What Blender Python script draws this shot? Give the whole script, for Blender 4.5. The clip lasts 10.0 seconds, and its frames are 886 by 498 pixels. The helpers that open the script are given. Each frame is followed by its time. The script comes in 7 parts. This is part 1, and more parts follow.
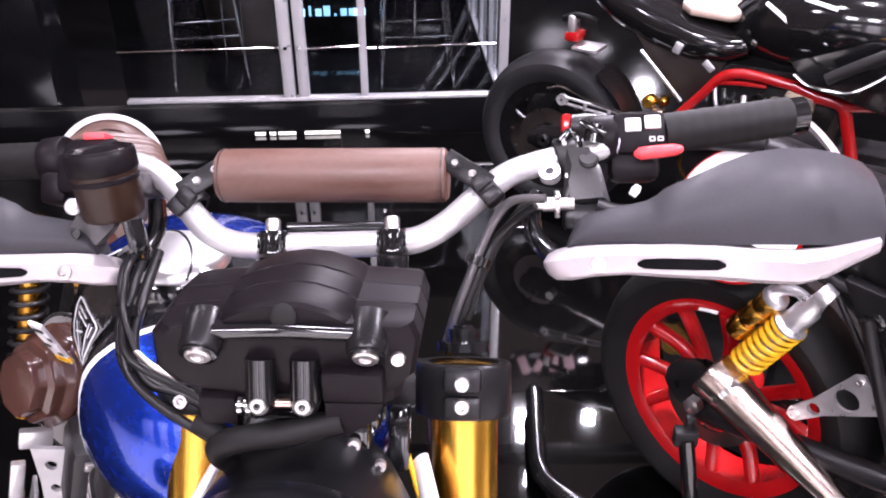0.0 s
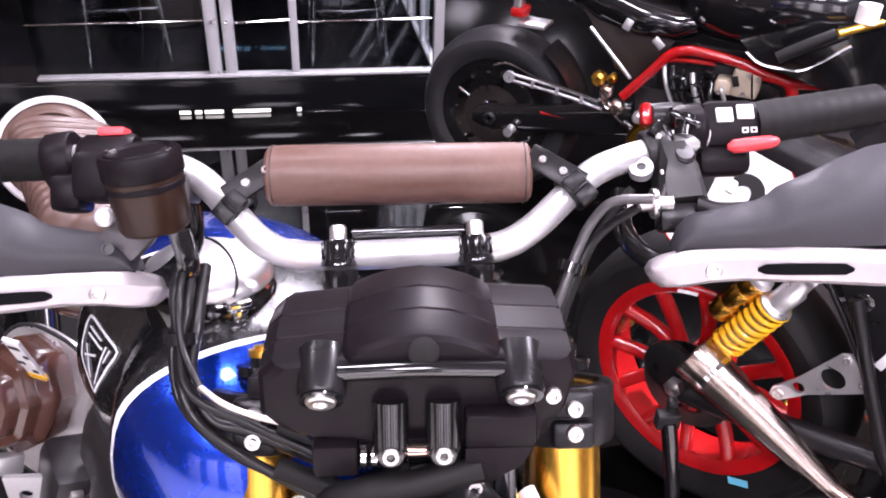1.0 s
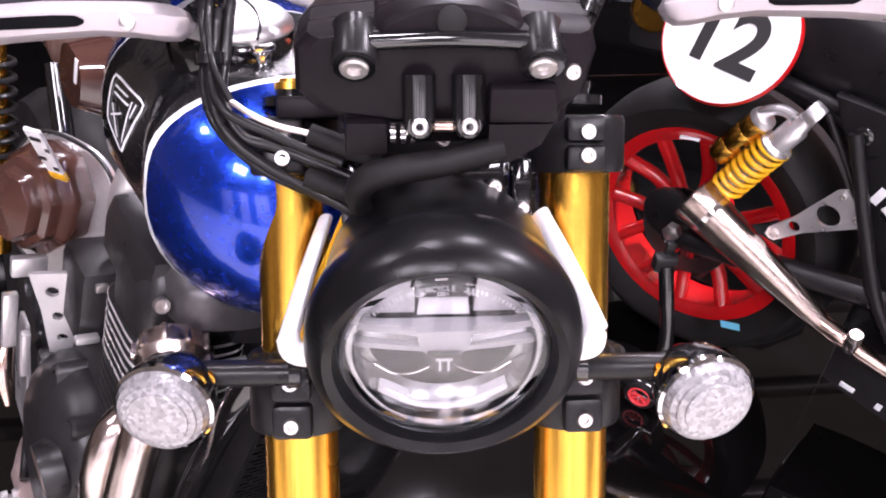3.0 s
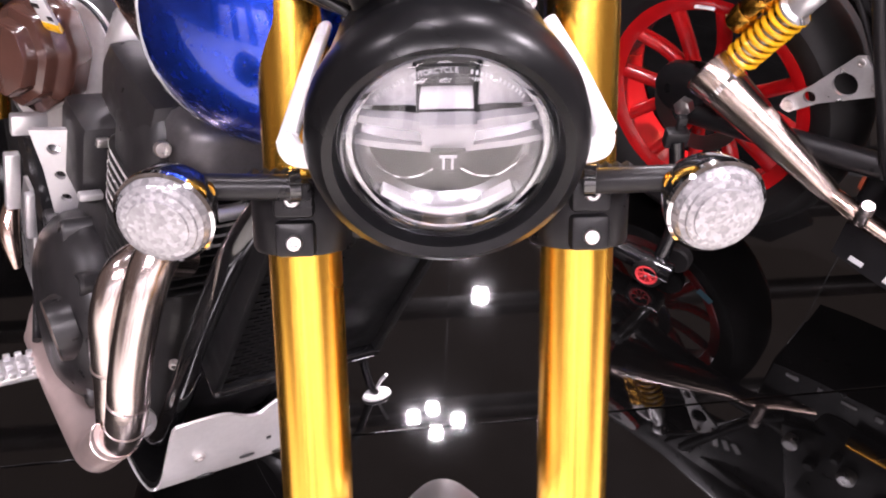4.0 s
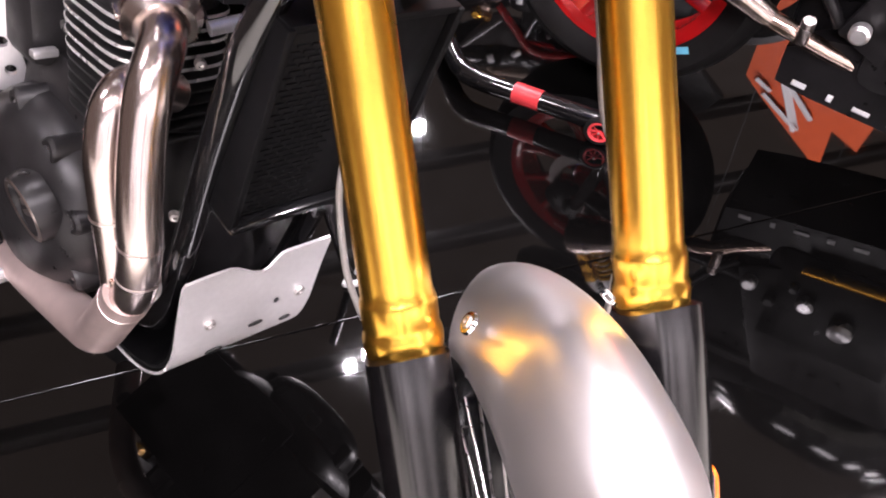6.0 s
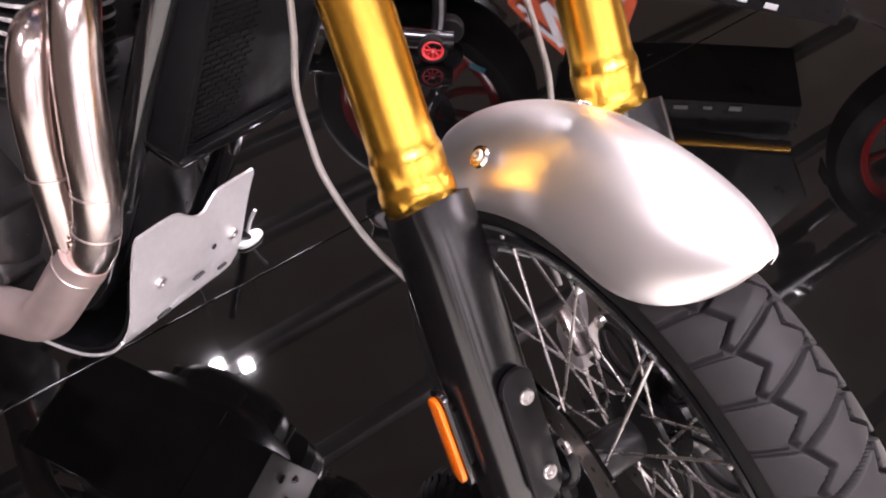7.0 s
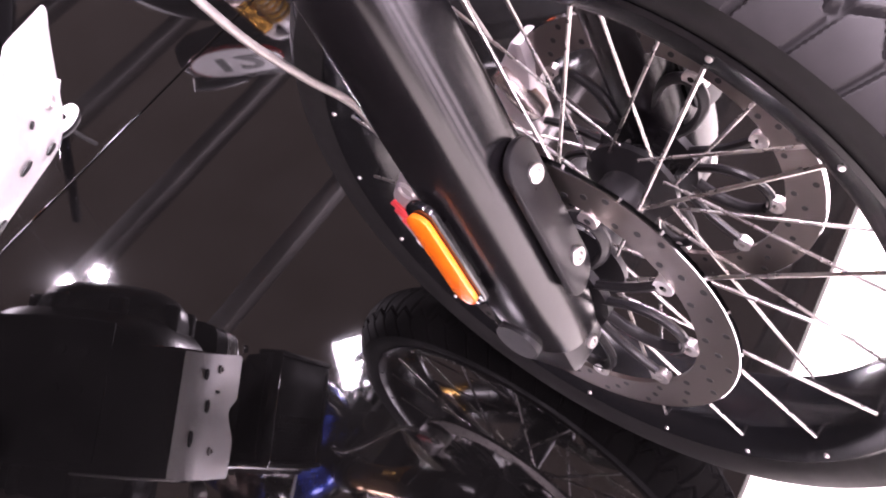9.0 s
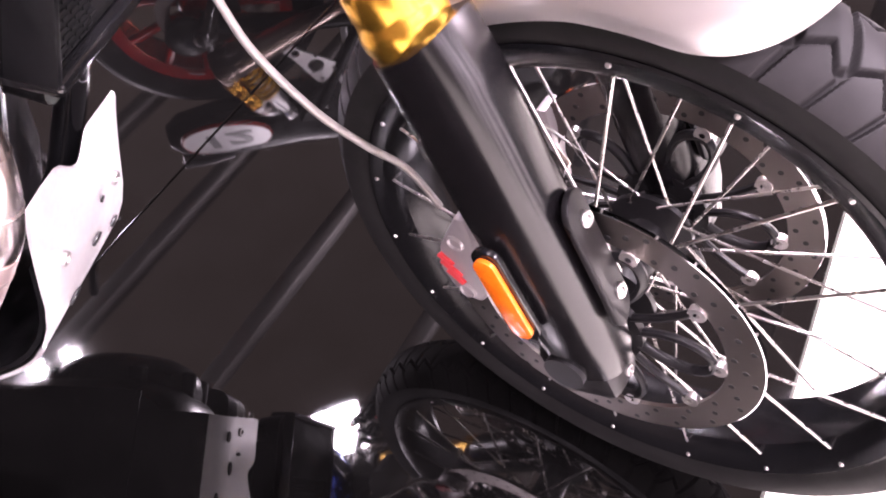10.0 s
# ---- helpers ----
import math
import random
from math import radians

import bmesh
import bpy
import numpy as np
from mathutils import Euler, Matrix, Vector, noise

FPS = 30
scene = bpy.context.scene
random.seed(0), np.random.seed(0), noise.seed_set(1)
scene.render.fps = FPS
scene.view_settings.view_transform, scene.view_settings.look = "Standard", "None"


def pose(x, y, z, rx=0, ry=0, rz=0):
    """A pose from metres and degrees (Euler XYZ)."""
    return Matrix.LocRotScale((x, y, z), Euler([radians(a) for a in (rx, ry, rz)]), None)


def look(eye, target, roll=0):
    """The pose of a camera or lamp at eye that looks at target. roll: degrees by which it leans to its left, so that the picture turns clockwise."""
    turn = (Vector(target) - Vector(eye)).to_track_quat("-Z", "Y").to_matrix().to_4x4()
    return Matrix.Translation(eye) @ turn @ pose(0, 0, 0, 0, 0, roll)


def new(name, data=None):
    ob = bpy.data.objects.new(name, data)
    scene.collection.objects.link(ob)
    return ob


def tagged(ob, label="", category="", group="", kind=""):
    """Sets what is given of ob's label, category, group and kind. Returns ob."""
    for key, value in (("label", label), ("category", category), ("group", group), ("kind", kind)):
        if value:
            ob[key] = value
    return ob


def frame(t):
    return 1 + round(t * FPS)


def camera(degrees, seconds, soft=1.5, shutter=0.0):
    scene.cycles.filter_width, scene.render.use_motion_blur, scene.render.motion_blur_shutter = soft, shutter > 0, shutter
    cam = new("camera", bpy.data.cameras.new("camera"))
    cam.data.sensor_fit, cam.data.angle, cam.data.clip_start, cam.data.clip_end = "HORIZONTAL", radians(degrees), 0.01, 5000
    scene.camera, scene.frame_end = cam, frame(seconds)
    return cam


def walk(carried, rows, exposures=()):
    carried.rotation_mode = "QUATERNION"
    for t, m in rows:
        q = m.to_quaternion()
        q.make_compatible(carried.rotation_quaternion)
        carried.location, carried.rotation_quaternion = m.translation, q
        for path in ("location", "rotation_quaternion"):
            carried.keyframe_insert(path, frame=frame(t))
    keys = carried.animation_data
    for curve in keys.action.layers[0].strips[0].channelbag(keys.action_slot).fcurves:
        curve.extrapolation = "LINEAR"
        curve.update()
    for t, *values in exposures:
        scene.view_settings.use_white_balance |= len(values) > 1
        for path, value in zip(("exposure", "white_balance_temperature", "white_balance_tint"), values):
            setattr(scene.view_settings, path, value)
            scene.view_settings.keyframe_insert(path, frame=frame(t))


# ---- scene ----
cam = camera(57.0, 10.0, soft=1.9)
# seconds, the eye, what it looks at, and its roll in degrees
PATH = [
    (0, (0.102, -0.057, 1.517), (-0.008, 1.671, 0.515), -0.2),
    (0.5, (0.0, 0.02, 1.501), (0.015, 1.719, 0.447), -0.2),
    (1, (-0.039, 0.017, 1.5), (0.073, 1.715, 0.449), 2.3),
    (1.5, (-0.041, -0.014, 1.476), (0.099, 1.67, 0.407), 1.9),
    (2, (-0.049, -0.042, 1.456), (0.091, 1.616, 0.346), 2.4),
    (2.5, (-0.054, -0.058, 1.425), (0.075, 1.556, 0.252), 2.5),
    (2.7, (-0.057, -0.067, 1.417), (0.07, 1.529, 0.218), 2.9),
    (3.8, (-0.054, -0.106, 1.364), (0.047, 1.357, 0.003), 2.6),
    (4, (-0.053, -0.115, 1.344), (0.048, 1.308, -0.058), 2.5),
    (4.5, (-0.062, -0.148, 1.289), (0.051, 1.163, -0.216), 2.9),
    (5, (-0.084, -0.212, 1.256), (0.04, 1.099, -0.249), 0.5),
    (5.2, (-0.1, -0.229, 1.243), (0.049, 1.103, -0.241), 0.1),
    (6.3, (-0.248, -0.185, 1.163), (0.223, 1.108, -0.289), 1.7),
    (6.5, (-0.289, -0.193, 1.146), (0.289, 1.055, -0.306), 1.4),
    (7, (-0.394, -0.22, 1.127), (0.37, 0.887, -0.353), 1.3),
    (7.5, (-0.422, -0.224, 1.105), (0.416, 0.792, -0.4), -0.6),
    (8, (-0.411, -0.143, 1.048), (0.434, 0.753, -0.528), -2.1),
    (8.5, (-0.369, -0.084, 0.985), (0.393, 0.623, -0.723), -3.9),
    (9, (-0.406, -0.083, 0.961), (0.404, 0.509, -0.769), -0.6),
    (9.5, (-0.441, -0.071, 0.974), (0.485, 0.489, -0.708), 2.3),
    (10, (-0.498, -0.05, 1.018), (0.481, 0.543, -0.622), 1.1),
]
walk(cam, [(t, look(eye, target, roll)) for t, eye, target, roll in PATH],
     [(0.0, 0.27, 6050, 20), (2.7, 0.15, 6100, 20), (4.0, 0.21, 6400, 18), (4.5, 0.30, 6400, 18), (5.5, 0.34, 6450, 17), (6.5, 0.25, 6450, 15), (7.5, 0.43, 6400, 18), (8.0, 0.79, 6400, 19), (8.5, 1.06, 6350, 23), (9.0, 1.36, 6350, 31), (9.5, 1.37, 6400, 31), (10.0, 1.28, 6400, 29)])

# ---- light of the hall ----
world = bpy.data.worlds.new("hall")
scene.world = world
world.use_nodes = True
world.node_tree.nodes["Background"].inputs["Color"].default_value = (0.48, 0.365, 0.32, 1)
world.node_tree.nodes["Background"].inputs["Strength"].default_value = 0.32
scene.view_settings.exposure = 0.0


def panel_lamp(x, y, z, size, watts, name="ceiling_spotlight"):
    data = bpy.data.lights.new(name, "AREA")
    data.shape, data.size, data.energy, data.color = "SQUARE", size, watts, (1.0, 0.925, 0.965)
    ob = new(name, data)
    ob.matrix_world = look((x, y, z), (x * 0.3, y * 0.3 + 0.2, 0.4))
    return ob


for lx, ly in ((0.18, 3.54), (0.37, 3.43), (0.03, 3.46), (0.20, 3.32)):
    panel_lamp(lx, ly, 4.0, 0.075, 18)
for lx, ly in ((1.05, 6.93), (0.49, 6.15), (0.49, 5.92), (1.15, 6.21), (0.55, 5.34), (0.64, 4.72)):
    panel_lamp(lx, ly, 4.0, 0.11, 28)
for lx, ly in ((-1.6, -2.2), (-0.2, -2.6), (1.5, -2.0)):
    panel_lamp(lx, ly, 4.0, 0.7, 80)
for lx, ly in ((-2.4, 0.4), (2.6, -1.0), (-0.5, 0.9)):
    panel_lamp(lx, ly, 4.0, 0.36, 40)


panel_lamp(0.93, 1.56, 4.0, 0.30, 60)


# unseen lamps added to brighten the boards that the metal parts reflect
def board_fill(x):
    data = bpy.data.lights.new("board_fill_lamp", "AREA")
    data.shape, data.size, data.size_y, data.energy, data.color = "RECTANGLE", 2.4, 0.3, 340, (1.0, 0.925, 0.965)
    ob = new("board_fill_lamp", data)
    ob.matrix_world = look((x, -3.2, 4.2), (x, -5.6, 1.6))


for lx in (-2.6, 0.4, 3.4):
    board_fill(lx)

# added fill lamp without a known source, brightens the banner in the floor
spot = bpy.data.lights.new("banner_fill", "AREA")
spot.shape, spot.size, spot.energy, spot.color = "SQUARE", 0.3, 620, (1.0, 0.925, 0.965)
new("banner_fill", spot).matrix_world = look((3.3, 1.0, 4.2), (3.3, 3.3, 2.0))

# ---- materials ----
def material(name, colour, rough=0.5, metal=0.0, vary=0.15, grain=60.0, bump=0.0, ior=1.5, coat=0.0, rvary=0.25, aniso=None, spec=0.5):
    """A surface with colour and gloss that wander at two scales, and a fine relief."""
    mt = bpy.data.materials.new(name)
    mt.use_nodes = True
    nt = mt.node_tree
    ns, ln = nt.nodes, nt.links
    bs = ns["Principled BSDF"]
    bs.inputs["Metallic"].default_value = metal
    bs.inputs["IOR"].default_value = ior
    bs.inputs["Specular IOR Level"].default_value = spec
    bs.inputs["Coat Weight"].default_value = coat
    bs.inputs["Coat Roughness"].default_value = 0.04
    co = ns.new("ShaderNodeTexCoord")
    big, fine = ns.new("ShaderNodeTexNoise"), ns.new("ShaderNodeTexNoise")
    big.inputs["Scale"].default_value, fine.inputs["Scale"].default_value = grain / 9, grain
    big.inputs["Detail"].default_value, fine.inputs["Detail"].default_value = 4, 6
    for nz in (big, fine):
        ln.new(co.outputs["Object"], nz.inputs["Vector"])
    if aniso:
        mp = ns.new("ShaderNodeMapping")
        mp.inputs["Scale"].default_value = aniso
        ln.new(co.outputs["Object"], mp.inputs["Vector"])
        ln.new(mp.outputs["Vector"], fine.inputs["Vector"])
    both = ns.new("ShaderNodeMath")
    both.operation = "ADD"
    ln.new(big.outputs["Fac"], both.inputs[0])
    ln.new(fine.outputs["Fac"], both.inputs[1])
    shade = ns.new("ShaderNodeMapRange")
    shade.inputs["From Min"].default_value, shade.inputs["From Max"].default_value = 0.6, 1.4
    shade.inputs["To Min"].default_value, shade.inputs["To Max"].default_value = 1 - vary, 1 + vary
    ln.new(both.outputs[0], shade.inputs["Value"])
    tint = ns.new("ShaderNodeVectorMath")
    tint.operation = "SCALE"
    tint.inputs[0].default_value = colour
    ln.new(shade.outputs[0], tint.inputs["Scale"])
    ln.new(tint.outputs[0], bs.inputs["Base Color"])
    gl = ns.new("ShaderNodeMapRange")
    gl.inputs["From Min"].default_value, gl.inputs["From Max"].default_value = 0.3, 0.7
    gl.inputs["To Min"].default_value, gl.inputs["To Max"].default_value = rough * (1 - rvary), rough * (1 + rvary)
    ln.new(big.outputs["Fac"], gl.inputs["Value"])
    ln.new(gl.outputs[0], bs.inputs["Roughness"])
    if bump:
        bp = ns.new("ShaderNodeBump")
        bp.inputs["Strength"].default_value, bp.inputs["Distance"].default_value = 0.6, bump
        ln.new(fine.outputs["Fac"], bp.inputs["Height"])
        ln.new(bp.outputs[0], bs.inputs["Normal"])
    return mt


def glassy(name, colour, rough=0.02, ior=1.45):
    mt = bpy.data.materials.new(name)
    mt.use_nodes = True
    bs = mt.node_tree.nodes["Principled BSDF"]
    bs.inputs["Base Color"].default_value = (*colour, 1)
    bs.inputs["Transmission Weight"].default_value = 1.0
    bs.inputs["Roughness"].default_value, bs.inputs["IOR"].default_value = rough, ior
    return mt


GOLD = material("anodised gold", (0.95, 0.52, 0.075), 0.27, 1.0, 0.10, 8, 0.00012, aniso=(60, 60, 0.25))
BLACK_PLASTIC = material("satin black plastic", (0.0072, 0.0054, 0.0066), 0.40, 0, 0.2, 260, 0.00012, spec=0.10)
BLACK_GLOSS = material("gloss black paint", (0.006, 0.006, 0.0066), 0.12, 0, 0.2, 30, coat=0.6)
BLACK_SATIN = material("satin black powder coat", (0.009, 0.0085, 0.0092), 0.34, 0, 0.25, 220, 0.00006, spec=0.26)
GUARD_GREY = material("grained grey plastic", (0.034, 0.033, 0.038), 0.55, 0, 0.12, 420, 0.00012, spec=0.22)
RUBBER = material("black rubber", (0.0095, 0.009, 0.009), 0.60, 0, 0.25, 120, 0.0002, spec=0.2)
SLICK = material("slick tyre rubber", (0.016, 0.0155, 0.017), 0.42, 0, 0.25, 90, 0.0002, spec=0.35)
TYRE_TREAD = material("tyre rubber", (0.016, 0.0145, 0.0155), 0.60, 0, 0.25, 90, 0.0003, spec=0.25)
ALU = material("satin aluminium", (0.80, 0.79, 0.80), 0.34, 0.85, 0.08, 150, 0.00004)
ALU_BRIGHT = material("bead-blasted silver bar", (0.60, 0.59, 0.60), 0.36, 0.65, 0.05, 200, 0.00004)
SILVER_PAINT = material("silver painted rail", (0.42, 0.385, 0.395), 0.34, 0.40, 0.05, 140, 0.00002)
FENDER_METAL = material("brushed aluminium mudguard", (0.88, 0.84, 0.83), 0.34, 0.92, 0.03, 60, 0.00002, aniso=(4, 60, 60))
SKID_METAL = material("bead-blasted aluminium sheet", (0.84, 0.82, 0.825), 0.42, 0.55, 0.06, 120, 0.00005)
CHROME = material("chrome", (0.88, 0.88, 0.88), 0.08, 1.0, 0.05, 50)
STEEL = material("brushed stainless steel", (0.68, 0.60, 0.57), 0.27, 1.0, 0.10, 40, 0.00003, aniso=(60, 60, 6))
HEAT_STEEL = material("heat-tinted steel", (0.66, 0.50, 0.43), 0.20, 1.0, 0.22, 18, 0.00003)
BOLT = material("zinc bolt", (0.68, 0.65, 0.64), 0.34, 1.0, 0.15, 400, 0.0001)
SPOKE = material("stainless spoke", (0.60, 0.57, 0.55), 0.28, 1.0, 0.1, 200)
DISC = material("brake disc steel", (0.23, 0.205, 0.195), 0.32, 1.0, 0.18, 60, 0.00004, aniso=(8, 80, 80))
LEATHER = material("brown leather", (0.105, 0.052, 0.038), 0.46, 0, 0.18, 170, 0.0005)
BROWN_GLOSS = material("glossy brown cover", (0.052, 0.022, 0.016), 0.16, 0, 0.35, 26, 0.0002, coat=0.5)
TAN = material("tan ribbed leather", (0.50, 0.38, 0.31), 0.45, 0, 0.15, 120, 0.0004)
SEAT_BROWN = material("ribbed brown seat leather", (0.085, 0.050, 0.040), 0.34, 0, 0.2, 120, 0.0004)
CREAM_ALLOY = material("cream cast magnesium", (0.62, 0.53, 0.40), 0.45, 0.2, 0.12, 60, 0.0002)
WHITE = material("white paint", (0.80, 0.79, 0.80), 0.35, 0, 0.04, 50)
RED = material("red paint", (0.43, 0.006, 0.007), 0.20, 0, 0.12, 30, coat=0.5)
RED_PLASTIC = material("red plastic", (0.80, 0.06, 0.07), 0.38, 0, 0.08, 60)
YELLOW = material("yellow spring paint", (0.86, 0.46, 0.012), 0.28, 0, 0.08, 60, coat=0.3)
GOLD_DARK = material("dark gold anodised", (0.55, 0.28, 0.04), 0.26, 1.0, 0.15, 50)
ORANGE_LENS = material("orange reflector", (0.80, 0.15, 0.004), 0.10, 0, 0.22, 900, 0.0004, coat=0.5)
AMBER_DARK = material("smoked brake fluid cup", (0.016, 0.0075, 0.0045), 0.28, 0, 0.4, 30, spec=0.25)
FIN_BLACK = material("black fin paint", (0.015, 0.015, 0.015), 0.38, 0, 0.3, 200, 0.0001)
FIN_EDGE = material("machined fin edge", (0.86, 0.85, 0.84), 0.28, 0.7, 0.08, 200)
CAST = material("black cast engine case", (0.016, 0.0152, 0.016), 0.36, 0.05, 0.3, 320, 0.0002, spec=0.38)
FLOOR = material("polished black floor", (0.0018, 0.0017, 0.0017), 0.030, 0, 0.4, 14, ior=1.60, rvary=0.7)
WHITE_FLOOR = material("white show floor", (0.79, 0.77, 0.69), 0.45, 0, 0.04, 18, 0.0001)
DARK_WALL = material("gloss black panel", (0.0035, 0.0035, 0.004), 0.08, 0, 0.3, 9, ior=1.36)
ORANGE = material("orange print", (0.72, 0.105, 0.020), 0.35, 0, 0.12, 14)
INK = material("black print", (0.012, 0.012, 0.012), 0.4, 0, 0.2, 80)
GREY_PRINT = material("pale print", (0.72, 0.72, 0.74), 0.4, 0, 0.1, 80)
PIPING = material("pale leather piping", (0.56, 0.53, 0.54), 0.5, 0, 0.06, 60)
PINK_PRINT = material("pale pink print", (0.80, 0.52, 0.56), 0.4, 0, 0.06, 80)
CYAN = material("sky blue sticker", (0.16, 0.55, 0.75), 0.4, 0, 0.1, 80)
DARK_LEATHER = material("dark brown leather", (0.020, 0.014, 0.012), 0.5, 0, 0.2, 160, 0.0004)
HALL_WALL = material("dark hall wall", (0.05, 0.048, 0.05), 0.6, 0, 0.08, 3)
PALE_BOARD = material("pale reflector board", (0.72, 0.70, 0.70), 0.6, 0, 0.08, 3)
CARPET = material("matt black carpet", (0.0035, 0.0035, 0.004), 0.85, 0, 0.3, 300, 0.0005, spec=0.05)
WARM_STEEL = material("warm brushed steel", (0.60, 0.515, 0.485), 0.25, 1.0, 0.14, 30, 0.00003, aniso=(60, 60, 6))
SMOKED_STEEL = material("smoke-stained steel", (0.47, 0.385, 0.34), 0.20, 1.0, 0.30, 14, 0.00003, aniso=(10, 10, 2))
# heat tint, with a pink reflection painted into the colour as well
PINK_STEEL = material("rough steel with heat tint and pink reflection", (0.66, 0.53, 0.50), 0.44, 0.8, 0.16, 30, 0.00003)
LAMP_BLACK = material("black lamp shell", (0.0045, 0.0045, 0.005), 0.31, 0, 0.2, 40, spec=0.22)
LAMP_GREY = material("grey lamp insert", (0.30, 0.295, 0.31), 0.30, 0.3, 0.15, 60)
FORK_GUARD = material("scuffed satin fork guard", (0.0045, 0.004, 0.0046), 0.24, 0, 0.2, 60, 0.00002, spec=0.60)
RIM_BLACK = material("black anodised rim", (0.006, 0.006, 0.0068), 0.24, 0, 0.15, 40, spec=0.35)
RAD_BLACK = material("matt radiator black", (0.0045, 0.0045, 0.005), 0.55, 0, 0.2, 200, spec=0.12)
HOSE = material("braided hose", (0.34, 0.32, 0.30), 0.42, 0.6, 0.2, 600, 0.0002)
PERCH = material("grey cast alloy", (0.085, 0.080, 0.083), 0.40, 0.5, 0.2, 160, 0.0001)
# skid plate underside: its shade is put into a much darker colour
SHADED_ALLOY = material("shaded skid alloy", (0.013, 0.012, 0.0115), 0.5, 0.1, 0.35, 60, 0.0001)
# near-black carries the shade under the belly plate
BELLY = material("shaded belly metal", (0.006, 0.0052, 0.0052), 0.55, 0.0, 0.3, 40, 0.0001, spec=0.3)
BEAM = material("grey ceiling truss", (0.10, 0.093, 0.09), 0.6, 0, 0.3, 20)
def glowing(name, colour, strength):
    mt = bpy.data.materials.new(name)
    mt.use_nodes = True
    bs = mt.node_tree.nodes["Principled BSDF"]
    bs.inputs["Base Color"].default_value = (*colour, 1)
    bs.inputs["Emission Color"].default_value, bs.inputs["Emission Strength"].default_value = (*colour, 1), strength
    return mt


LIT_SLOT = glowing("lit slot", (1.0, 0.97, 0.86), 1.0)
LIT_TEXT = glowing("lit screen lettering", (0.30, 0.62, 0.85), 2.2)
CLEAR = glassy("clear lens", (0.98, 0.98, 0.99))
SMOKED = glassy("smoked pane", (0.42, 0.45, 0.47), 0.01, 1.16)
REFLECTOR = material("lamp reflector", (0.38, 0.38, 0.40), 0.17, 1.0, 0.1, 30)
LENS_WHITE = material("frosted lamp insert", (0.44, 0.43, 0.445), 0.20, 0.2, 0.12, 240, 0.0012)


def tank_paint():
    """Metallic blue nose, black side panel and a white line between them."""
    mt = material("tank lacquer", (0.007, 0.040, 0.40), 0.26, 0.85, 0.12, 900, 0, coat=0.75, rvary=0.1)
    nt = mt.node_tree
    ns, ln = nt.nodes, nt.links
    bs = ns["Principled BSDF"]
    blue = bs.inputs["Base Color"].links[0].from_socket
    co = ns.new("ShaderNodeTexCoord")
    sep = ns.new("ShaderNodeSeparateXYZ")
    ln.new(co.outputs["Object"], sep.inputs[0])

    def sums(op, a, b):
        nd = ns.new("ShaderNodeMath")
        nd.operation = op
        for i, v in enumerate((a, b)):
            if isinstance(v, float):
                nd.inputs[i].default_value = v
            else:
                ln.new(v, nd.inputs[i])
        return nd.outputs[0]

    # the line bows forward low down and runs back over the crown
    lift = sums("SUBTRACT", sep.outputs["Z"], 0.96)
    bow = sums("MULTIPLY", sums("MULTIPLY", lift, lift), -1.5)
    edge = sums("SUBTRACT", sep.outputs["Y"], sums("ADD", bow, 0.575))
    dark = sums("GREATER_THAN", edge, 0.0)
    near = sums("LESS_THAN", sums("ABSOLUTE", edge, 0.0), 0.0035)
    edge2 = sums("SUBTRACT", sep.outputs["Y"], sums("ADD", sums("MULTIPLY", bow, sums("SUBTRACT", 6.0, sums("MULTIPLY", sums("GREATER_THAN", lift, 0.0), 4.6))), 0.762))
    near2 = sums("LESS_THAN", sums("ABSOLUTE", edge2, 0.0), 0.0022)
    low = sums("LESS_THAN", sep.outputs["Z"], 1.2)
    dark = sums("MULTIPLY", dark, sums("LESS_THAN", edge2, 0.0))
    line = sums("MULTIPLY", sums("MAXIMUM", near, near2), low)
    last = blue
    for fac, colour in ((dark, (0.008, 0.008, 0.009, 1)), (line, (0.82, 0.82, 0.84, 1))):
        mx = ns.new("ShaderNodeMix")
        mx.data_type = "RGBA"
        ln.new(fac, mx.inputs["Factor"])
        ln.new(last, mx.inputs["A"])
        mx.inputs["B"].default_value = colour
        last = mx.outputs["Result"]
    ln.new(last, bs.inputs["Base Color"])
    ln.new(sums("MULTIPLY", sums("SUBTRACT", 1.0, sums("MAXIMUM", dark, line)), 0.85), bs.inputs["Metallic"])
    return mt


TANK = tank_paint()


def facetted():
    """Cut glass of a turn signal: small cells of lighter and darker white."""
    mt = material("facetted lens", (0.6, 0.585, 0.6), 0.16, 0.15, 0.1, 200, coat=0.4)
    nt = mt.node_tree
    ns, ln = nt.nodes, nt.links
    bs = ns["Principled BSDF"]
    co, vo = ns.new("ShaderNodeTexCoord"), ns.new("ShaderNodeTexVoronoi")
    vo.inputs["Scale"].default_value = 330
    ln.new(co.outputs["Object"], vo.inputs["Vector"])
    ramp = ns.new("ShaderNodeMapRange")
    ramp.inputs["To Min"].default_value, ramp.inputs["To Max"].default_value = 0.15, 0.36
    ln.new(vo.outputs["Color"], ramp.inputs["Value"])
    tone = ns.new("ShaderNodeVectorMath")
    tone.operation = "SCALE"
    tone.inputs[0].default_value = (1.0, 0.97, 1.0)
    ln.new(ramp.outputs[0], tone.inputs["Scale"])
    ln.new(tone.outputs[0], bs.inputs["Base Color"])
    bp = ns.new("ShaderNodeBump")
    bp.inputs["Strength"].default_value, bp.inputs["Distance"].default_value = 0.4, 0.0008
    ln.new(vo.outputs["Distance"], bp.inputs["Height"])
    ln.new(bp.outputs[0], bs.inputs["Normal"])
    return mt


SIGNAL_LENS = facetted()
from mathutils.bvhtree import BVHTree

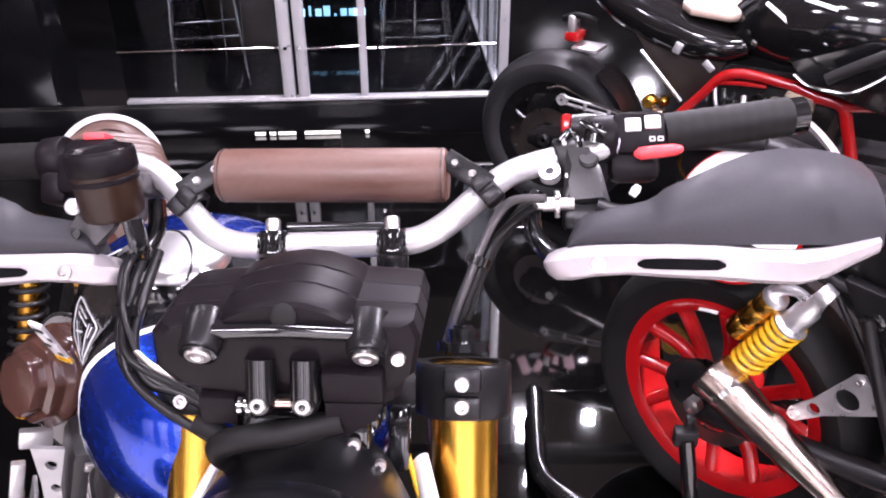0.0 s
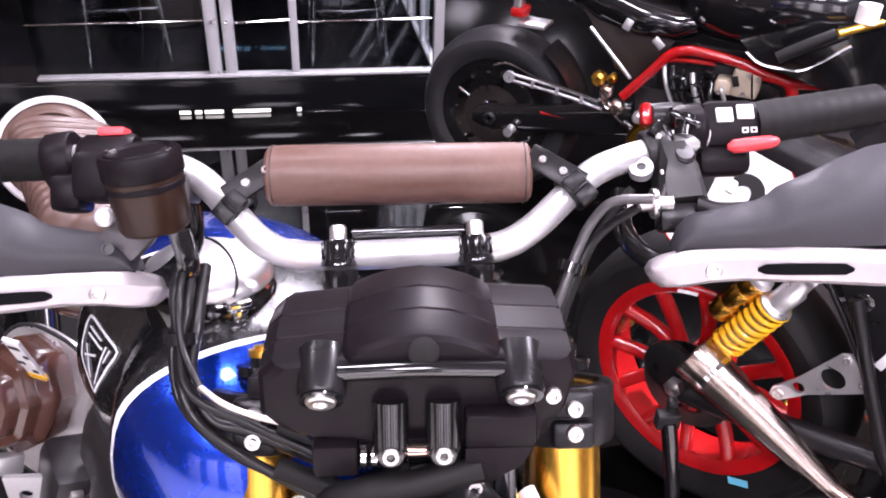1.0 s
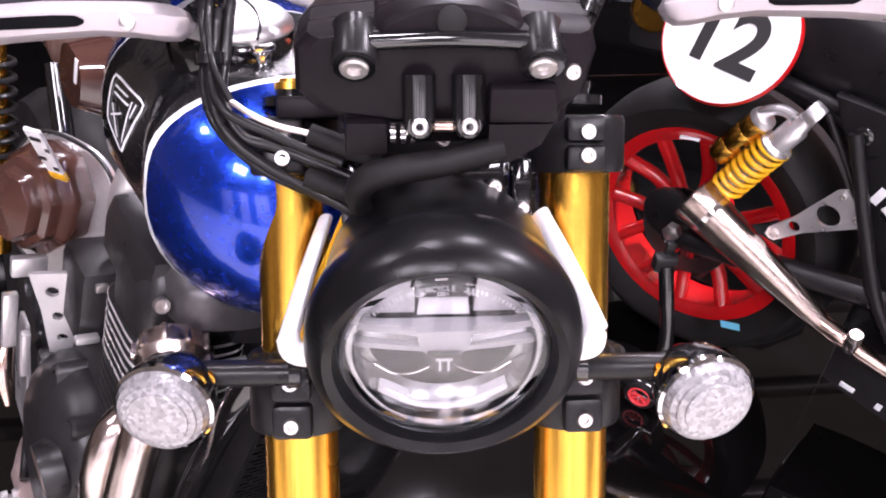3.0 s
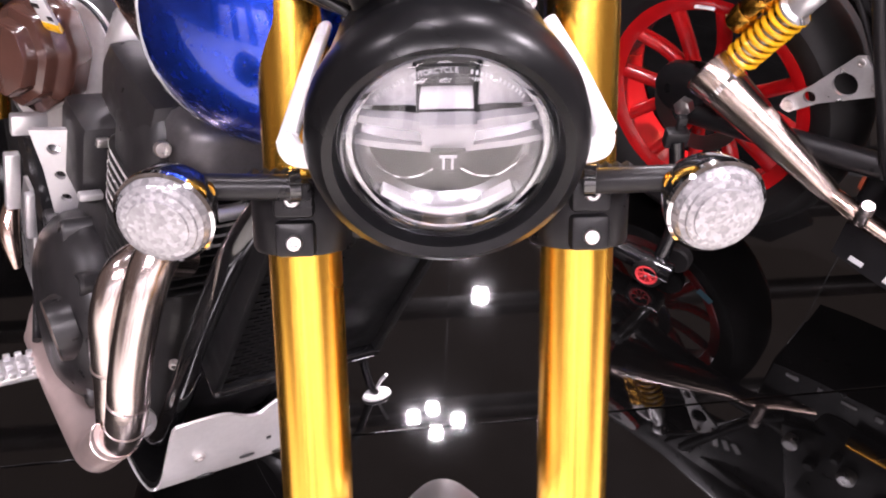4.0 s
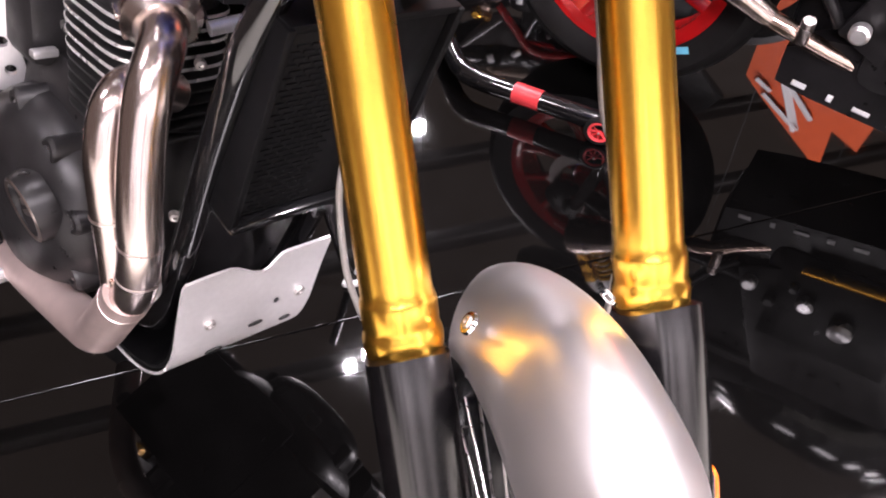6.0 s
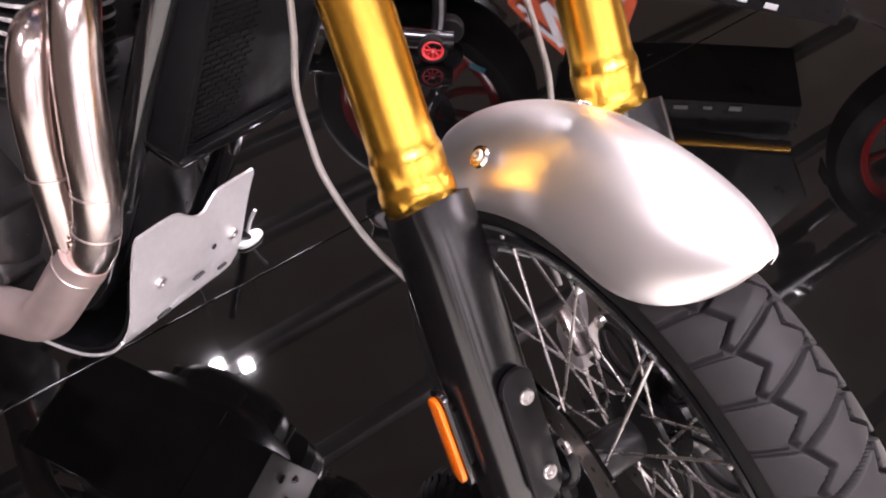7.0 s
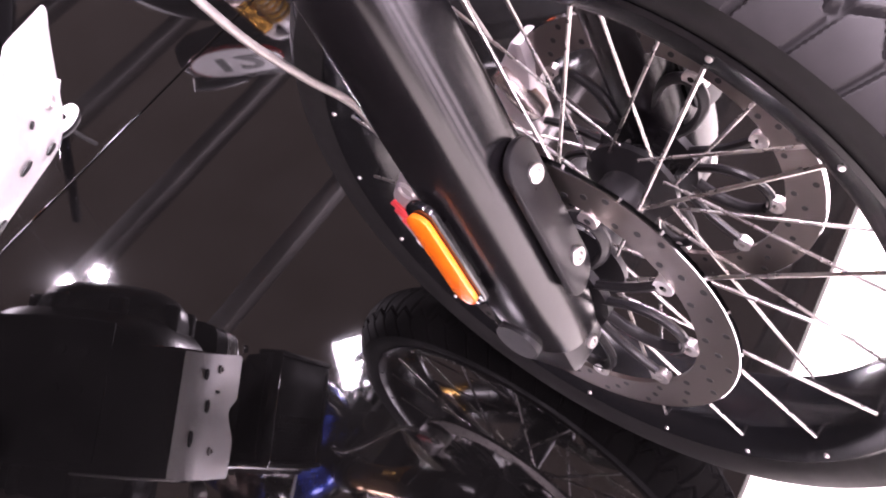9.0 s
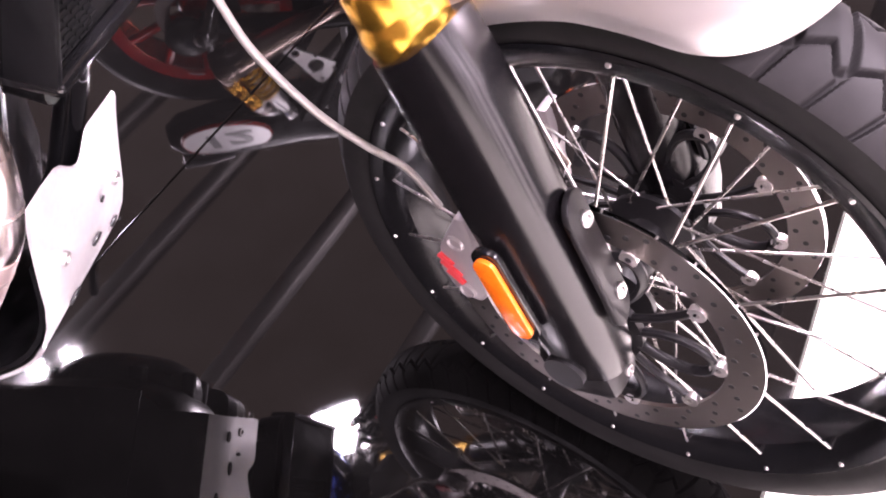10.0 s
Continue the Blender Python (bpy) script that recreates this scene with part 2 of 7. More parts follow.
# ---- shapes ----
def mesh_part(name, bm, mat, parent=None, label="", m=None, sharp=38):
    if m is not None:
        bm.transform(m)
    bmesh.ops.recalc_face_normals(bm, faces=bm.faces)
    me = bpy.data.meshes.new(name)
    for fc in bm.faces:
        fc.smooth = True
    bm.to_mesh(me)
    bm.free()
    me.set_sharp_from_angle(angle=radians(sharp))
    me.materials.append(mat)
    ob = new(name, me)
    if parent is not None:
        ob.parent = parent
    if label:
        tagged(ob, label)
    return ob


part = mesh_part


def again(name, ob, m, parent):
    """One more of an alike piece, on the same mesh."""
    o2 = new(name, ob.data)
    o2.parent = parent
    o2.matrix_basis = m
    return o2


def curve_pts(pts, k=8, closed=False):
    """Points along a smooth line through pts."""
    ps = [Vector(p) for p in pts]
    n = len(ps)
    out = []
    for i in range(n if closed else n - 1):
        if closed:
            a, b, c, d = ps[i - 1], ps[i], ps[(i + 1) % n], ps[(i + 2) % n]
        else:
            b, c = ps[i], ps[i + 1]
            a = ps[i - 1] if i else b * 2 - c
            d = ps[i + 2] if i + 2 < n else c * 2 - b
        for j in range(k):
            t = j / k
            out.append(0.5 * (2 * b + (c - a) * t + (2 * a - 5 * b + 4 * c - d) * t * t + (3 * b - 3 * c + d - a) * t ** 3))
    if not closed:
        out.append(ps[-1])
    return out


def sweep(pts, r, n=12, closed=False, k=8, smooth=True, flat=1.0):
    """A round bar along a line; r is a radius or a function of 0..1."""
    path = curve_pts(pts, k, closed) if smooth else [Vector(p) for p in pts]
    bm = bmesh.new()
    rings, up = [], None
    cnt = len(path)
    for i, p in enumerate(path):
        if closed:
            tg = path[(i + 1) % cnt] - path[i - 1]
        else:
            tg = path[min(i + 1, cnt - 1)] - path[max(i - 1, 0)]
        tg.normalize()
        if up is None:
            up = tg.orthogonal().normalized()
        up = (up - tg * up.dot(tg)).normalized()
        sd = tg.cross(up)
        rr = r(i / max(cnt - 1, 1)) if callable(r) else r
        rings.append([bm.verts.new(p + (up * math.cos(a) + sd * math.sin(a) * flat) * rr) for a in [2 * math.pi * q / n for q in range(n)]])
    for i in range(cnt if closed else cnt - 1):
        a, b = rings[i], rings[(i + 1) % cnt]
        for q in range(n):
            bm.faces.new((a[q], a[(q + 1) % n], b[(q + 1) % n], b[q]))
    if not closed:
        bm.faces.new(rings[0])
        bm.faces.new(rings[-1][::-1])
    return bm


def lathe(profile, n=48, arc=None):
    """Turns (radius, height) pairs round the z axis."""
    bm = bmesh.new()
    rings = []
    for r, h in profile:
        if r < 1e-6:
            rings.append([bm.verts.new((0, 0, h))])
        else:
            rings.append([bm.verts.new((r * math.cos(2 * math.pi * q / n), r * math.sin(2 * math.pi * q / n), h)) for q in range(n)])
    for a, b in zip(rings, rings[1:]):
        for q in range(n):
            q2 = (q + 1) % n
            if len(a) == 1 and len(b) == 1:
                continue
            if len(a) == 1:
                bm.faces.new((a[0], b[q2], b[q]))
            elif len(b) == 1:
                bm.faces.new((a[q], a[q2], b[0]))
            else:
                bm.faces.new((a[q], a[q2], b[q2], b[q]))
    return bm


def aim(place, way, roll=0.0):
    """A pose whose z axis points along way."""
    q = Vector(way).to_track_quat("Z", "Y").to_matrix().to_4x4()
    return Matrix.Translation(Vector(place)) @ q @ Matrix.Rotation(radians(roll), 4, "Z")


def box(sx, sy, sz, bev=0.0, at=(0, 0, 0), seg=2):
    bm = bmesh.new()
    bmesh.ops.create_cube(bm, size=1.0)
    bmesh.ops.scale(bm, vec=(sx, sy, sz), verts=bm.verts)
    if bev:
        bmesh.ops.bevel(bm, geom=bm.edges[:], offset=bev, segments=seg, affect="EDGES", profile=0.5)
    bmesh.ops.translate(bm, vec=at, verts=bm.verts)
    return bm


def slab(outline, thick, bev=0.0, seg=2):
    """A plate: an outline in x and z, thick along y from 0 forwards to +thick."""
    bm = bmesh.new()
    fc = bm.faces.new([bm.verts.new((x, 0, z)) for x, z in outline])
    ex = bmesh.ops.extrude_face_region(bm, geom=[fc])
    bmesh.ops.translate(bm, vec=(0, thick, 0), verts=[v for v in ex["geom"] if isinstance(v, bmesh.types.BMVert)])
    bmesh.ops.recalc_face_normals(bm, faces=bm.faces)
    if bev:
        bmesh.ops.bevel(bm, geom=bm.edges[:], offset=bev, segments=seg, affect="EDGES", profile=0.5)
    return bm


def holed(outer, holes, thick, n=20):
    """A plate in x and z, thick along y, with round holes (x, z, r) cut right through it."""
    bm = bmesh.new()
    edges = []

    def ring(pts):
        vs = [bm.verts.new((x, 0, z)) for x, z in pts]
        edges.extend(bm.edges.new((vs[i], vs[(i + 1) % len(vs)])) for i in range(len(vs)))

    ring(outer)
    for x, z, r in holes:
        ring([(x + r * math.cos(2 * math.pi * i / n), z + r * math.sin(2 * math.pi * i / n)) for i in range(n)])
    bmesh.ops.triangle_fill(bm, use_beauty=True, use_dissolve=False, edges=edges, normal=(0, -1, 0))
    dead = []
    for fc in bm.faces:
        c = fc.calc_center_median()
        if any((c.x - x) ** 2 + (c.z - z) ** 2 < r * r for x, z, r in holes):
            dead.append(fc)
    bmesh.ops.delete(bm, geom=dead, context="FACES")
    ex = bmesh.ops.extrude_face_region(bm, geom=bm.faces[:])
    bmesh.ops.translate(bm, vec=(0, thick, 0), verts=[v for v in ex["geom"] if isinstance(v, bmesh.types.BMVert)])
    return bm


def loft(sections, close_ends=True):
    """A skin over closed loops of equally many points."""
    bm = bmesh.new()
    loops = [[bm.verts.new(p) for p in sec] for sec in sections]
    n = len(loops[0])
    for a, b in zip(loops, loops[1:]):
        for q in range(n):
            bm.faces.new((a[q], a[(q + 1) % n], b[(q + 1) % n], b[q]))
    if close_ends:
        bm.faces.new(loops[0])
        bm.faces.new(loops[-1][::-1])
    return bm


def join(*bms):
    """Several pieces of one part in one mesh."""
    out = bmesh.new()
    for b in bms:
        me = bpy.data.meshes.new("tmp")
        b.to_mesh(me)
        b.free()
        out.from_mesh(me)
        bpy.data.meshes.remove(me)
    return out


def moved(bm, m):
    bm.transform(m)
    return bm


def superellipse(n, p=2.5):
    out = []
    for i in range(n):
        a = 2 * math.pi * i / n
        c, s = math.cos(a), math.sin(a)
        out.append((abs(c) ** (2 / p) * (1 if c >= 0 else -1), abs(s) ** (2 / p) * (1 if s >= 0 else -1)))
    return out


def bolt_bm(r=0.006, h=0.005):
    """A cap screw with a sunk socket, its head along +z."""
    return lathe([(0, -0.002), (r, -0.002), (r, h * 0.72), (r * 0.86, h), (r * 0.5, h), (r * 0.42, h * 0.35), (0, h * 0.35)], 12)


def bolt(parent, place, way, r=0.006, h=0.005, mat=None):
    return part("bolt", bolt_bm(r, h), mat or BOLT, parent, m=aim(place, way))


def text_bm(words, size, depth=0.0006, bold=0.0):
    cu = bpy.data.curves.new("lettering", "FONT")
    cu.body, cu.size, cu.extrude, cu.align_x, cu.align_y, cu.offset = words, size, depth, "CENTER", "CENTER", bold
    ob = bpy.data.objects.new("lettering", cu)
    scene.collection.objects.link(ob)
    me = bpy.data.meshes.new_from_object(ob.evaluated_get(bpy.context.evaluated_depsgraph_get()))
    bm = bmesh.new()
    bm.from_mesh(me)
    bpy.data.objects.remove(ob)
    bpy.data.curves.remove(cu)
    bpy.data.meshes.remove(me)
    return bm


def thing(name, label, category, m=None, group=""):
    ob = new(name)
    ob.empty_display_size = 0.05
    if m is not None:
        ob.matrix_world = m
    return tagged(ob, label, category, group)

# ---- setting ----
YARD = pose(0, -0.2245, 0, 0, 0, 4.9)       # front edge of the black platform
floor = tagged(part("floor", box(14, 5.0, 0.02, 0.0, (0, -2.503, -0.0135)), WHITE_FLOOR), "white show floor in front of the black platform", "floor", kind="structure")
floor.matrix_world = YARD
plat = tagged(part("platform", box(12, 10, 0.02, 0, (-0.4, 5.0, -0.035)), FLOOR), "polished black platform floor of large mirror-like panels", "floor", kind="structure")
plat.matrix_world = YARD
first = None
for ix in range(-1, 2):
    for iy in range(0, 9):
        m = pose(ix * 4.0 - 0.4, iy * 0.98 + 0.49, -0.0125)
        if first is None:
            first = part("panel", box(3.9975, 0.9775, 0.025, 0.0012, seg=1), FLOOR, plat)
            first.matrix_basis = m
        else:
            again("panel", first, m, plat)

# ceiling trusses of the hall, all one way
trusses = tagged(part("ceiling_truss", join(*[box(18, 0.13, 0.16, 0.01, (0, y, 0)) for y in (-4.12, -3.0, -1.87, -0.75, 0.37, 1.49, 2.61, 3.74, 4.86, 5.98)]), BEAM),
                 "grey steel trusses under the hall ceiling", "truss", kind="structure")
trusses.matrix_world = pose(0, 0, 4.35, 0, 0, 3.5)

# glass booth at the back, on a gloss black plinth
BOOTH = pose(0.16, 3.75, 0, 0, 0, 6.8)
base = tagged(part("wall_booth", join(box(6.2, 2.6, 0.170, 0.004, (-3.06, 1.302, 0.085)), box(3.0, 0.3, 2.4, 0.004, (-3.62, 0.16, 1.372))), DARK_WALL), "gloss black booth plinth under a glazed front", "wall", kind="structure")
base.matrix_world = BOOTH
booth = tagged(part("window_booth", join(box(1.815, 0.05, 0.016, 0.003, (-0.8925, 0.03, 0.180)), box(1.815, 0.05, 0.03, 0.003, (-0.8925, 0.03, 1.75))), ALU_BRIGHT),
               "silver framed glass front of a display booth", "window", kind="structure")
booth.matrix_world = BOOTH
for x, w in ((-1.032, 0.055), (-0.962, 0.050), (-0.673, 0.034), (-0.008, 0.045)):
    part("window_frame", box(w, 0.045, 1.55, 0.004, (x, 0.033, 0.965)), ALU_BRIGHT, booth)
for x, w in ((-1.43, 0.74), (-0.815, 0.22), (-0.345, 0.60)):
    pane = part("pane", box(w, 0.006, 1.53, 0, (x, 0.036, 0.962)), SMOKED, booth)
    pane.visible_shadow = False
for x0, x1 in ((-1.80, -1.06), (-0.93, -0.69), (-0.65, -0.05)):
    part("rod", sweep([(x0, 0.0, 0.425), (x1, 0.0, 0.437)], 0.0035, 8, smooth=False), CHROME, booth)
for x in (-1.03, -0.965, -0.60):
    part("rod_clip", lathe([(0, 0), (0.009, 0), (0.009, 0.012), (0, 0.012)], 14), CHROME, booth, m=aim((x, 0.008, 0.430), (0, -1, 0)))
side = tagged(part("window_side", join(box(0.045, 1.9, 0.016, 0.003, (0, 0.95, 0.180)), *[box(0.05, 0.05, 1.55, 0.003, (0, y, 0.966)) for y in (0.40, 0.90, 1.45, 1.9)]), ALU_BRIGHT),
              "silver framed side of the glass booth", "window", kind="structure")
side.matrix_world = BOOTH @ pose(-0.010, 0.06, 0)
for y in (0.20, 0.65, 1.17, 1.67):
    part("pane", box(0.006, 0.44, 1.5, 0, (0.0, y, 0.95)), SMOKED, side).visible_shadow = False
slots = tagged(part("plinth_lights", join(*[box(w, 0.004, 0.016, 0.001, (x, -0.003, 0.012)) for x, w in ((-1.19, 0.05), (-1.13, 0.03), (-1.06, 0.085), (-0.925, 0.10), (-0.84, 0.075), (-0.67, 0.02))]), LIT_SLOT), "short lit slots at the foot of the plinth", "light", kind="structure")
slots.matrix_world = BOOTH
back = tagged(part("wall_back", box(14, 0.2, 4.4, 0, (0, 0, 2.2)), DARK_WALL), "dark back wall of the hall stand", "wall", kind="structure")
back.matrix_world = pose(0, 9.0, 0)


def bar_stool(x, y, turn):
    st = thing("bar_stool", "chrome-legged bar stool with a dark seat inside the glass booth", "stool", BOOTH @ pose(x, y, 0.170, 0, 0, turn), "stools in the booth")
    part("seat", lathe([(0, 0.70), (0.15, 0.70), (0.165, 0.715), (0.15, 0.735), (0, 0.74)], 24), BLACK_PLASTIC, st)
    for sx, sy in ((-1, -1), (1, -1), (1, 1), (-1, 1)):
        part("leg", sweep([(0.11 * sx, 0.11 * sy, 0.70), (0.13 * sx, 0.13 * sy, 0.66), (0.18 * sx, 0.18 * sy, 0.0)], 0.009, 10), CHROME, st)
    part("footrest", sweep([(0.155, 0.155, 0.25), (-0.155, 0.155, 0.25), (-0.155, -0.155, 0.25), (0.155, -0.155, 0.25)], 0.008, 8, closed=True, smooth=False), CHROME, st)


for x, y, turn in ((-0.42, 0.34, 2), (-1.47, 0.40, 12), (-0.30, 1.3, 20)):
    bar_stool(x, y, turn)
armchair = thing("lounge_chair", "dark brown leather tub chair inside the glass booth", "chair", BOOTH @ pose(-1.36, 0.95, 0.170, 0, 0, 15))
part("shell", loft([[(0.24 * k * cx, 0.22 * k * cy, z) for cx, cy in superellipse(28, 2.8)] for k, z in ((0.7, 0.0), (0.86, 0.06), (0.95, 0.30), (1.0, 0.44), (0.93, 0.46), (0.6, 0.44))]), DARK_LEATHER, armchair)
part("trim", join(*[sweep([(-0.20 + 0.05 * i, -0.215, 0.02), (-0.19 + 0.05 * i, -0.222, 0.42)], 0.005, 8, smooth=False) for i in (1, 3, 7)]), CHROME, armchair)
screen = thing("display_screen", "dark screen showing a line of pale blue lettering", "screen", BOOTH @ pose(-0.87, 0.82, 0.172))
part("panel", box(0.46, 0.04, 0.62, 0.006, (0, 0, 0.31)), DARK_WALL, screen)
for i, (w, h) in enumerate(((0.034, 0.040), (0.012, 0.055), (0.034, 0.040), (0.036, 0.055), (0.012, 0.014), (0.034, 0.040), (0.036, 0.040), (0.054, 0.040))):
    part("lettering_bar", box(w, 0.004, h, 0.001, (-0.16 + i * 0.046, -0.024, 0.225 + (h - 0.04) / 2)), LIT_TEXT, screen)

# closing walls of the hall, and a hanging banner that shows in the floor
for nm, w, at in (("wall_front", 14.0, pose(0, -5.8, 0)),):
    tagged(part(nm, box(w, 0.2, 4.6, 0, (0, 0, 2.3)), HALL_WALL), "dark hall wall behind the white floor", "wall", kind="structure").matrix_world = at
# unseen pale boards added as reflectors for bright streaks in the metal
for k, x in enumerate((-4.6, -2.7, -1.0, 0.9, 2.6, 4.4)):
    tagged(part("partition_%d" % (k + 1), box((1.4, 0.9, 1.2, 0.8, 1.5, 1.1)[k], 0.12, 3.4, 0.01, (0, 0, 1.7)), PALE_BOARD), "unseen pale reflector board for streaks in the metal", "partition", kind="structure").matrix_world = pose(x, -5.4, 0)
banner = thing("hanging_banner", "orange hanging banner with a zigzag edge and pale strokes", "banner", pose(3.3, 3.3, 0, 0, 0, -45))
part("bar", box(2.3, 0.06, 0.06, 0.004, (-0.1, 0.003, 4.33)), BEAM, banner)
part("cloth", slab([(-0.64, 1.93), (-0.51, 2.05), (0.01, 2.46), (-0.01, 2.13), (0.18, 2.22), (0.23, 1.83), (0.26, 1.1), (-0.62, 1.1)], 0.006), ORANGE, banner)
for x in (-0.55, 0.1):
    part("cord", sweep([(x, 0.003, 2.0 if x < 0 else 2.1), (x, 0.003, 4.35)], 0.003, 6, smooth=False), INK, banner)
for a, b in (((-0.57, 1.93), (-0.46, 1.99)), ((-0.50, 2.02), (-0.22, 2.21)), ((-0.22, 2.21), (-0.39, 1.88)), ((-0.39, 1.88), (-0.16, 2.10)), ((-0.30, 1.72), (-0.02, 1.95)), ((-0.02, 1.95), (-0.14, 1.70)), ((-0.05, 1.62), (0.14, 1.80))):
    part("stroke", sweep([(a[0], -0.006, a[1]), (b[0], -0.006, b[1])], 0.035, 6, smooth=False, flat=0.3), WHITE, banner)

# small dark sign on cords; its pale pink strokes show in the floor
sign = thing("hanging_sign", "small dark hanging sign with pale pink lettering bars", "sign", pose(0.48, 3.82, 1.49, 0, 0, 8))
part("board", box(0.46, 0.012, 0.20, 0.003), DARK_WALL, sign)
for x, w, h, r in ((-0.15, 0.05, 0.13, 20), (-0.06, 0.045, 0.11, -16), (0.03, 0.05, 0.11, 0), (0.12, 0.06, 0.10, 12)):
    part("lettering_bar", box(w, 0.004, h, 0.001), PINK_PRINT, sign, m=Matrix.Translation((x, -0.008, 0)) @ Matrix.Rotation(radians(r), 4, "Y"))
for x in (-0.2, 0.2):
    part("cord", sweep([(x, 0, 0.09), (x, 0, 2.80)], 0.002, 6, smooth=False), INK, sign)

# ---- the motorcycle in the middle ----
LEAN = Matrix(((0.99973, 0.00092, -0.02312, 0), (0.00092, 0.99681, 0.07982, 0), (0.02312, -0.07982, 0.99654, 0.002), (0, 0, 0, 1)))
RAKE = radians(26.92)
UP, AHEAD = Vector((0, math.sin(RAKE), math.cos(RAKE))), Vector((0, -math.cos(RAKE), math.sin(RAKE)))
AXLE = Vector((0, 0, 0.345))
FORK = Matrix(((1, 0, 0, 0), (0, math.cos(RAKE), math.sin(RAKE), 0), (0, -math.sin(RAKE), math.cos(RAKE), 0.345), (0, 0, 0, 1)))  # x, back, up the fork
BARS = FORK @ Matrix(((0.99913, 0.0359, -0.0211, 0.0168), (-0.03497, 0.99847, 0.04284, -0.0265), (0.02261, -0.04207, 0.99886, 0.0088), (0, 0, 0, 1)))  # turned a little in their clamps
PIVOT = Vector((0, 0.05, 0.345))
BODY = Matrix.Translation(PIVOT) @ Matrix.Rotation(radians(35), 4, UP) @ Matrix.Translation(-PIVOT)
HF = 0.1099                                # half the distance between the fork legs


def flip(pts, sd):
    return [(sd * p[0], *p[1:]) for p in pts]


def fork_way(x, b, s):
    return (FORK.to_3x3() @ Vector((x, b, s))).normalized()


bike = thing("motorcycle", "blue and black scrambler motorcycle with gold forks on the black platform", "motorcycle", LEAN)


def in_fork(name, bm, mat, parent=None, label="", m=None):
    return part(name, bm, mat, parent or bike, label, (FORK @ m) if m is not None else FORK)


def in_bars(name, bm, mat, parent=None, label="", m=None):
    return part(name, bm, mat, parent or bike, label, (BARS @ m) if m is not None else BARS)


def in_body(name, bm, mat, parent=None, label="", m=None):
    return part(name, bm, mat, parent or bike, label, (BODY @ m) if m is not None else BODY)


# front wheel
def tread_bm(R=0.345, half=0.050, pitches=56, nu=1680, nv=110):
    """The tread: a rounded crown cut by two sawtooth grooves and slanted ones into blocks."""
    def saw(p):
        p %= 1.0
        return -1 + 2 * p / 0.70 if p < 0.70 else 1 - 2 * (p - 0.70) / 0.30

    bm = bmesh.new()
    grid = []
    for i in range(nu):
        th = 2 * math.pi * i / nu
        p = (i * pitches / nu) % 1.0
        row = []
        left, right = -0.40 + 0.13 * saw(p), 0.40 - 0.13 * saw(p + 0.45)
        for j in range(nv + 1):
            v = -1 + 2 * j / nv
            gap = min(abs(v - left), abs(v - right)) * 0.047
            if left < v < right:
                q = (p + 0.55 * v + 0.52) % 1.0
            elif v <= left:
                q = (p - 0.55 * (v + 0.47) + 0.30) % 1.0
            else:
                q = (p - 0.55 * (v - 0.47) + 0.75) % 1.0
            if abs(v) < 0.97:
                gap = min(gap, abs(q - 0.5) * 0.030)
            cut = min(1.0, max(0.0, (0.0024 - gap) / 0.0012))
            a = v * 1.02
            rr = R - 0.031 * (1 - math.cos(a)) / (1 - math.cos(1.02)) - 0.0078 * cut
            row.append(bm.verts.new((half * math.sin(a) / math.sin(1.02), rr * math.cos(th), rr * math.sin(th))))
        grid.append(row)
    for i in range(nu):
        a, b = grid[i], grid[(i + 1) % nu]
        for j in range(nv):
            bm.faces.new((a[j], a[j + 1], b[j + 1], b[j]))
    return bm


WHEEL = Matrix.Translation(AXLE)
XTURN = Matrix.Rotation(radians(90), 4, "Y")          # z axis to +x
rim_profile = [(0.254, -0.030), (0.262, -0.038), (0.272, -0.0435), (0.283, -0.0465), (0.2865, -0.0450), (0.2850, -0.041), (0.276, -0.036), (0.266, -0.026), (0.262, 0.0), (0.266, 0.026), (0.276, 0.036),
               (0.2850, 0.041), (0.2865, 0.0450), (0.283, 0.0465), (0.272, 0.0435), (0.262, 0.038), (0.254, 0.030), (0.2515, 0.018), (0.2510, 0.0), (0.2515, -0.018), (0.254, -0.030)]
front_wheel = part("front_wheel", lathe(rim_profile, 128), RIM_BLACK, bike, "black wire-spoked front wheel rim", WHEEL @ XTURN)
tyre = part("tyre", join(lathe([(0.281, -0.040), (0.293, -0.047), (0.306, -0.0505), (0.3155, -0.0500)], 128), lathe([(0.281, 0.040), (0.293, 0.047), (0.306, 0.0505), (0.3155, 0.0500)], 128)), RUBBER, front_wheel, "tyre side wall", WHEEL @ XTURN)
part("tread", tread_bm(), TYRE_TREAD, front_wheel, "block tread of the front tyre", WHEEL, sharp=75)
part("hub", lathe([(0.0, -0.075), (0.018, -0.075), (0.020, -0.055), (0.046, -0.05), (0.046, -0.044), (0.026, -0.036), (0.024, 0.036), (0.046, 0.044), (0.046, 0.05), (0.020, 0.055), (0.018, 0.075), (0, 0.075)], 36), BLACK_SATIN, front_wheel, m=WHEEL @ XTURN)
proto = {}
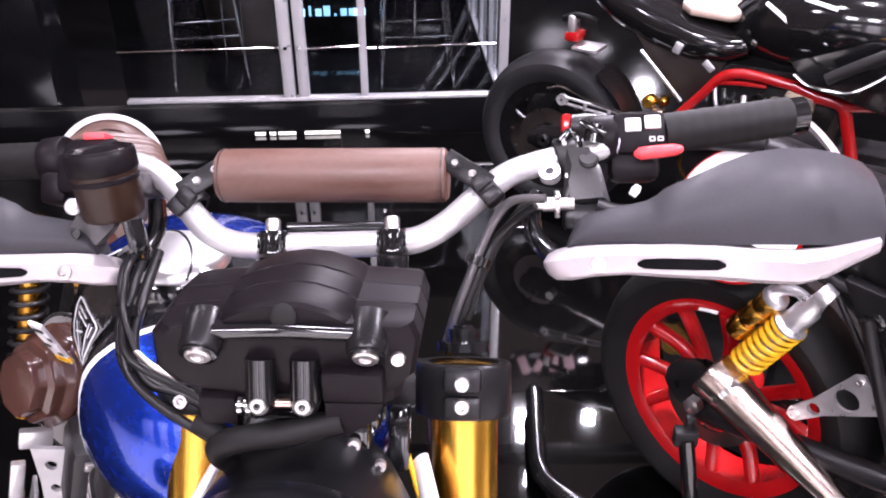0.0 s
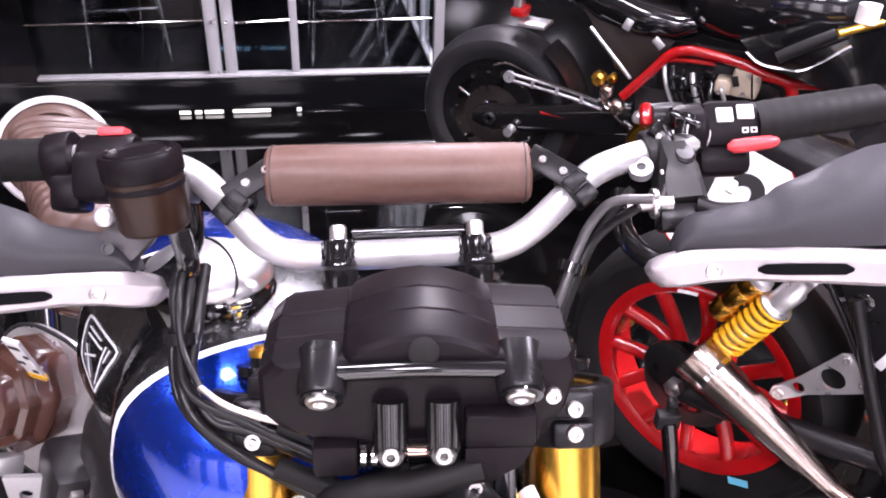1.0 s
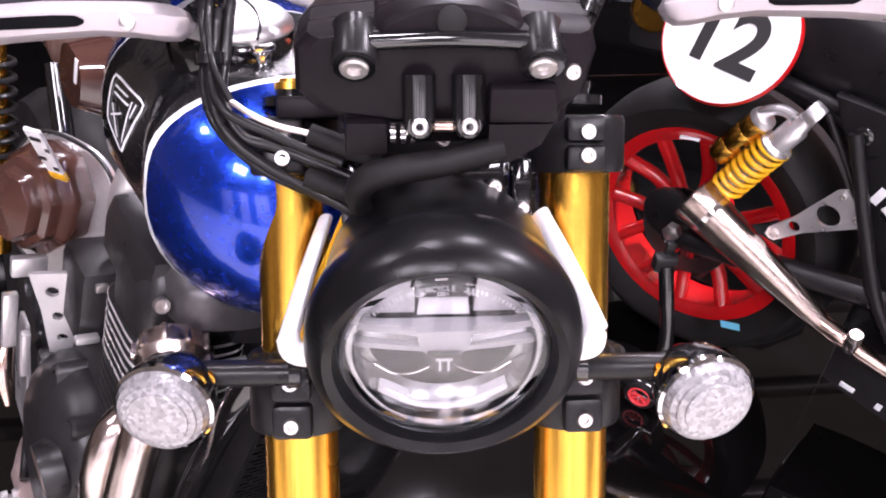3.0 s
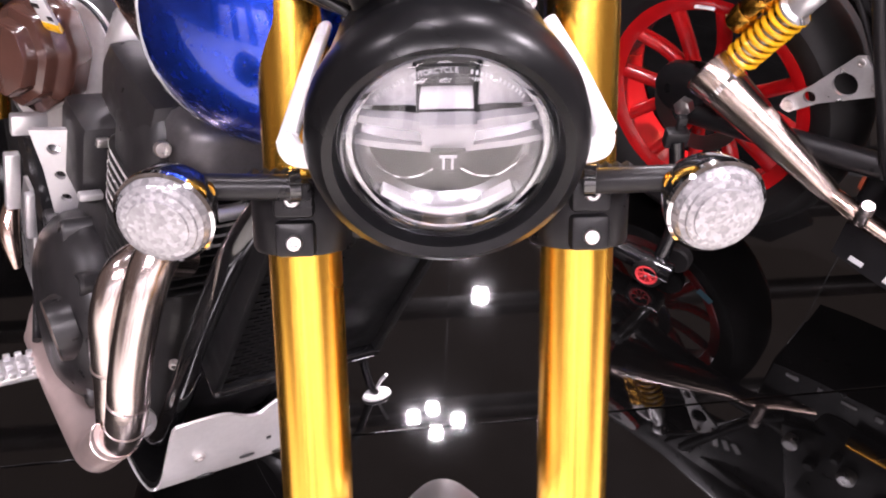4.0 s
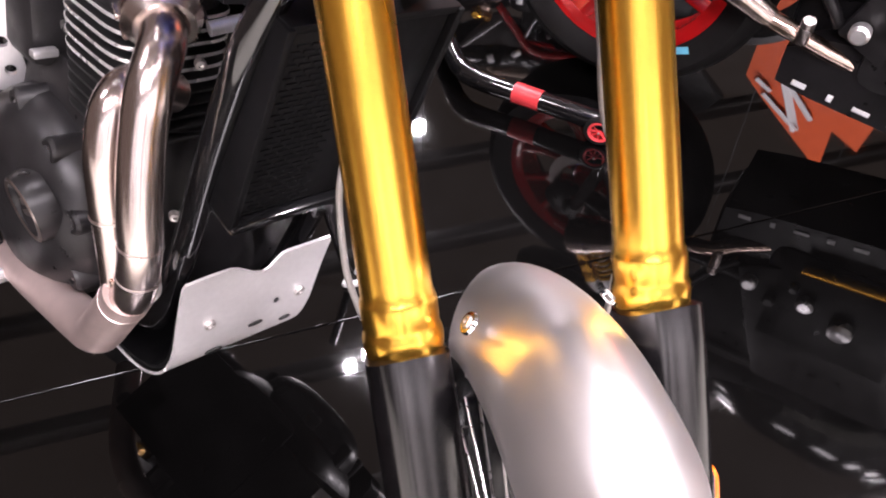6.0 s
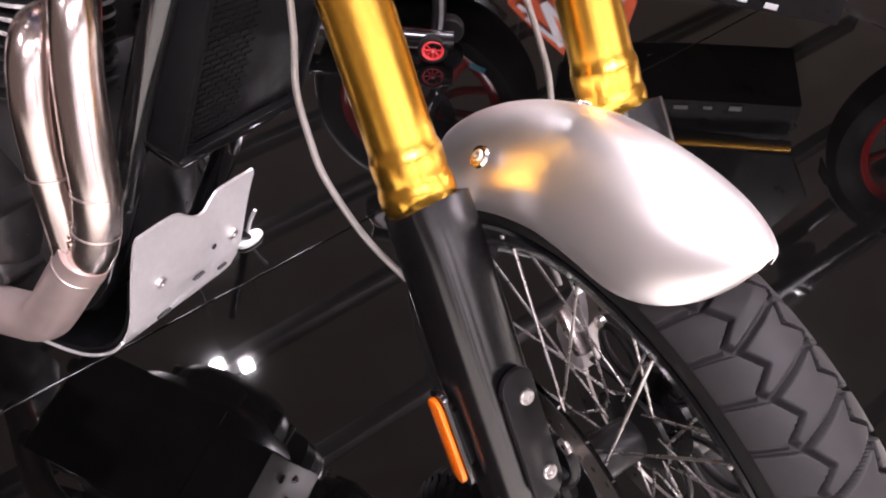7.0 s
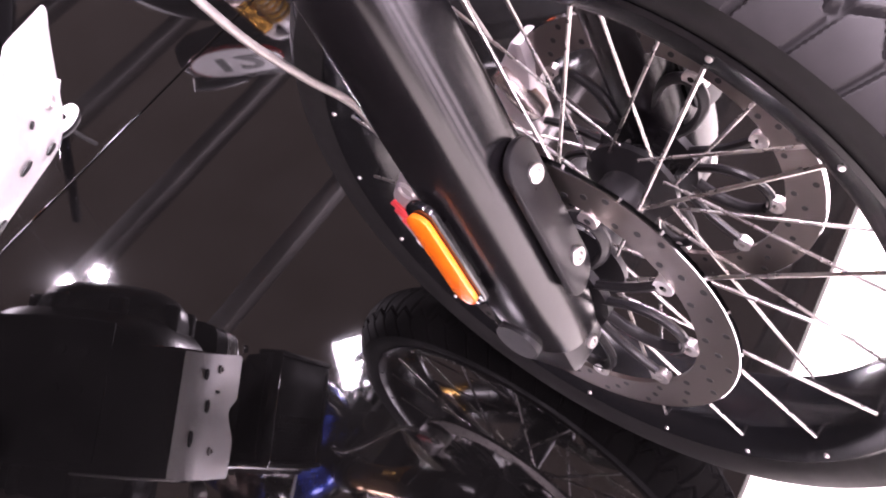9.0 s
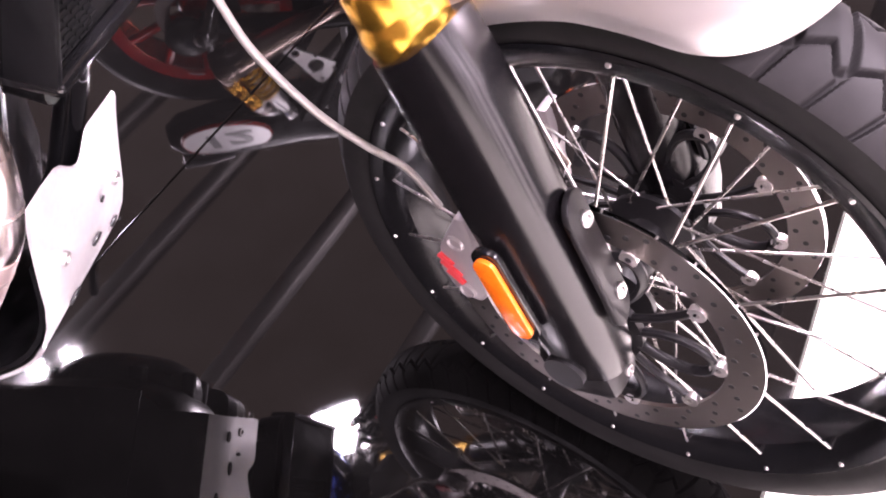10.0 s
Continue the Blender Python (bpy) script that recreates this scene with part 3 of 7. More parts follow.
for sd in (-1, 1):
    for i in range(18):
        a_r = radians(3.5 + 20 * i + (10 if sd > 0 else 0))
        lead = radians(38 if i % 2 else -38)
        a_h = a_r + lead
        p_r = Vector((0.037 * sd, 0.261 * math.cos(a_r), 0.261 * math.sin(a_r)))
        p_h = Vector(((0.047 if i % 2 else 0.041) * sd, 0.042 * math.cos(a_h), 0.042 * math.sin(a_h)))
        ln = (p_r - p_h).length
        if "spoke" not in proto:
            proto["spoke"] = part("spoke", sweep([(0, 0, 0), (0, 0, 0.212)], 0.0016, 8, smooth=False), SPOKE, front_wheel)
            proto["nipple"] = part("nipple", lathe([(0, -0.002), (0.0024, -0.002), (0.0024, 0.0010), (0.0018, 0.0020), (0, 0.0023)], 12), BOLT, front_wheel)
            tgt = (proto["spoke"], proto["nipple"])
        else:
            tgt = (again("spoke", proto["spoke"], Matrix(), front_wheel), again("nipple", proto["nipple"], Matrix(), front_wheel))
        tgt[0].matrix_basis = WHEEL @ aim(p_h, p_r - p_h) @ Matrix.Diagonal((1, 1, ln / 0.212, 1))
        tgt[1].matrix_basis = WHEEL @ aim(Vector((0.0445 * sd, 0.277 * math.cos(a_r), 0.277 * math.sin(a_r))), Vector((sd, 0.4 * math.cos(a_r), 0.4 * math.sin(a_r))))


def disc_bm():
    bm = bmesh.new()
    n = 120
    prof = [(0.127, -0.0022), (0.160, -0.0022), (0.1605, 0.0), (0.160, 0.0022), (0.127, 0.0022), (0.127, -0.0022)]
    return lathe(prof, n)


for sd in (-1, 1):
    dm = WHEEL @ Matrix.Translation((0.080 * sd, 0, 0)) @ XTURN
    disc = part("brake_disc", disc_bm(), DISC, front_wheel, "drilled steel brake disc", dm)
    part("disc_edge", lathe([(0.1602, -0.0024), (0.1612, -0.0020), (0.1612, 0.0020), (0.1602, 0.0024)], 120), CHROME, front_wheel, m=dm)
    for i in range(60):
        a = 2 * math.pi * i / 60
        r = (0.134, 0.1435, 0.153)[i % 3]
        hm = dm @ Matrix.Translation((r * math.cos(a), r * math.sin(a), 0))
        if "hole" not in proto:
            proto["hole"] = part("drill_hole", lathe([(0, 0.0026), (0.0029, 0.0026), (0.0029, -0.0026), (0, -0.0026)], 8), INK, front_wheel)
            proto["hole"].matrix_basis = hm
        else:
            again("drill_hole", proto["hole"], hm, front_wheel)
    carrier = part("disc_carrier", lathe([(0.028, -0.004), (0.050, -0.004), (0.050, 0.004), (0.028, 0.004), (0.028, -0.004)], 40), BLACK_SATIN, front_wheel, m=dm)
    for i in range(10):
        a = radians(82 + 36 * i)
        loop = [(0.046, -0.20), (0.072, -0.27), (0.098, -0.20), (0.113, -0.07), (0.113, 0.07), (0.098, 0.20), (0.072, 0.27), (0.046, 0.20)] if i % 2 else [(0.046, 0.0), (0.075, 0.04), (0.100, 0.02), (0.114, 0.0)]
        part("carrier_arm", sweep([(r * math.cos(a + off), r * math.sin(a + off), 0) for r, off in loop], 0.0052, 8, flat=0.8), BLACK_SATIN, carrier, m=dm)
    for i in range(10):
        a = radians(99 + 36 * i - 17)
        part("bobbin", lathe([(0.0030, -0.004), (0.0082, -0.004), (0.0082, 0.003), (0.0070, 0.0040), (0.0055, 0.0040), (0.0050, 0.0030), (0.0030, 0.0030)], 18), BOLT, front_wheel, m=dm @ Matrix.Translation((0.120 * math.cos(a), 0.120 * math.sin(a), 0)))

# fork legs
def bulge(s):
    """How far the guard stands ahead of the leg, up its length."""
    rows = ((-0.03, 0.040), (0.0, 0.050), (0.05, 0.0545), (0.13, 0.056), (0.25, 0.056), (0.31, 0.055), (0.345, 0.051), (0.36, 0.046))
    for (a, ra), (b, rb) in zip(rows, rows[1:]):
        if s <= b:
            return ra + (rb - ra) * (s - a) / (b - a)
    return rows[-1][1]


for sd in (-1, 1):
    leg = part("fork_leg", lathe([(0, 0.322), (0.0285, 0.322), (0.0312, 0.336), (0.0322, 0.340), (0.0338, 0.346), (0.0342, 0.352), (0.0336, 0.358), (0.0322, 0.362), (0.0318, 0.366), (0.0324, 0.369), (0.0324, 0.384), (0.0316, 0.388), (0.0302, 0.392), (0.0300, 0.40), (0.0292, 0.64), (0.0290, 0.870), (0.026, 0.873), (0, 0.873)], 56), GOLD, bike, "gold anodised upper fork tube")
    leg.matrix_basis = FORK @ Matrix.Translation((HF * sd, 0, 0))
    in_fork("fork_slider", moved(lathe([(0, -0.04), (0.024, -0.04), (0.0245, 0.34), (0, 0.34)], 32), Matrix.Translation((HF * sd, 0, 0))), BLACK_SATIN)
    # lower guard: a square-shouldered shell round the slider, its lip higher in front
    secs = []
    for k in range(19):
        t = k / 18
        ring = []
        for q in range(44):
            a = 2 * math.pi * q / 44
            cx, cy = math.sin(a), -math.cos(a)
            lip = 0.337 + 0.014 * max(0.0, -cy)
            s = lip - (lip + 0.014) * t
            rx = 0.0350 + 0.0015 * math.sin(math.pi * t) - 0.006 * max(0.0, t - 0.86) / 0.14
            p = 2.9 if cy < 0 else 2.2
            px = abs(cx) ** (2 / p) * (1 if cx >= 0 else -1)
            py = abs(cy) ** (2 / p) * (1 if cy >= 0 else -1)
            ring.append((HF * sd + rx * px, (bulge(s) if py < 0 else 0.030 - 0.003 * t) * py, s))
        secs.append(ring)
    guard = in_fork("fork_guard", loft(secs), FORK_GUARD, None, "satin black lower fork guard")
    xo = HF * sd - 0.009 * sd
    pl = in_fork("guard_plate", moved(slab([(0.020 * math.cos(a), 0.054 * (1 if math.sin(a) > 0 else -1) + 0.016 * math.sin(a)) for a in [2 * math.pi * q / 24 for q in range(24)]], 0.006, 0.0015), Matrix.Translation((xo - 0.004 * -sd, -0.066, 0.118)) @ Matrix.Rotation(radians(-14 * sd), 4, "Z")), BLACK_SATIN, guard)
    for s in (0.159, 0.077):
        bolt(guard, FORK @ Vector((xo, -0.065, s)), fork_way(-0.05 * sd, -1, 0), 0.0075, 0.004)
    foot = in_fork("axle_clamp", join(moved(box(0.052, 0.074, 0.062, 0.012), Matrix.Translation((HF * sd, 0.0, -0.018))), moved(lathe([(0, -0.036), (0.020, -0.036), (0.020, 0.030), (0, 0.030)], 24), Matrix.Translation((HF * sd, 0, 0)) @ XTURN)), BLACK_SATIN, None, "fork foot clamping the axle")
    for s, d in ((-0.006, 0.039), (-0.032, 0.036)):
        bolt(foot, FORK @ Vector((HF * sd + 0.004, -d, s)), fork_way(0, -1, 0), 0.006, 0.004)
    # caliper behind the leg
    CAL = Matrix.Translation((0.081 * sd + 0.015, -0.012, 0.0)) @ Matrix.Rotation(radians(90), 4, "Z")
    cal = in_fork("brake_caliper", moved(slab([(0.092, 0.138), (0.103, 0.141), (0.122, 0.122), (0.146, 0.100), (0.164, 0.066), (0.160, 0.040), (0.150, 0.024), (0.134, 0.018), (0.120, 0.030), (0.116, 0.060), (0.096, 0.110)], 0.030, 0.005), CAL), SILVER_PAINT, None, "pale cast brake caliper with a red mark")
    for y, s, r in ((0.106, 0.108, 0.010), (0.130, 0.038, 0.011)):
        part("piston_cap", lathe([(0, -0.004), (r, -0.004), (r, 0.002), (r * 0.8, 0.004), (r * 0.62, 0.002), (0, 0.002)], 20), SILVER_PAINT, cal, m=FORK @ aim((0.095 * sd, y, s), (sd, 0, 0)))
    for ds, dl in ((0.0, 0.020), (0.010, 0.014), (-0.009, 0.017)):
        part("badge_bar", box(0.004, dl * 1.3, 0.009, 0.0005), RED_PLASTIC, cal, m=FORK @ Matrix.Translation((0.0965 * sd, 0.133, 0.070 + ds * 1.3)) @ Matrix.Rotation(radians(60), 4, "X"))
    part("pad_spring", box(0.022, 0.020, 0.060, 0.004), STEEL, cal, m=FORK @ Matrix.Translation((0.066 * sd, 0.106, 0.084)) @ Matrix.Rotation(radians(-24), 4, "X"))
    # reflector on the outside of the guard
    rf = in_fork("reflector", moved(slab([(0.0112 * math.cos(a), 0.037 * (1 if math.sin(a) > 0 else -1) + 0.0105 * math.sin(a)) for a in [2 * math.pi * q / 24 for q in range(24)]], 0.005, 0.001), Matrix.Translation(((HF + 0.053) * sd, 0.000, 0.117)) @ Matrix.Rotation(radians(90 * sd), 4, "Z")), ORANGE_LENS, guard, "amber side reflector")
    in_fork("reflector_base", moved(slab([(0.0145 * math.cos(a), 0.041 * (1 if math.sin(a) > 0 else -1) + 0.013 * math.sin(a)) for a in [2 * math.pi * q / 24 for q in range(24)]], 0.006, 0.001), Matrix.Translation(((HF + 0.047) * sd, 0.000, 0.117)) @ Matrix.Rotation(radians(90 * sd), 4, "Z")), BLACK_GLOSS, guard)
    in_fork("reflector_bracket", moved(box(0.014, 0.010, 0.06, 0.002), Matrix.Translation(((HF + 0.040) * sd, 0.000, 0.113))), BLACK_SATIN, guard)

# mudguard
secs = []
N_A = 64
for k in range(N_A + 1):
    t = 1 - (1 - k / N_A) ** 1.25
    ang = radians(46 + (105.8 - 46) * t)
    end = min(t, 1 - t)
    narrow = math.sqrt(min(1.0, max(0.0, end) / 0.16)) if t > 0.5 else min(1.0, 0.72 + end * 3)
    if t > 0.76:
        narrow = max(0.004, 1 - ((t - 0.76) / 0.2405) ** 2.3) ** (1 / 2.1)
    w = 0.0655 * max(narrow, 0.06)
    ring, rin = [], []
    for q in range(21):
        v = -1 + 2 * q / 20
        a2 = v * 1.35
        drop = 0.074 * (1 - math.cos(a2)) / (1 - math.cos(1.35)) * (w / 0.0655) ** 0.8
        x = w * math.sin(a2) / math.sin(1.35)
        for lst, dr in ((ring, 0.0), (rin, 0.0022)):
            R = 0.399 - 0.018 * max(0, (80 - math.degrees(ang)) / 30) - drop - dr
            lst.append((x * (1 - dr * 8), R * math.cos(ang), 0.345 + R * math.sin(ang)))
    secs.append(ring + rin[::-1])
fender = part("mudguard", loft(secs), FENDER_METAL, bike, "brushed aluminium front mudguard", sharp=60)
for sd in (-1, 1):
    part("washer", lathe([(0.004, 0), (0.0105, 0), (0.0095, 0.003), (0.004, 0.003)], 20), CHROME, fender, m=aim((0.0580 * sd, 0.138, 0.683), (0.92 * sd, 0.2, 0.75)))
    bolt(fender, (0.0580 * sd, 0.138, 0.683), (0.92 * sd, 0.2, 0.75), 0.006, 0.005)
# yokes
for s0, s1, nm in ((0.633, 0.692, "lower_yoke"), (0.833, 0.876, "upper_yoke")):
    mid = (s0 + s1) / 2
    yoke = in_fork(nm, join(box(0.16, 0.055, s1 - s0 - 0.008, 0.008, (0, 0.034, mid)), box(0.15, 0.035, s1 - s0 - 0.012, 0.006, (0, 0.006, mid))), BLACK_SATIN, None, "black forged fork yoke")
    for sd in (-1, 1):
        in_fork("clamp_ring", moved(lathe([(0.0295, s0), (0.0385, s0), (0.040, s0 + 0.003), (0.040, s1 - 0.003), (0.0385, s1), (0.0295, s1), (0.0295, s0)], 40), Matrix.Translation((HF * sd, 0, 0))), BLACK_SATIN, yoke)
        for h0, h1 in ((s0 + 0.001, mid - 0.0012), (mid + 0.0012, s1 - 0.001)):
            in_fork("clamp_ear", box(0.030, 0.030, h1 - h0, 0.004, (HF * sd + 0.001 * sd, -0.033, (h0 + h1) / 2)), BLACK_SATIN, yoke)
    for sd in (-1, 1):
        for s in (s0 + 0.013, s1 - 0.013):
            bolt(yoke, FORK @ Vector((HF * sd + 0.001 * sd, -0.047, s)), fork_way(0, -1, 0), 0.0062, 0.006)
in_fork("steering_stem", moved(lathe([(0, 0.635), (0.026, 0.635), (0.026, 0.85), (0, 0.85)], 24), Matrix.Translation((0, 0.05, 0))), BLACK_SATIN)
for sd in (-1, 1):
    cap = in_fork("fork_cap", moved(lathe([(0, 0.885), (0.022, 0.885), (0.022, 0.892), (0.012, 0.893), (0.012, 0.899), (0, 0.900)], 24), Matrix.Translation((HF * sd, 0, 0))), BLACK_GLOSS, None, "fork top cap with a gold adjuster")
    in_fork("adjuster", moved(lathe([(0.0, 0.898), (0.013, 0.898), (0.013, 0.903), (0.009, 0.904), (0.009, 0.906), (0, 0.907)], 20), Matrix.Translation((HF * sd, 0, 0))), GOLD if sd < 0 else BLACK_GLOSS, cap)

# headlamp
LAMP_AT = FORK @ Vector((0.0, -0.138, 0.728))
LAMP = aim(LAMP_AT, (0.0, -0.995, -0.03)) @ Matrix.Scale(0.905, 4)
headlamp = part("headlamp", lathe([(0.0, -0.150), (0.04, -0.146), (0.068, -0.125), (0.086, -0.085), (0.0905, -0.045), (0.0905, -0.02), (0.0, -0.02)], 64), LAMP_BLACK, bike, "round black headlamp with a clear lens", LAMP)
part("bezel", lathe([(0.0905, -0.030), (0.096, -0.024), (0.0985, -0.010), (0.0975, 0.006), (0.092, 0.020), (0.084, 0.026), (0.0775, 0.022), (0.0755, 0.012), (0.0755, -0.02), (0.0905, -0.030)], 72), LAMP_BLACK, headlamp, m=LAMP)
lens = part("lens", lathe([(0.0752, 0.008), (0.070, 0.019), (0.052, 0.028), (0.028, 0.0335), (0.0, 0.035), (0, 0.0325), (0.028, 0.031), (0.052, 0.0255), (0.069, 0.0165), (0.0735, 0.007), (0.0752, 0.008)], 72), CLEAR, headlamp, "clear domed glass", LAMP)
lens.visible_shadow = False
part("reflector_bowl", lathe([(0.0755, 0.006), (0.068, -0.012), (0.060, -0.018), (0.050, -0.028), (0.030, -0.036), (0, -0.038)], 60), REFLECTOR, headlamp, m=LAMP)
part("light_ring", lathe([(0.072, 0.004), (0.0735, 0.008), (0.071, 0.0105), (0.067, 0.008), (0.066, 0.002)], 72), REFLECTOR, headlamp, m=LAMP)


def plate(pts, h0, h1, tilt=0.0):
    """A flat insert of the lamp: an outline in x and y between two depths."""
    return loft([[(x, y, h0 + tilt * y) for x, y in pts], [(x, y, h1 + tilt * y) for x, y in pts]])


part("back_disc", lathe([(0, -0.026), (0.066, -0.022), (0.070, -0.010), (0.068, -0.024), (0, -0.030)], 60), LAMP_GREY, headlamp, m=LAMP)
part("shutter", plate([(-0.021, 0.057), (0.019, 0.057), (0.017, 0.040), (-0.018, 0.040)], -0.020, -0.008), INK, headlamp, m=LAMP)
part("lamp_module", plate([(-0.018, 0.039), (0.017, 0.039), (0.018, 0.019), (-0.019, 0.019)], -0.020, -0.006, -0.25), LENS_WHITE, headlamp, m=LAMP)
for sd in (-1, 1):
    part("upper_mirror", plate(flip([(0.022, 0.058), (0.044, 0.052), (0.061, 0.036), (0.066, 0.027), (0.021, 0.020)], sd), -0.026, -0.018, 0.20), LENS_WHITE, headlamp, m=LAMP)
    part("upper_facet", plate(flip([(0.024, 0.046), (0.046, 0.040), (0.058, 0.028), (0.024, 0.023)], sd), -0.016, -0.013, -0.30), REFLECTOR, headlamp, m=LAMP)
    part("wing", plate(flip([(0.018, 0.016), (0.044, 0.021), (0.067, 0.027), (0.069, 0.021), (0.046, 0.013), (0.018, 0.006)], sd), -0.014, -0.004, 0.25), LAMP_GREY, headlamp, m=LAMP)
    part("wing_field", plate(flip([(0.019, 0.004), (0.046, 0.011), (0.069, 0.018), (0.071, 0.004), (0.046, -0.003), (0.016, -0.008)], sd), -0.020, -0.013, -0.35), REFLECTOR, headlamp, m=LAMP)
    part("lower_wing", plate(flip([(0.014, -0.010), (0.046, -0.005), (0.071, 0.002), (0.070, -0.004), (0.046, -0.011), (0.011, -0.016)], sd), -0.016, -0.007, 0.2), LAMP_GREY, headlamp, m=LAMP)
    part("lower_field", plate(flip([(0.006, -0.020), (0.046, -0.013), (0.068, -0.008), (0.062, -0.030), (0.046, -0.046), (0.006, -0.052)], sd), -0.024, -0.016, 0.30), REFLECTOR, headlamp, m=LAMP)
    part("lens_curve", sweep([(sd * x, y, -0.010) for x, y in ((0.010, -0.030), (0.022, -0.036), (0.036, -0.036), (0.050, -0.026))], 0.0009, 6), CHROME, headlamp, m=LAMP)
    part("corner_guide", plate(flip([(0.026, -0.054), (0.046, -0.042), (0.048, -0.047), (0.030, -0.060)], sd), -0.012, -0.003), LENS_WHITE, headlamp, m=LAMP)
part("centre_block", plate([(-0.019, 0.018), (0.019, 0.018), (0.017, -0.004), (0.010, -0.012), (-0.010, -0.012), (-0.017, -0.004)], -0.014, 0.002, 0.3), LAMP_GREY, headlamp, m=LAMP)
part("emblem", plate([(-0.012, -0.004), (0.012, -0.004), (0.011, -0.014), (0.0, -0.026), (-0.011, -0.014)], 0.002, 0.006), INK, headlamp, m=LAMP)
part("emblem_bar", join(box(0.012, 0.002, 0.001, 0, (0, -0.008, 0)), box(0.0016, 0.010, 0.001, 0, (-0.003, -0.0135, 0)), box(0.0016, 0.010, 0.001, 0, (0.003, -0.0135, 0))), LAMP_GREY, headlamp, m=LAMP @ Matrix.Translation((0, 0, 0.0066)))
part("light_guide", sweep([(0.064 * math.cos(radians(240 + 5 * i)), 0.064 * math.sin(radians(240 + 5 * i)), -0.004) for i in range(13)], 0.0032, 8, k=2), LENS_WHITE, headlamp, "bright lower light bar", LAMP)
# copper reflection low in the lens, modelled as a coloured bar
part("copper_reflection", sweep([(0.069 * math.cos(radians(254 + 4 * i)), 0.069 * math.sin(radians(254 + 4 * i)), 0.002) for i in range(9)], 0.0028, 8, k=2), GOLD_DARK, headlamp, m=LAMP)
for i in range(34):
    a = radians(136 - i * 2.75)
    LM = LAMP @ Matrix.Translation((0.0655 * math.cos(a), 0.0655 * math.sin(a), 0.0200)) @ Matrix.Rotation(a - math.pi / 2, 4, "Z") @ Matrix.Rotation(radians(-34), 4, "X")
    if 9 <= i < 19:
        part("letter", text_bm("MOTORCYCLE"[i - 9], 0.0048, 0.0002), LAMP_GREY, headlamp, m=LM)
    elif i not in (8, 19, 20, 26):
        part("lettering_bar", box(0.0015, 0.0028, 0.0004, 0), LAMP_GREY, headlamp, m=LM)
for sd in (-1, 1):
    x0, s0, x1, s1 = (0.078, 0.802, 0.103, 0.728) if sd > 0 else (0.083, 0.800, 0.102, 0.728)
    arm = in_fork("lamp_bracket", sweep([(x0 * sd, -0.034, s0), ((x0 * 0.5 + x1 * 0.5) * sd, -0.070, s0 * 0.55 + s1 * 0.45), (x1 * sd, -0.112, s1)], lambda t: 0.008 + 0.0025 * t, 14, flat=0.6), WHITE, None, "white headlamp bracket arm")
    in_fork("lamp_mount", sweep([(x1 * sd, -0.112, s1), (x1 * 0.96 * sd, -0.118, s1 - 0.008), (0.084 * sd, -0.110, 0.715)], 0.008, 10), WHITE, arm)
    # yellow and black wires beside the shell
    in_fork("wire", sweep([(0.066 * sd, -0.03, 0.81), (0.080 * sd, -0.055, 0.775), (0.092 * sd, -0.07, 0.745), (0.094 * sd, -0.06, 0.70)], 0.0022, 8), YELLOW, headlamp)

# turn signals
for sd in (-1, 1):
    cx, d, s = (-0.194, 0.080, 0.674) if sd < 0 else (0.186, 0.095, 0.676)
    at = FORK @ Vector((cx, -d, s))
    way = Vector((0.10 * sd, -0.98, 0.12))
    im = aim(at, way)
    sig = part("turn_signal", lathe([(0, -0.045), (0.018, -0.042), (0.030, -0.024), (0.0345, -0.006), (0.0345, 0.0), (0, 0)], 36), BLACK_GLOSS, bike, "round clear turn signal on a black stalk", im)
    ls = part("lens", lathe([(0.0335, 0.0), (0.0332, 0.004), (0.0305, 0.0085), (0.0300, 0.0105), (0.0265, 0.0125), (0.0260, 0.0142), (0.0215, 0.0155), (0.0210, 0.0170), (0.012, 0.0182), (0, 0.0190)], 48), SIGNAL_LENS, sig, "clear facetted lens", im)
    part("lens_ring", lathe([(0.0338, -0.003), (0.0355, -0.001), (0.0355, 0.003), (0.0335, 0.005)], 36), CHROME, sig, m=im)
    # gold disc put in for a reflection beside the stalk
    part("gold_reflection", lathe([(0.006, -0.004), (0.007, 0.002), (0.004, 0.004), (0, 0.004)], 16), GOLD_DARK, sig, m=im @ Matrix.Translation((0.024 * -sd, 0.010, -0.020)))
    part("stalk", sweep([FORK @ Vector((0.104 * sd, -0.052, 0.688)), at + Vector((-0.010 * sd, 0.026, 0.006))], 0.0098, 16, smooth=False), BLACK_SATIN, sig)
    part("boot", join(*[moved(lathe([(0.010, 0), (0.0125, 0.004), (0.010, 0.008)], 18), Matrix.Translation((0, 0, 0.008 * i))) for i in range(4)]), RUBBER, sig, m=aim(FORK @ Vector((0.112 * sd, -0.034, 0.688)), fork_way(sd, 0, 0)))
    part("spacer", lathe([(0.0, 0), (0.013, 0), (0.013, 0.008), (0, 0.008)], 18), BLACK_GLOSS, sig, m=aim(FORK @ Vector((0.104 * sd, -0.052, 0.690)), fork_way(sd, -0.2, 0)))

# instrument pod, seen from its back
pod_outline = [(-0.064, 1.190), (-0.030, 1.185), (0.036, 1.185), (0.071, 1.190), (0.084, 1.203), (0.089, 1.230), (0.085, 1.2425), (0.046, 1.2450), (0.0435, 1.2475), (0.033, 1.2525), (0.019, 1.2570), (0.003, 1.2588), (-0.013, 1.2570), (-0.027, 1.2525), (-0.0375, 1.2475), (-0.040, 1.2440), (-0.078, 1.2400), (-0.086, 1.232), (-0.087, 1.206), (-0.077, 1.195)]


def pod_ring(y, grow=1.0, lift=0.0):
    return [(0.003 + (x - 0.003) * grow, y, 1.222 + (z - 1.222) * grow + lift) for x, z in pod_outline]


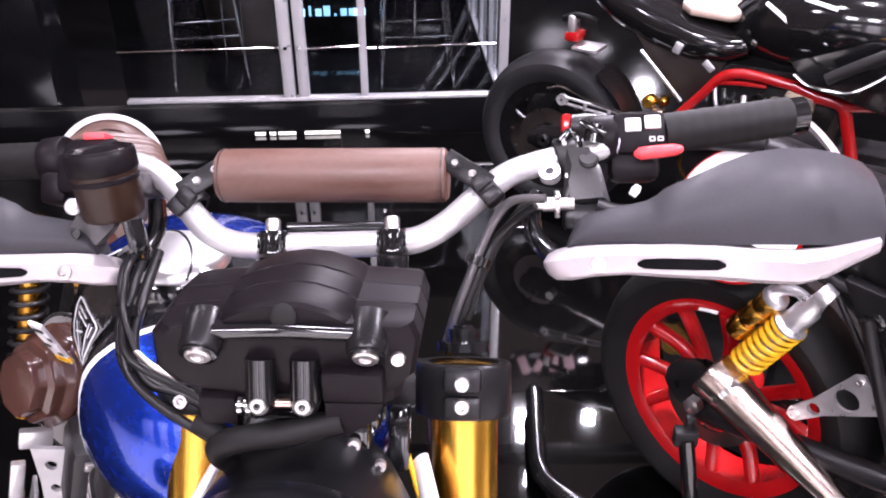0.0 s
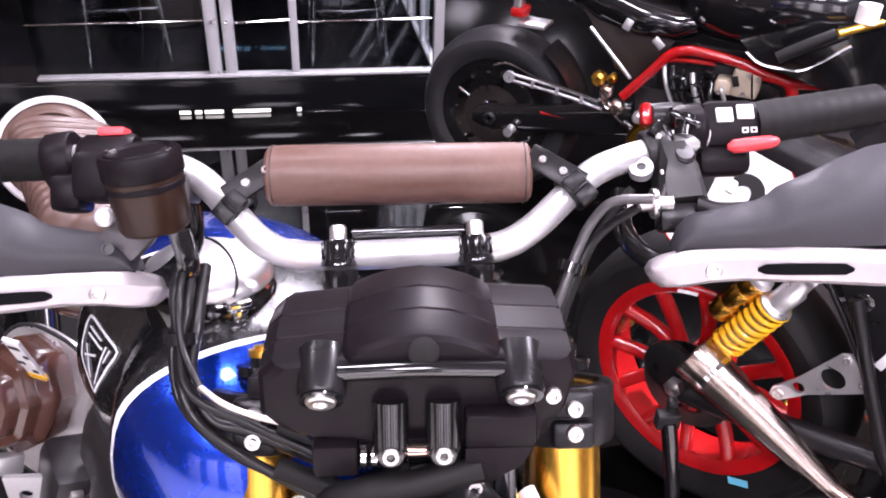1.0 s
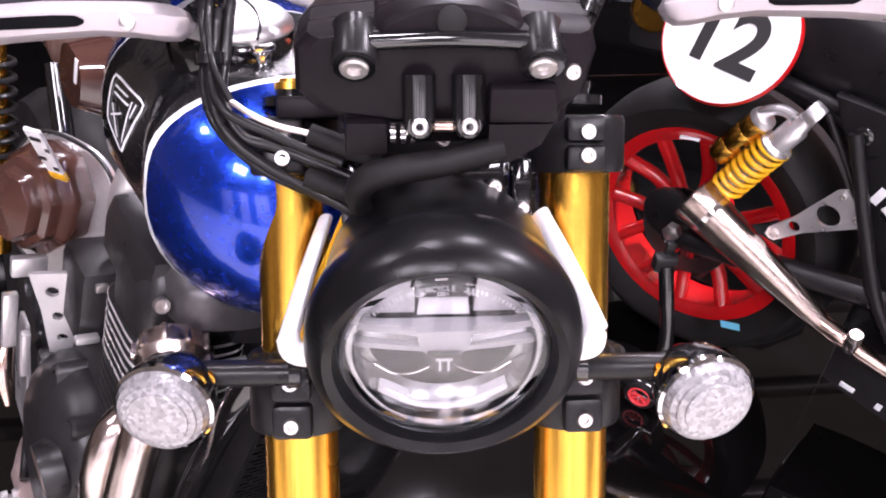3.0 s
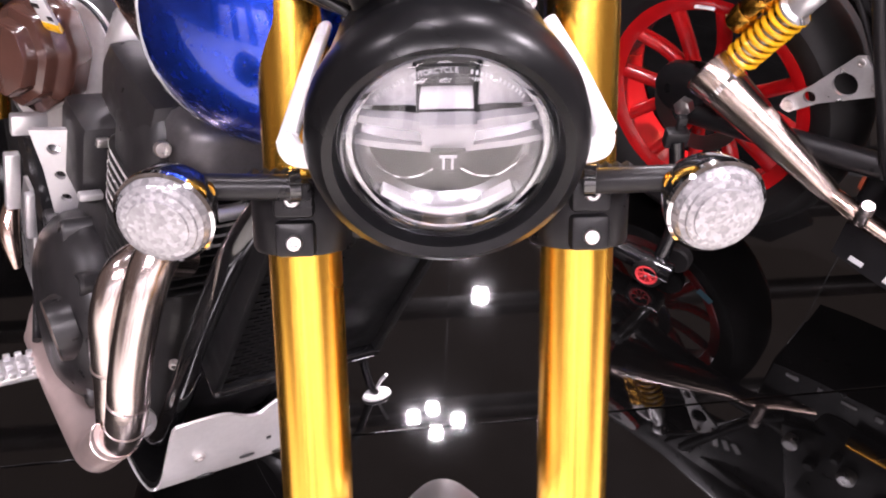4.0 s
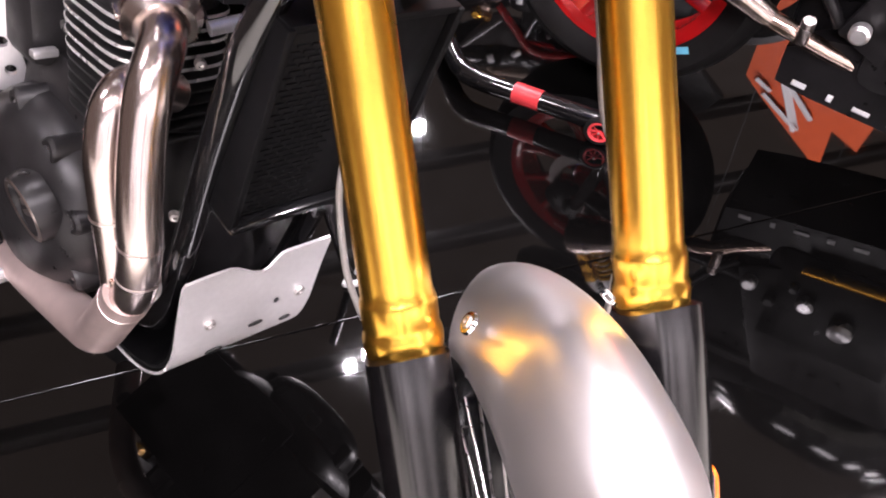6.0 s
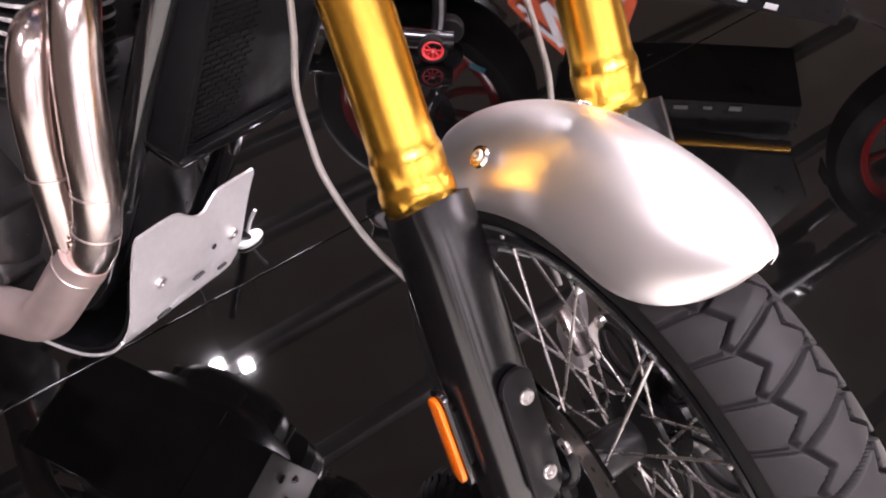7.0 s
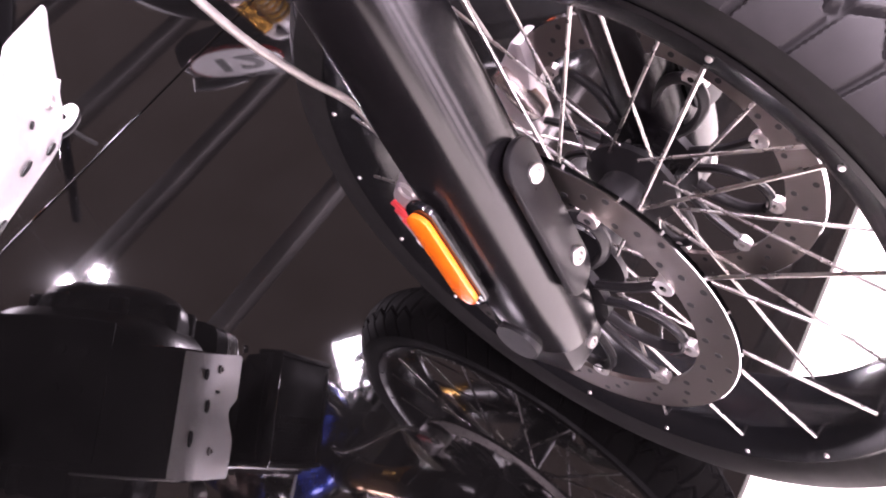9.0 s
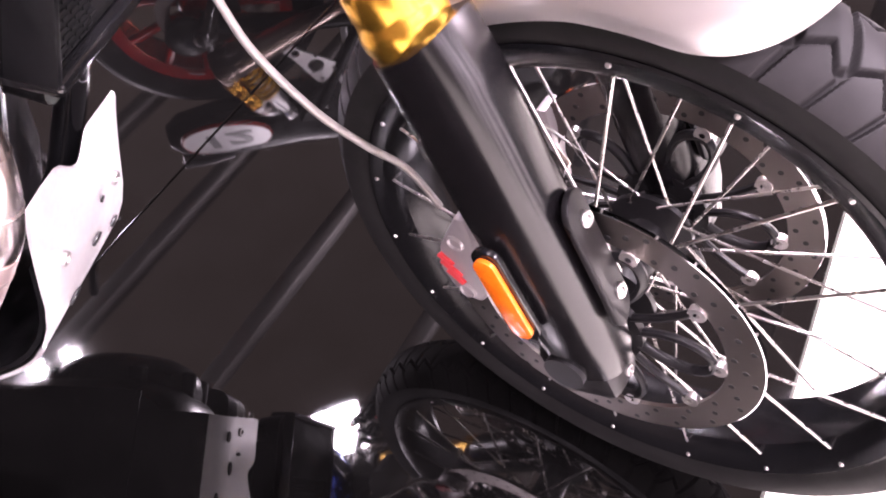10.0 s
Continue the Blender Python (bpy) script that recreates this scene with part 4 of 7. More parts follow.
pod = part("instrument_pod", loft([pod_ring(0.2585, 0.90), pod_ring(0.2610, 0.965), pod_ring(0.2655, 1.0), pod_ring(0.2835, 1.004), pod_ring(0.2845, 0.986), pod_ring(0.2858, 0.986), pod_ring(0.2868, 1.006), pod_ring(0.308, 1.012), pod_ring(0.309, 0.992), pod_ring(0.3103, 0.992), pod_ring(0.3113, 1.012), pod_ring(0.338, 1.005, -0.003), pod_ring(0.345, 0.965, -0.004), pod_ring(0.348, 0.88, -0.004)]), BLACK_PLASTIC, bike, "black instrument pod seen from behind its dials", sharp=26)
for xx in (-0.051, 0.056):
    a, b = Vector((xx, 0.274, 1.2395)), Vector((xx, 0.2495, 1.2255))
    part("boss", sweep([a, a.lerp(b, 0.93), b], lambda t: 0.0132 if t < 0.95 else 0.0122, 26, smooth=False), BLACK_SATIN, pod)
    part("boss_ring", lathe([(0.0085, 0.0), (0.0116, 0.0), (0.0120, 0.0018), (0.0085, 0.0018)], 26), BLACK_GLOSS, pod, m=aim(b, b - a))
    bolt(pod, b, b - a, 0.0084, 0.004)
part("pod_bar", sweep([(-0.042, 0.2575, 1.2365), (0.003, 0.2565, 1.2385), (0.048, 0.2575, 1.2365)], 0.0052, 12), BLACK_GLOSS, pod)
part("grommet", lathe([(0, 0), (0.0085, 0), (0.0085, 0.004), (0.007, 0.005), (0, 0.005)], 24), RUBBER, pod, m=aim((0.004, 0.2610, 1.2475), (0, -1, 0.2)))
part("lower_cover", loft([[(0.003 + x * k, y, z) for x, z in ((-0.068, 1.200), (0.074, 1.200), (0.072, 1.184), (0.050, 1.172), (-0.045, 1.172), (-0.066, 1.184))] for y, k in ((0.262, 0.93), (0.268, 1.0), (0.33, 1.0))]), BLACK_PLASTIC, pod)
for xx in (-0.0145, 0.0145):
    a, b = Vector((xx, 0.259, 1.2165)), Vector((xx, 0.2495, 1.190))
    part("stay", sweep([a, b], 0.0102, 18, smooth=False), BLACK_GLOSS, pod)
    part("stay_end", lathe([(0, -0.009), (0.007, -0.008), (0.0098, -0.003), (0.0098, 0.003), (0.007, 0.008), (0, 0.009)], 20), BLACK_GLOSS, pod, m=aim(b, (0, -1, 0.2)))
    bolt(pod, b + Vector((0, -0.0075, 0.0015)), (0, -1, 0.2), 0.0052, 0.003)
part("stay_link", sweep([(-0.006, 0.2500, 1.188), (0.006, 0.2500, 1.188)], 0.004, 10, smooth=False), HEAT_STEEL, pod)
part("switch_box", box(0.040, 0.026, 0.022, 0.003, (0.046, 0.259, 1.2015)), BLACK_PLASTIC, pod)
part("box_wedge", loft([[(x, y, z) for x, z in ((0.027, 1.189), (0.065, 1.189), (0.059, 1.176), (0.041, 1.164), (0.027, 1.162))] for y in (0.249, 0.275)]), BLACK_PLASTIC, pod)
bolt(pod, Vector((0.075, 0.258, 1.2185)), (0, -1, 0.1), 0.0048, 0.004)
part("rubber_trunk", sweep([(0.036, 0.254, 1.172), (0.0, 0.248, 1.165), (-0.028, 0.248, 1.160), (-0.046, 0.251, 1.152), (-0.053, 0.260, 1.137), (-0.050, 0.275, 1.115)], lambda t: 0.0082 + 0.0010 * math.sin(3 * t), 16), RUBBER, bike, "black rubber cable trunk")
part("cable_box", box(0.026, 0.020, 0.022, 0.003, (-0.046, 0.262, 1.178)), BLACK_PLASTIC, pod)
for i in range(3):
    part("clip", lathe([(0.004, -0.0015), (0.0065, -0.0015), (0.0065, 0.0015), (0.004, 0.0015)], 14), CHROME, pod, m=Matrix.Translation((-0.030 + 0.006 * i, 0.254, 1.182)) @ XTURN)

RISE = FORK @ Matrix.Translation((0, 0, 0.02))


def in_rise(name, bm, mat, parent=None, label="", m=None):
    return part(name, bm, mat, parent or bike, label, (RISE @ m) if m is not None else RISE)


in_rise("lamp_top_bracket", join(box(0.10, 0.05, 0.012, 0.003, (0, -0.05, 0.818)), box(0.05, 0.03, 0.03, 0.004, (0.02, -0.075, 0.812)), box(0.016, 0.02, 0.05, 0.003, (0.062, -0.04, 0.80)), box(0.016, 0.02, 0.05, 0.003, (-0.062, -0.04, 0.80))), BLACK_GLOSS, None, "black bracket over the headlamp")
for x, s, r in ((-0.05, 0.836, 0.007), (0.002, 0.838, 0.005), (0.036, 0.806, 0.005), (-0.018, 0.80, 0.005), (0.055, 0.792, 0.0045)):
    bolt(pod, RISE @ Vector((x, -0.10, s)), fork_way(0.1, -1, -0.1), r, 0.005)

# handlebar, in the bars' own turn
bar_pts = [(-0.405, 0.075, 1.060), (-0.30, 0.055, 1.057), (-0.215, 0.034, 1.050), (-0.180, 0.020, 1.040), (-0.160, 0.012, 1.029), (-0.146, 0.008, 1.016), (-0.131, 0.004, 0.998), (-0.110, 0.0, 0.977), (-0.087, 0.0, 0.967), (-0.05, 0.0, 0.965), (0.0, 0.0, 0.965), (0.055, 0.0, 0.966), (0.078, 0.0, 0.970), (0.100, 0.003, 0.983), (0.124, 0.008, 1.004), (0.149, 0.016, 1.024), (0.173, 0.024, 1.034), (0.193, 0.030, 1.040), (0.24, 0.042, 1.053), (0.30, 0.054, 1.066), (0.405, 0.064, 1.078)]
handlebar = in_bars("handlebar", sweep(bar_pts, 0.0113, 20, k=6), ALU_BRIGHT, None, "silver bead-blasted wide handlebar")
PADM = aim((-0.005, 0.018, 1.0285), (1.0, 0.02, -0.020))
pad = in_bars("handlebar_pad", lathe([(0, -0.1035), (0.020, -0.1035), (0.0232, -0.101), (0.0240, -0.097), (0.0236, -0.0945), (0.0241, -0.092), (0.0242, 0), (0.0241, 0.092), (0.0236, 0.0945), (0.0240, 0.097), (0.0232, 0.101), (0.020, 0.1035), (0, 0.1035)], 40), LEATHER, None, "brown leather handlebar pad", PADM)
for sd in (-1, 1):
    in_bars("stitching", join(*[moved(box(0.0030, 0.0010, 0.0008, 0), PADM @ Matrix.Translation((0, 0, 0.098 * sd)) @ Matrix.Rotation(2 * math.pi * i / 40, 4, "Z") @ Matrix.Translation((0, 0.0240, 0))) for i in range(40)]), INK, pad)
    cz = 1.0055 if sd < 0 else 1.0105
    clampm = Matrix.Translation((0.132 * sd, 0.006, cz)) @ Matrix.Rotation(radians((-44 if sd < 0 else -40) * sd), 4, "Y")
    cl = in_bars("pad_clamp", moved(join(lathe([(0.0112, -0.009), (0.0148, -0.009), (0.0160, -0.007), (0.0160, 0.007), (0.0148, 0.009), (0.0112, 0.009)], 30), box(0.012, 0.008, 0.016, 0.002, (-0.006, -0.0165, 0.0)), box(0.012, 0.008, 0.016, 0.002, (0.008, -0.0155, 0.0))), clampm @ XTURN), BLACK_SATIN, pad, "black clamp of the pad")
    strap = Matrix.Translation((0.116 * sd, -0.003, 1.0255)) @ Matrix.Rotation(radians(-56 * sd), 4, "Y") @ Matrix.Rotation(radians(-12), 4, "X")
    in_bars("pad_strap", moved(box(0.019, 0.0035, 0.048, 0.0015), strap), BLACK_SATIN, pad)
    bolt(pad, BARS @ Vector((0.121 * sd, -0.0055, 1.0225)), BARS.to_3x3() @ Vector((0, -1, 0.25)), 0.0036, 0.003)
    bolt(pad, BARS @ Vector((0.106 * sd, -0.0035, 1.0325)), BARS.to_3x3() @ Vector((0, -1, 0.25)), 0.0032, 0.003)
    riser = in_bars("riser", join(moved(lathe([(0, 0.87), (0.0125, 0.87), (0.0125, 0.940), (0.0138, 0.944), (0.0138, 0.954), (0, 0.954)], 28), Matrix.Translation((0.0520 * sd, -0.003, 0))), moved(lathe([(0, 0.957), (0.0142, 0.957), (0.0142, 0.960), (0.0125, 0.963), (0.0128, 0.974), (0.0115, 0.977), (0, 0.977)], 28), Matrix.Translation((0.0520 * sd, -0.005, 0))), *[moved(box(0.0034, 0.003, 0.013, 0.0008), Matrix.Translation((0.0520 * sd, -0.005, 0.9685)) @ Matrix.Rotation(2 * math.pi * i / 12, 4, "Z") @ Matrix.Translation((0.0126, 0, 0))) for i in range(12)]), BLACK_GLOSS, None, "black handlebar riser clamp")
    part("bolt", lathe([(0, 0), (0.0065, 0), (0.0065, 0.010), (0.005, 0.012), (0.0035, 0.012), (0.003, 0.006), (0, 0.006)], 18), BOLT, riser, m=BARS @ Matrix.Translation((0.0520 * sd, -0.006, 0.976)))
in_bars("crossbar", sweep([(-0.042, 0.004, 0.9815), (0.044, 0.004, 0.9815)], 0.0042, 10, smooth=False), BLACK_GLOSS, handlebar)


# hand guards: silver rail, grey shield
def guard_curve(ax):
    """How far back the guard lies at a distance from the middle."""
    t = (ax - 0.18) / 0.25
    return -0.0155 - 0.030 * math.sin(math.pi * min(1, max(0, t)) * 0.75) + 0.085 * max(0, t - 0.35) ** 2


for sd in (-1, 1):
    low = [(0.1795, 0.944), (0.183, 0.937), (0.190, 0.932), (0.202, 0.9315), (0.22, 0.934), (0.245, 0.935), (0.28, 0.932), (0.31, 0.930), (0.345, 0.927), (0.375, 0.9255), (0.40, 0.9305), (0.425, 0.941), (0.450, 0.951)]
    top = [(0.1795, 0.947), (0.183, 0.953), (0.190, 0.9565), (0.202, 0.9595), (0.22, 0.960), (0.245, 0.9595), (0.28, 0.959), (0.31, 0.957), (0.345, 0.954), (0.375, 0.953), (0.40, 0.9555), (0.425, 0.960), (0.450, 0.966)]
    secs = []
    for (xa, za), (xb, zb) in zip(low, top):
        bb = guard_curve(xa)
        h = zb - za
        secs.append([(sd * xa, bb + y, za + h * z) for y, z in ((0.006, 0.0), (-0.004, 0.0), (-0.0085, 0.07), (-0.0110, 0.26), (-0.0128, 0.52), (-0.0135, 0.60), (-0.0120, 0.72), (-0.0080, 0.94), (-0.002, 1.0), (0.008, 0.98))])
    rail = in_bars("hand_guard", loft(secs), SILVER_PAINT, None, "hand guard with a silver rail and grey plastic shield", None)
    line = ((0.251, 0.9425, 0.0012), (0.256, 0.9425, 0.0036), (0.270, 0.9420, 0.0042), (0.29, 0.9412, 0.0042), (0.310, 0.9405, 0.0040), (0.316, 0.9400, 0.0012))
    in_bars("slot", loft([[(sd * x, guard_curve(x) - 0.0134, z + h), (sd * x, guard_curve(x) - 0.0126, z - h), (sd * x, guard_curve(x) - 0.004, z - h), (sd * x, guard_curve(x) - 0.004, z + h)] for x, z, h in line]), CARPET, rail)
    bolt(rail, BARS @ Vector((0.2220 * sd, guard_curve(0.222) - 0.0115, 0.9425)), BARS.to_3x3() @ Vector((0, -1, -0.1)), 0.0060, 0.002, BOLT)
    xs = [0.1985, 0.2005, 0.206, 0.213, 0.220, 0.228, 0.245, 0.262, 0.270, 0.276, 0.285, 0.30, 0.32, 0.345, 0.37, 0.395, 0.42, 0.445, 0.455]
    tops = [0.9600, 0.9660, 0.9780, 0.9850, 0.9875, 0.9885, 0.9915, 0.9945, 0.9985, 1.0035, 1.0075, 1.0130, 1.0220, 1.0310, 1.0350, 1.0360, 1.0345, 1.0280, 1.020]
    secs = []
    for x, zt in zip(xs, tops):
        z0 = 0.9565
        pts = []
        for i in range(9):
            t = i / 8
            z = z0 + (zt - z0) * t
            # the outer lobe stands proud of the nose along a slanted crease
            step = max(0.0, min(1.0, (x - 0.254 - (z - 0.957) * 0.45) / 0.006))
            pts.append((sd * x, guard_curve(x) - 0.003 - 0.0030 * step - 0.018 * math.sin(math.pi * t * 0.62) + 0.032 * t * t, z))
        secs.append(pts + [(px, pb + 0.004, pz) for px, pb, pz in pts[::-1]])
    in_bars("shield", loft(secs), GUARD_GREY, rail, "grained grey plastic shield")
    in_bars("guard_arm", sweep([(0.205 * sd, -0.004, 0.946), (0.190 * sd, 0.004, 0.952), (0.176 * sd, 0.014, 0.966), (0.170 * sd, 0.022, 0.985), (0.173 * sd, 0.026, 1.010)], 0.0085, 12), BLACK_GLOSS, rail)
    in_bars("guard_end", sweep([(0.440 * sd, 0.026, 1.000), (0.438 * sd, 0.046, 1.035), (0.428 * sd, 0.062, 1.062), (0.414 * sd, 0.070, 1.080)], 0.0085, 12, flat=0.45), SILVER_PAINT, rail)
    # grips
    pa, pb = (Vector((-0.410, 0.076, 1.060)), Vector((-0.285, 0.053, 1.056))) if sd < 0 else (Vector((0.288, 0.050, 1.064)), Vector((0.402, 0.064, 1.079)))
    rib = lambda t: 0.0180 + 0.0002 * math.sin(t * 60)
    in_bars("grip", sweep([pa.lerp(pb, i / 40) for i in range(41)], rib, 24, smooth=False), RUBBER, handlebar, "ribbed black rubber grip")
    in_bars("bar_end", sweep([pb, pb + (pb - pa).normalized() * 0.014] if sd > 0 else [pa, pa + (pa - pb).normalized() * 0.02], 0.0165, 20, smooth=False), BLACK_GLOSS, handlebar)

# right-hand controls (camera's left): brake cup, switch
CUP = Matrix.Translation((-0.179, -0.038, 0.991)) @ Matrix.Rotation(radians(-4), 4, "Y") @ Matrix.Rotation(radians(24), 4, "X") @ Matrix.Diagonal((1.05, 1.05, 1.0, 1)) @ Matrix.Translation((0, 0, -0.985))
cup = in_bars("brake_reservoir", moved(lathe([(0, 0.983), (0.0222, 0.983), (0.0243, 0.987), (0.0262, 1.026), (0, 1.026)], 36), CUP), AMBER_DARK, None, "smoked brake fluid cup with a black screw lid")
in_bars("lid", moved(lathe([(0.026, 1.022), (0.0272, 1.024), (0.0272, 1.038), (0.0255, 1.0405), (0.020, 1.0405), (0.019, 1.0395), (0, 1.0395)], 40), CUP), BLACK_PLASTIC, cup)
in_bars("lid_rim", moved(lathe([(0.0205, 1.0400), (0.0212, 1.0416), (0.0225, 1.0416), (0.0232, 1.0400)], 40), CUP), BLACK_PLASTIC, cup)
in_bars("thread_ring", moved(lathe([(0.0255, 1.014), (0.0264, 1.0145), (0.0266, 1.018), (0.0258, 1.019)], 40), CUP), BLACK_PLASTIC, cup)
for dx, dy in ((-0.02, 0.006), (0.02, -0.006)):
    in_bars("bolt", moved(lathe([(0, 1.0385), (0.0036, 1.0385), (0.0036, 1.0412), (0, 1.0412)], 12), CUP @ Matrix.Translation((dx, dy, 0.0))), BOLT, cup)
in_bars("cup_bracket", sweep([(-0.160, -0.045, 0.985), (-0.156, -0.038, 0.960), (-0.166, -0.020, 0.945), (-0.180, -0.005, 0.960)], 0.009, 10, flat=0.5), BLACK_GLOSS, cup)
sw = in_bars("switch_housing", join(moved(lathe([(0.0115, -0.022), (0.020, -0.022), (0.0225, -0.018), (0.0225, 0.018), (0.020, 0.022), (0.0115, 0.022)], 28), Matrix.Translation((-0.240, 0.040, 1.050)) @ XTURN), box(0.044, 0.046, 0.040, 0.008, (-0.240, 0.030, 1.036)), moved(lathe([(0.0115, -0.011), (0.0245, -0.011), (0.0260, -0.009), (0.0260, 0.009), (0.0245, 0.011), (0.0115, 0.011)], 14), Matrix.Translation((-0.282, 0.050, 1.052)) @ Matrix.Rotation(radians(-7), 4, "Y") @ XTURN), box(0.026, 0.034, 0.030, 0.006, (-0.270, 0.034, 1.024))), BLACK_PLASTIC, None, "black throttle and stop switch housing")
in_bars("stop_button", box(0.022, 0.018, 0.007, 0.002, (-0.236, 0.036, 1.073)), RED_PLASTIC, sw)
lev = in_bars("brake_lever_perch", join(box(0.050, 0.022, 0.026, 0.006, (-0.196, 0.0, 1.000)), box(0.020, 0.05, 0.020, 0.005, (-0.176, 0.014, 1.022)), moved(lathe([(0, -0.014), (0.010, -0.014), (0.010, 0.014), (0, 0.014)], 18), Matrix.Translation((-0.212, -0.010, 1.000)))), PERCH, None, "grey alloy brake lever perch")
in_bars("lever", sweep([(-0.212, -0.016, 0.985), (-0.26, -0.018, 0.968), (-0.33, -0.008, 0.962), (-0.40, 0.004, 0.966)], lambda t: 0.0075 - 0.002 * t, 10, flat=0.6), BLACK_SATIN, lev)
in_bars("perch_plate", moved(slab([(-0.026, -0.006), (-0.020, -0.020), (0.004, -0.024), (0.022, -0.006), (0.026, 0.010), (0.006, 0.016), (-0.016, 0.012)], 0.012, 0.002), Matrix.Translation((-0.204, -0.028, 0.986)) @ Matrix.Scale(0.85, 4)), PERCH, lev)
for x, z, r in ((-0.216, 0.998, 0.0072), (-0.199, 0.997, 0.0068)):
    in_bars("bolt", moved(lathe([(0, 0), (r, 0), (r, 0.004), (r * 0.7, 0.006), (0, 0.006)], 20), Matrix.Translation((x, -0.036, z)) @ Matrix.Rotation(radians(90), 4, "X")), ALU_BRIGHT, lev)
in_bars("socket", moved(lathe([(0, 0.001), (0.0030, 0.001), (0.0034, 0.002), (0.0048, 0.002), (0.005, 0.0), (0, 0)], 16), Matrix.Translation((-0.214, -0.0365, 0.975)) @ Matrix.Rotation(radians(90), 4, "X")), INK, lev)
in_bars("red_knob", moved(lathe([(0, -0.003), (0.004, -0.003), (0.004, 0.003), (0, 0.003)], 14), Matrix.Translation((-0.236, -0.022, 0.972)) @ XTURN), RED_PLASTIC, lev)

# left-hand controls (camera's right): switch cube, clutch perch
cube = in_bars("switch_cube", join(box(0.050, 0.040, 0.040, 0.009, (0.267, 0.052, 1.0625)), moved(lathe([(0.0115, -0.013), (0.0205, -0.013), (0.0225, -0.007), (0.0225, 0.010), (0.019, 0.014), (0.0115, 0.014)], 28), Matrix.Translation((0.234, 0.050, 1.060)) @ XTURN), box(0.044, 0.030, 0.026, 0.008, (0.262, 0.050, 1.034))), BLACK_PLASTIC, None, "black switch cube with pale buttons and a red lever")
for x, z in ((0.2605, 1.0690), (0.2775, 1.0710)):
    in_bars("button", moved(box(0.0138, 0.003, 0.0128, 0.0012), Matrix.Translation((x, 0.0315, z)) @ Matrix.Rotation(radians(-14), 4, "X")), WHITE, cube)
for x in (0.277, 0.284):
    in_bars("mark", join(box(0.0050, 0.001, 0.0010, 0, (x, 0.0312, 1.0577)), box(0.0050, 0.001, 0.0010, 0, (x, 0.0312, 1.0543)), box(0.0010, 0.001, 0.0044, 0, (x - 0.002, 0.0312, 1.0560)), box(0.0010, 0.001, 0.0044, 0, (x + 0.002, 0.0312, 1.0560))), GREY_PRINT, cube)
in_bars("signal_lever", moved(loft([[(x, 0.006 * math.sin(a) * w, 0.0060 * math.cos(a) * w) for a in [2 * math.pi * q / 12 for q in range(12)]] for x, w in ((-0.021, 0.35), (-0.016, 0.95), (0, 1.0), (0.014, 0.9), (0.019, 0.6), (0.021, 0.3))]), Matrix.Translation((0.281, 0.026, 1.0435)) @ Matrix.Rotation(radians(-5), 4, "Y")), RED_PLASTIC, cube)
perch = in_bars("clutch_perch", join(loft([[(x, b, z) for x, z in outline] for b, outline in ((0.004, ((0.205, 1.030), (0.217, 1.032), (0.226, 1.024), (0.231, 1.002), (0.203, 1.000), (0.202, 1.016))), (0.009, ((0.201, 1.046), (0.220, 1.046), (0.230, 1.027), (0.237, 0.998), (0.197, 0.997), (0.199, 1.024))), (0.034, ((0.203, 1.050), (0.222, 1.050), (0.230, 1.030), (0.236, 1.002), (0.198, 1.000), (0.200, 1.024))))]), moved(lathe([(0.0115, -0.010), (0.0165, -0.010), (0.0180, -0.008), (0.0180, 0.008), (0.0165, 0.010), (0.0115, 0.010)], 26), Matrix.Translation((0.203, 0.033, 1.0425)) @ Matrix.Rotation(radians(-14), 4, "Y") @ XTURN)), CAST, None, "black cast clutch lever perch")
in_bars("eyelet", moved(lathe([(0.0038, -0.004), (0.0095, -0.004), (0.0095, 0.004), (0.0038, 0.004), (0.0038, -0.004)], 24), Matrix.Translation((0.187, 0.018, 1.0255)) @ Matrix.Rotation(radians(62), 4, "X") @ Matrix.Rotation(radians(-8), 4, "Y")), ALU_BRIGHT, perch, "pale eyelet")
in_bars("eyelet_hole", moved(lathe([(0, -0.003), (0.0038, -0.003), (0.0038, 0.003), (0, 0.003)], 18), Matrix.Translation((0.187, 0.018, 1.0255)) @ Matrix.Rotation(radians(62), 4, "X") @ Matrix.Rotation(radians(-8), 4, "Y")), INK, perch)
in_bars("pivot_cap", moved(lathe([(0, 0.0), (0.0088, 0.0), (0.0088, 0.004), (0.0070, 0.006), (0, 0.006)], 24), Matrix.Translation((0.219, 0.010, 1.033)) @ Matrix.Rotation(radians(58), 4, "X")), CAST, perch)
for x0, z0, x1, z1 in ((0.206, 1.022, 0.199, 0.999), (0.206, 1.022, 0.212, 1.001), (0.217, 1.020, 0.213, 1.001), (0.225, 1.022, 0.222, 1.003), (0.229, 1.020, 0.226, 1.003)):
    in_bars("perch_rib", sweep([(x0, 0.0065, z0), (x1, 0.0055, z1)], 0.0016, 8, smooth=False), PERCH, perch)
in_bars("adjuster", moved(lathe([(0, -0.014), (0.0048, -0.014), (0.0048, -0.004), (0.0062, -0.004), (0.0062, 0.006), (0.0115, 0.006), (0.0120, 0.0075), (0.0115, 0.010), (0.0055, 0.011), (0.0055, 0.022), (0, 0.022)], 24), Matrix.Translation((0.184, 0.002, 0.9965)) @ XTURN), BOLT, perch, "zinc cable adjuster wheel")
in_bars("lever", sweep([(0.226, 0.006, 0.996), (0.25, 0.004, 0.990), (0.32, 0.010, 0.995), (0.41, 0.025, 1.01)], lambda t: 0.0075 - 0.002 * t, 10, flat=0.6), BLACK_SATIN, perch)
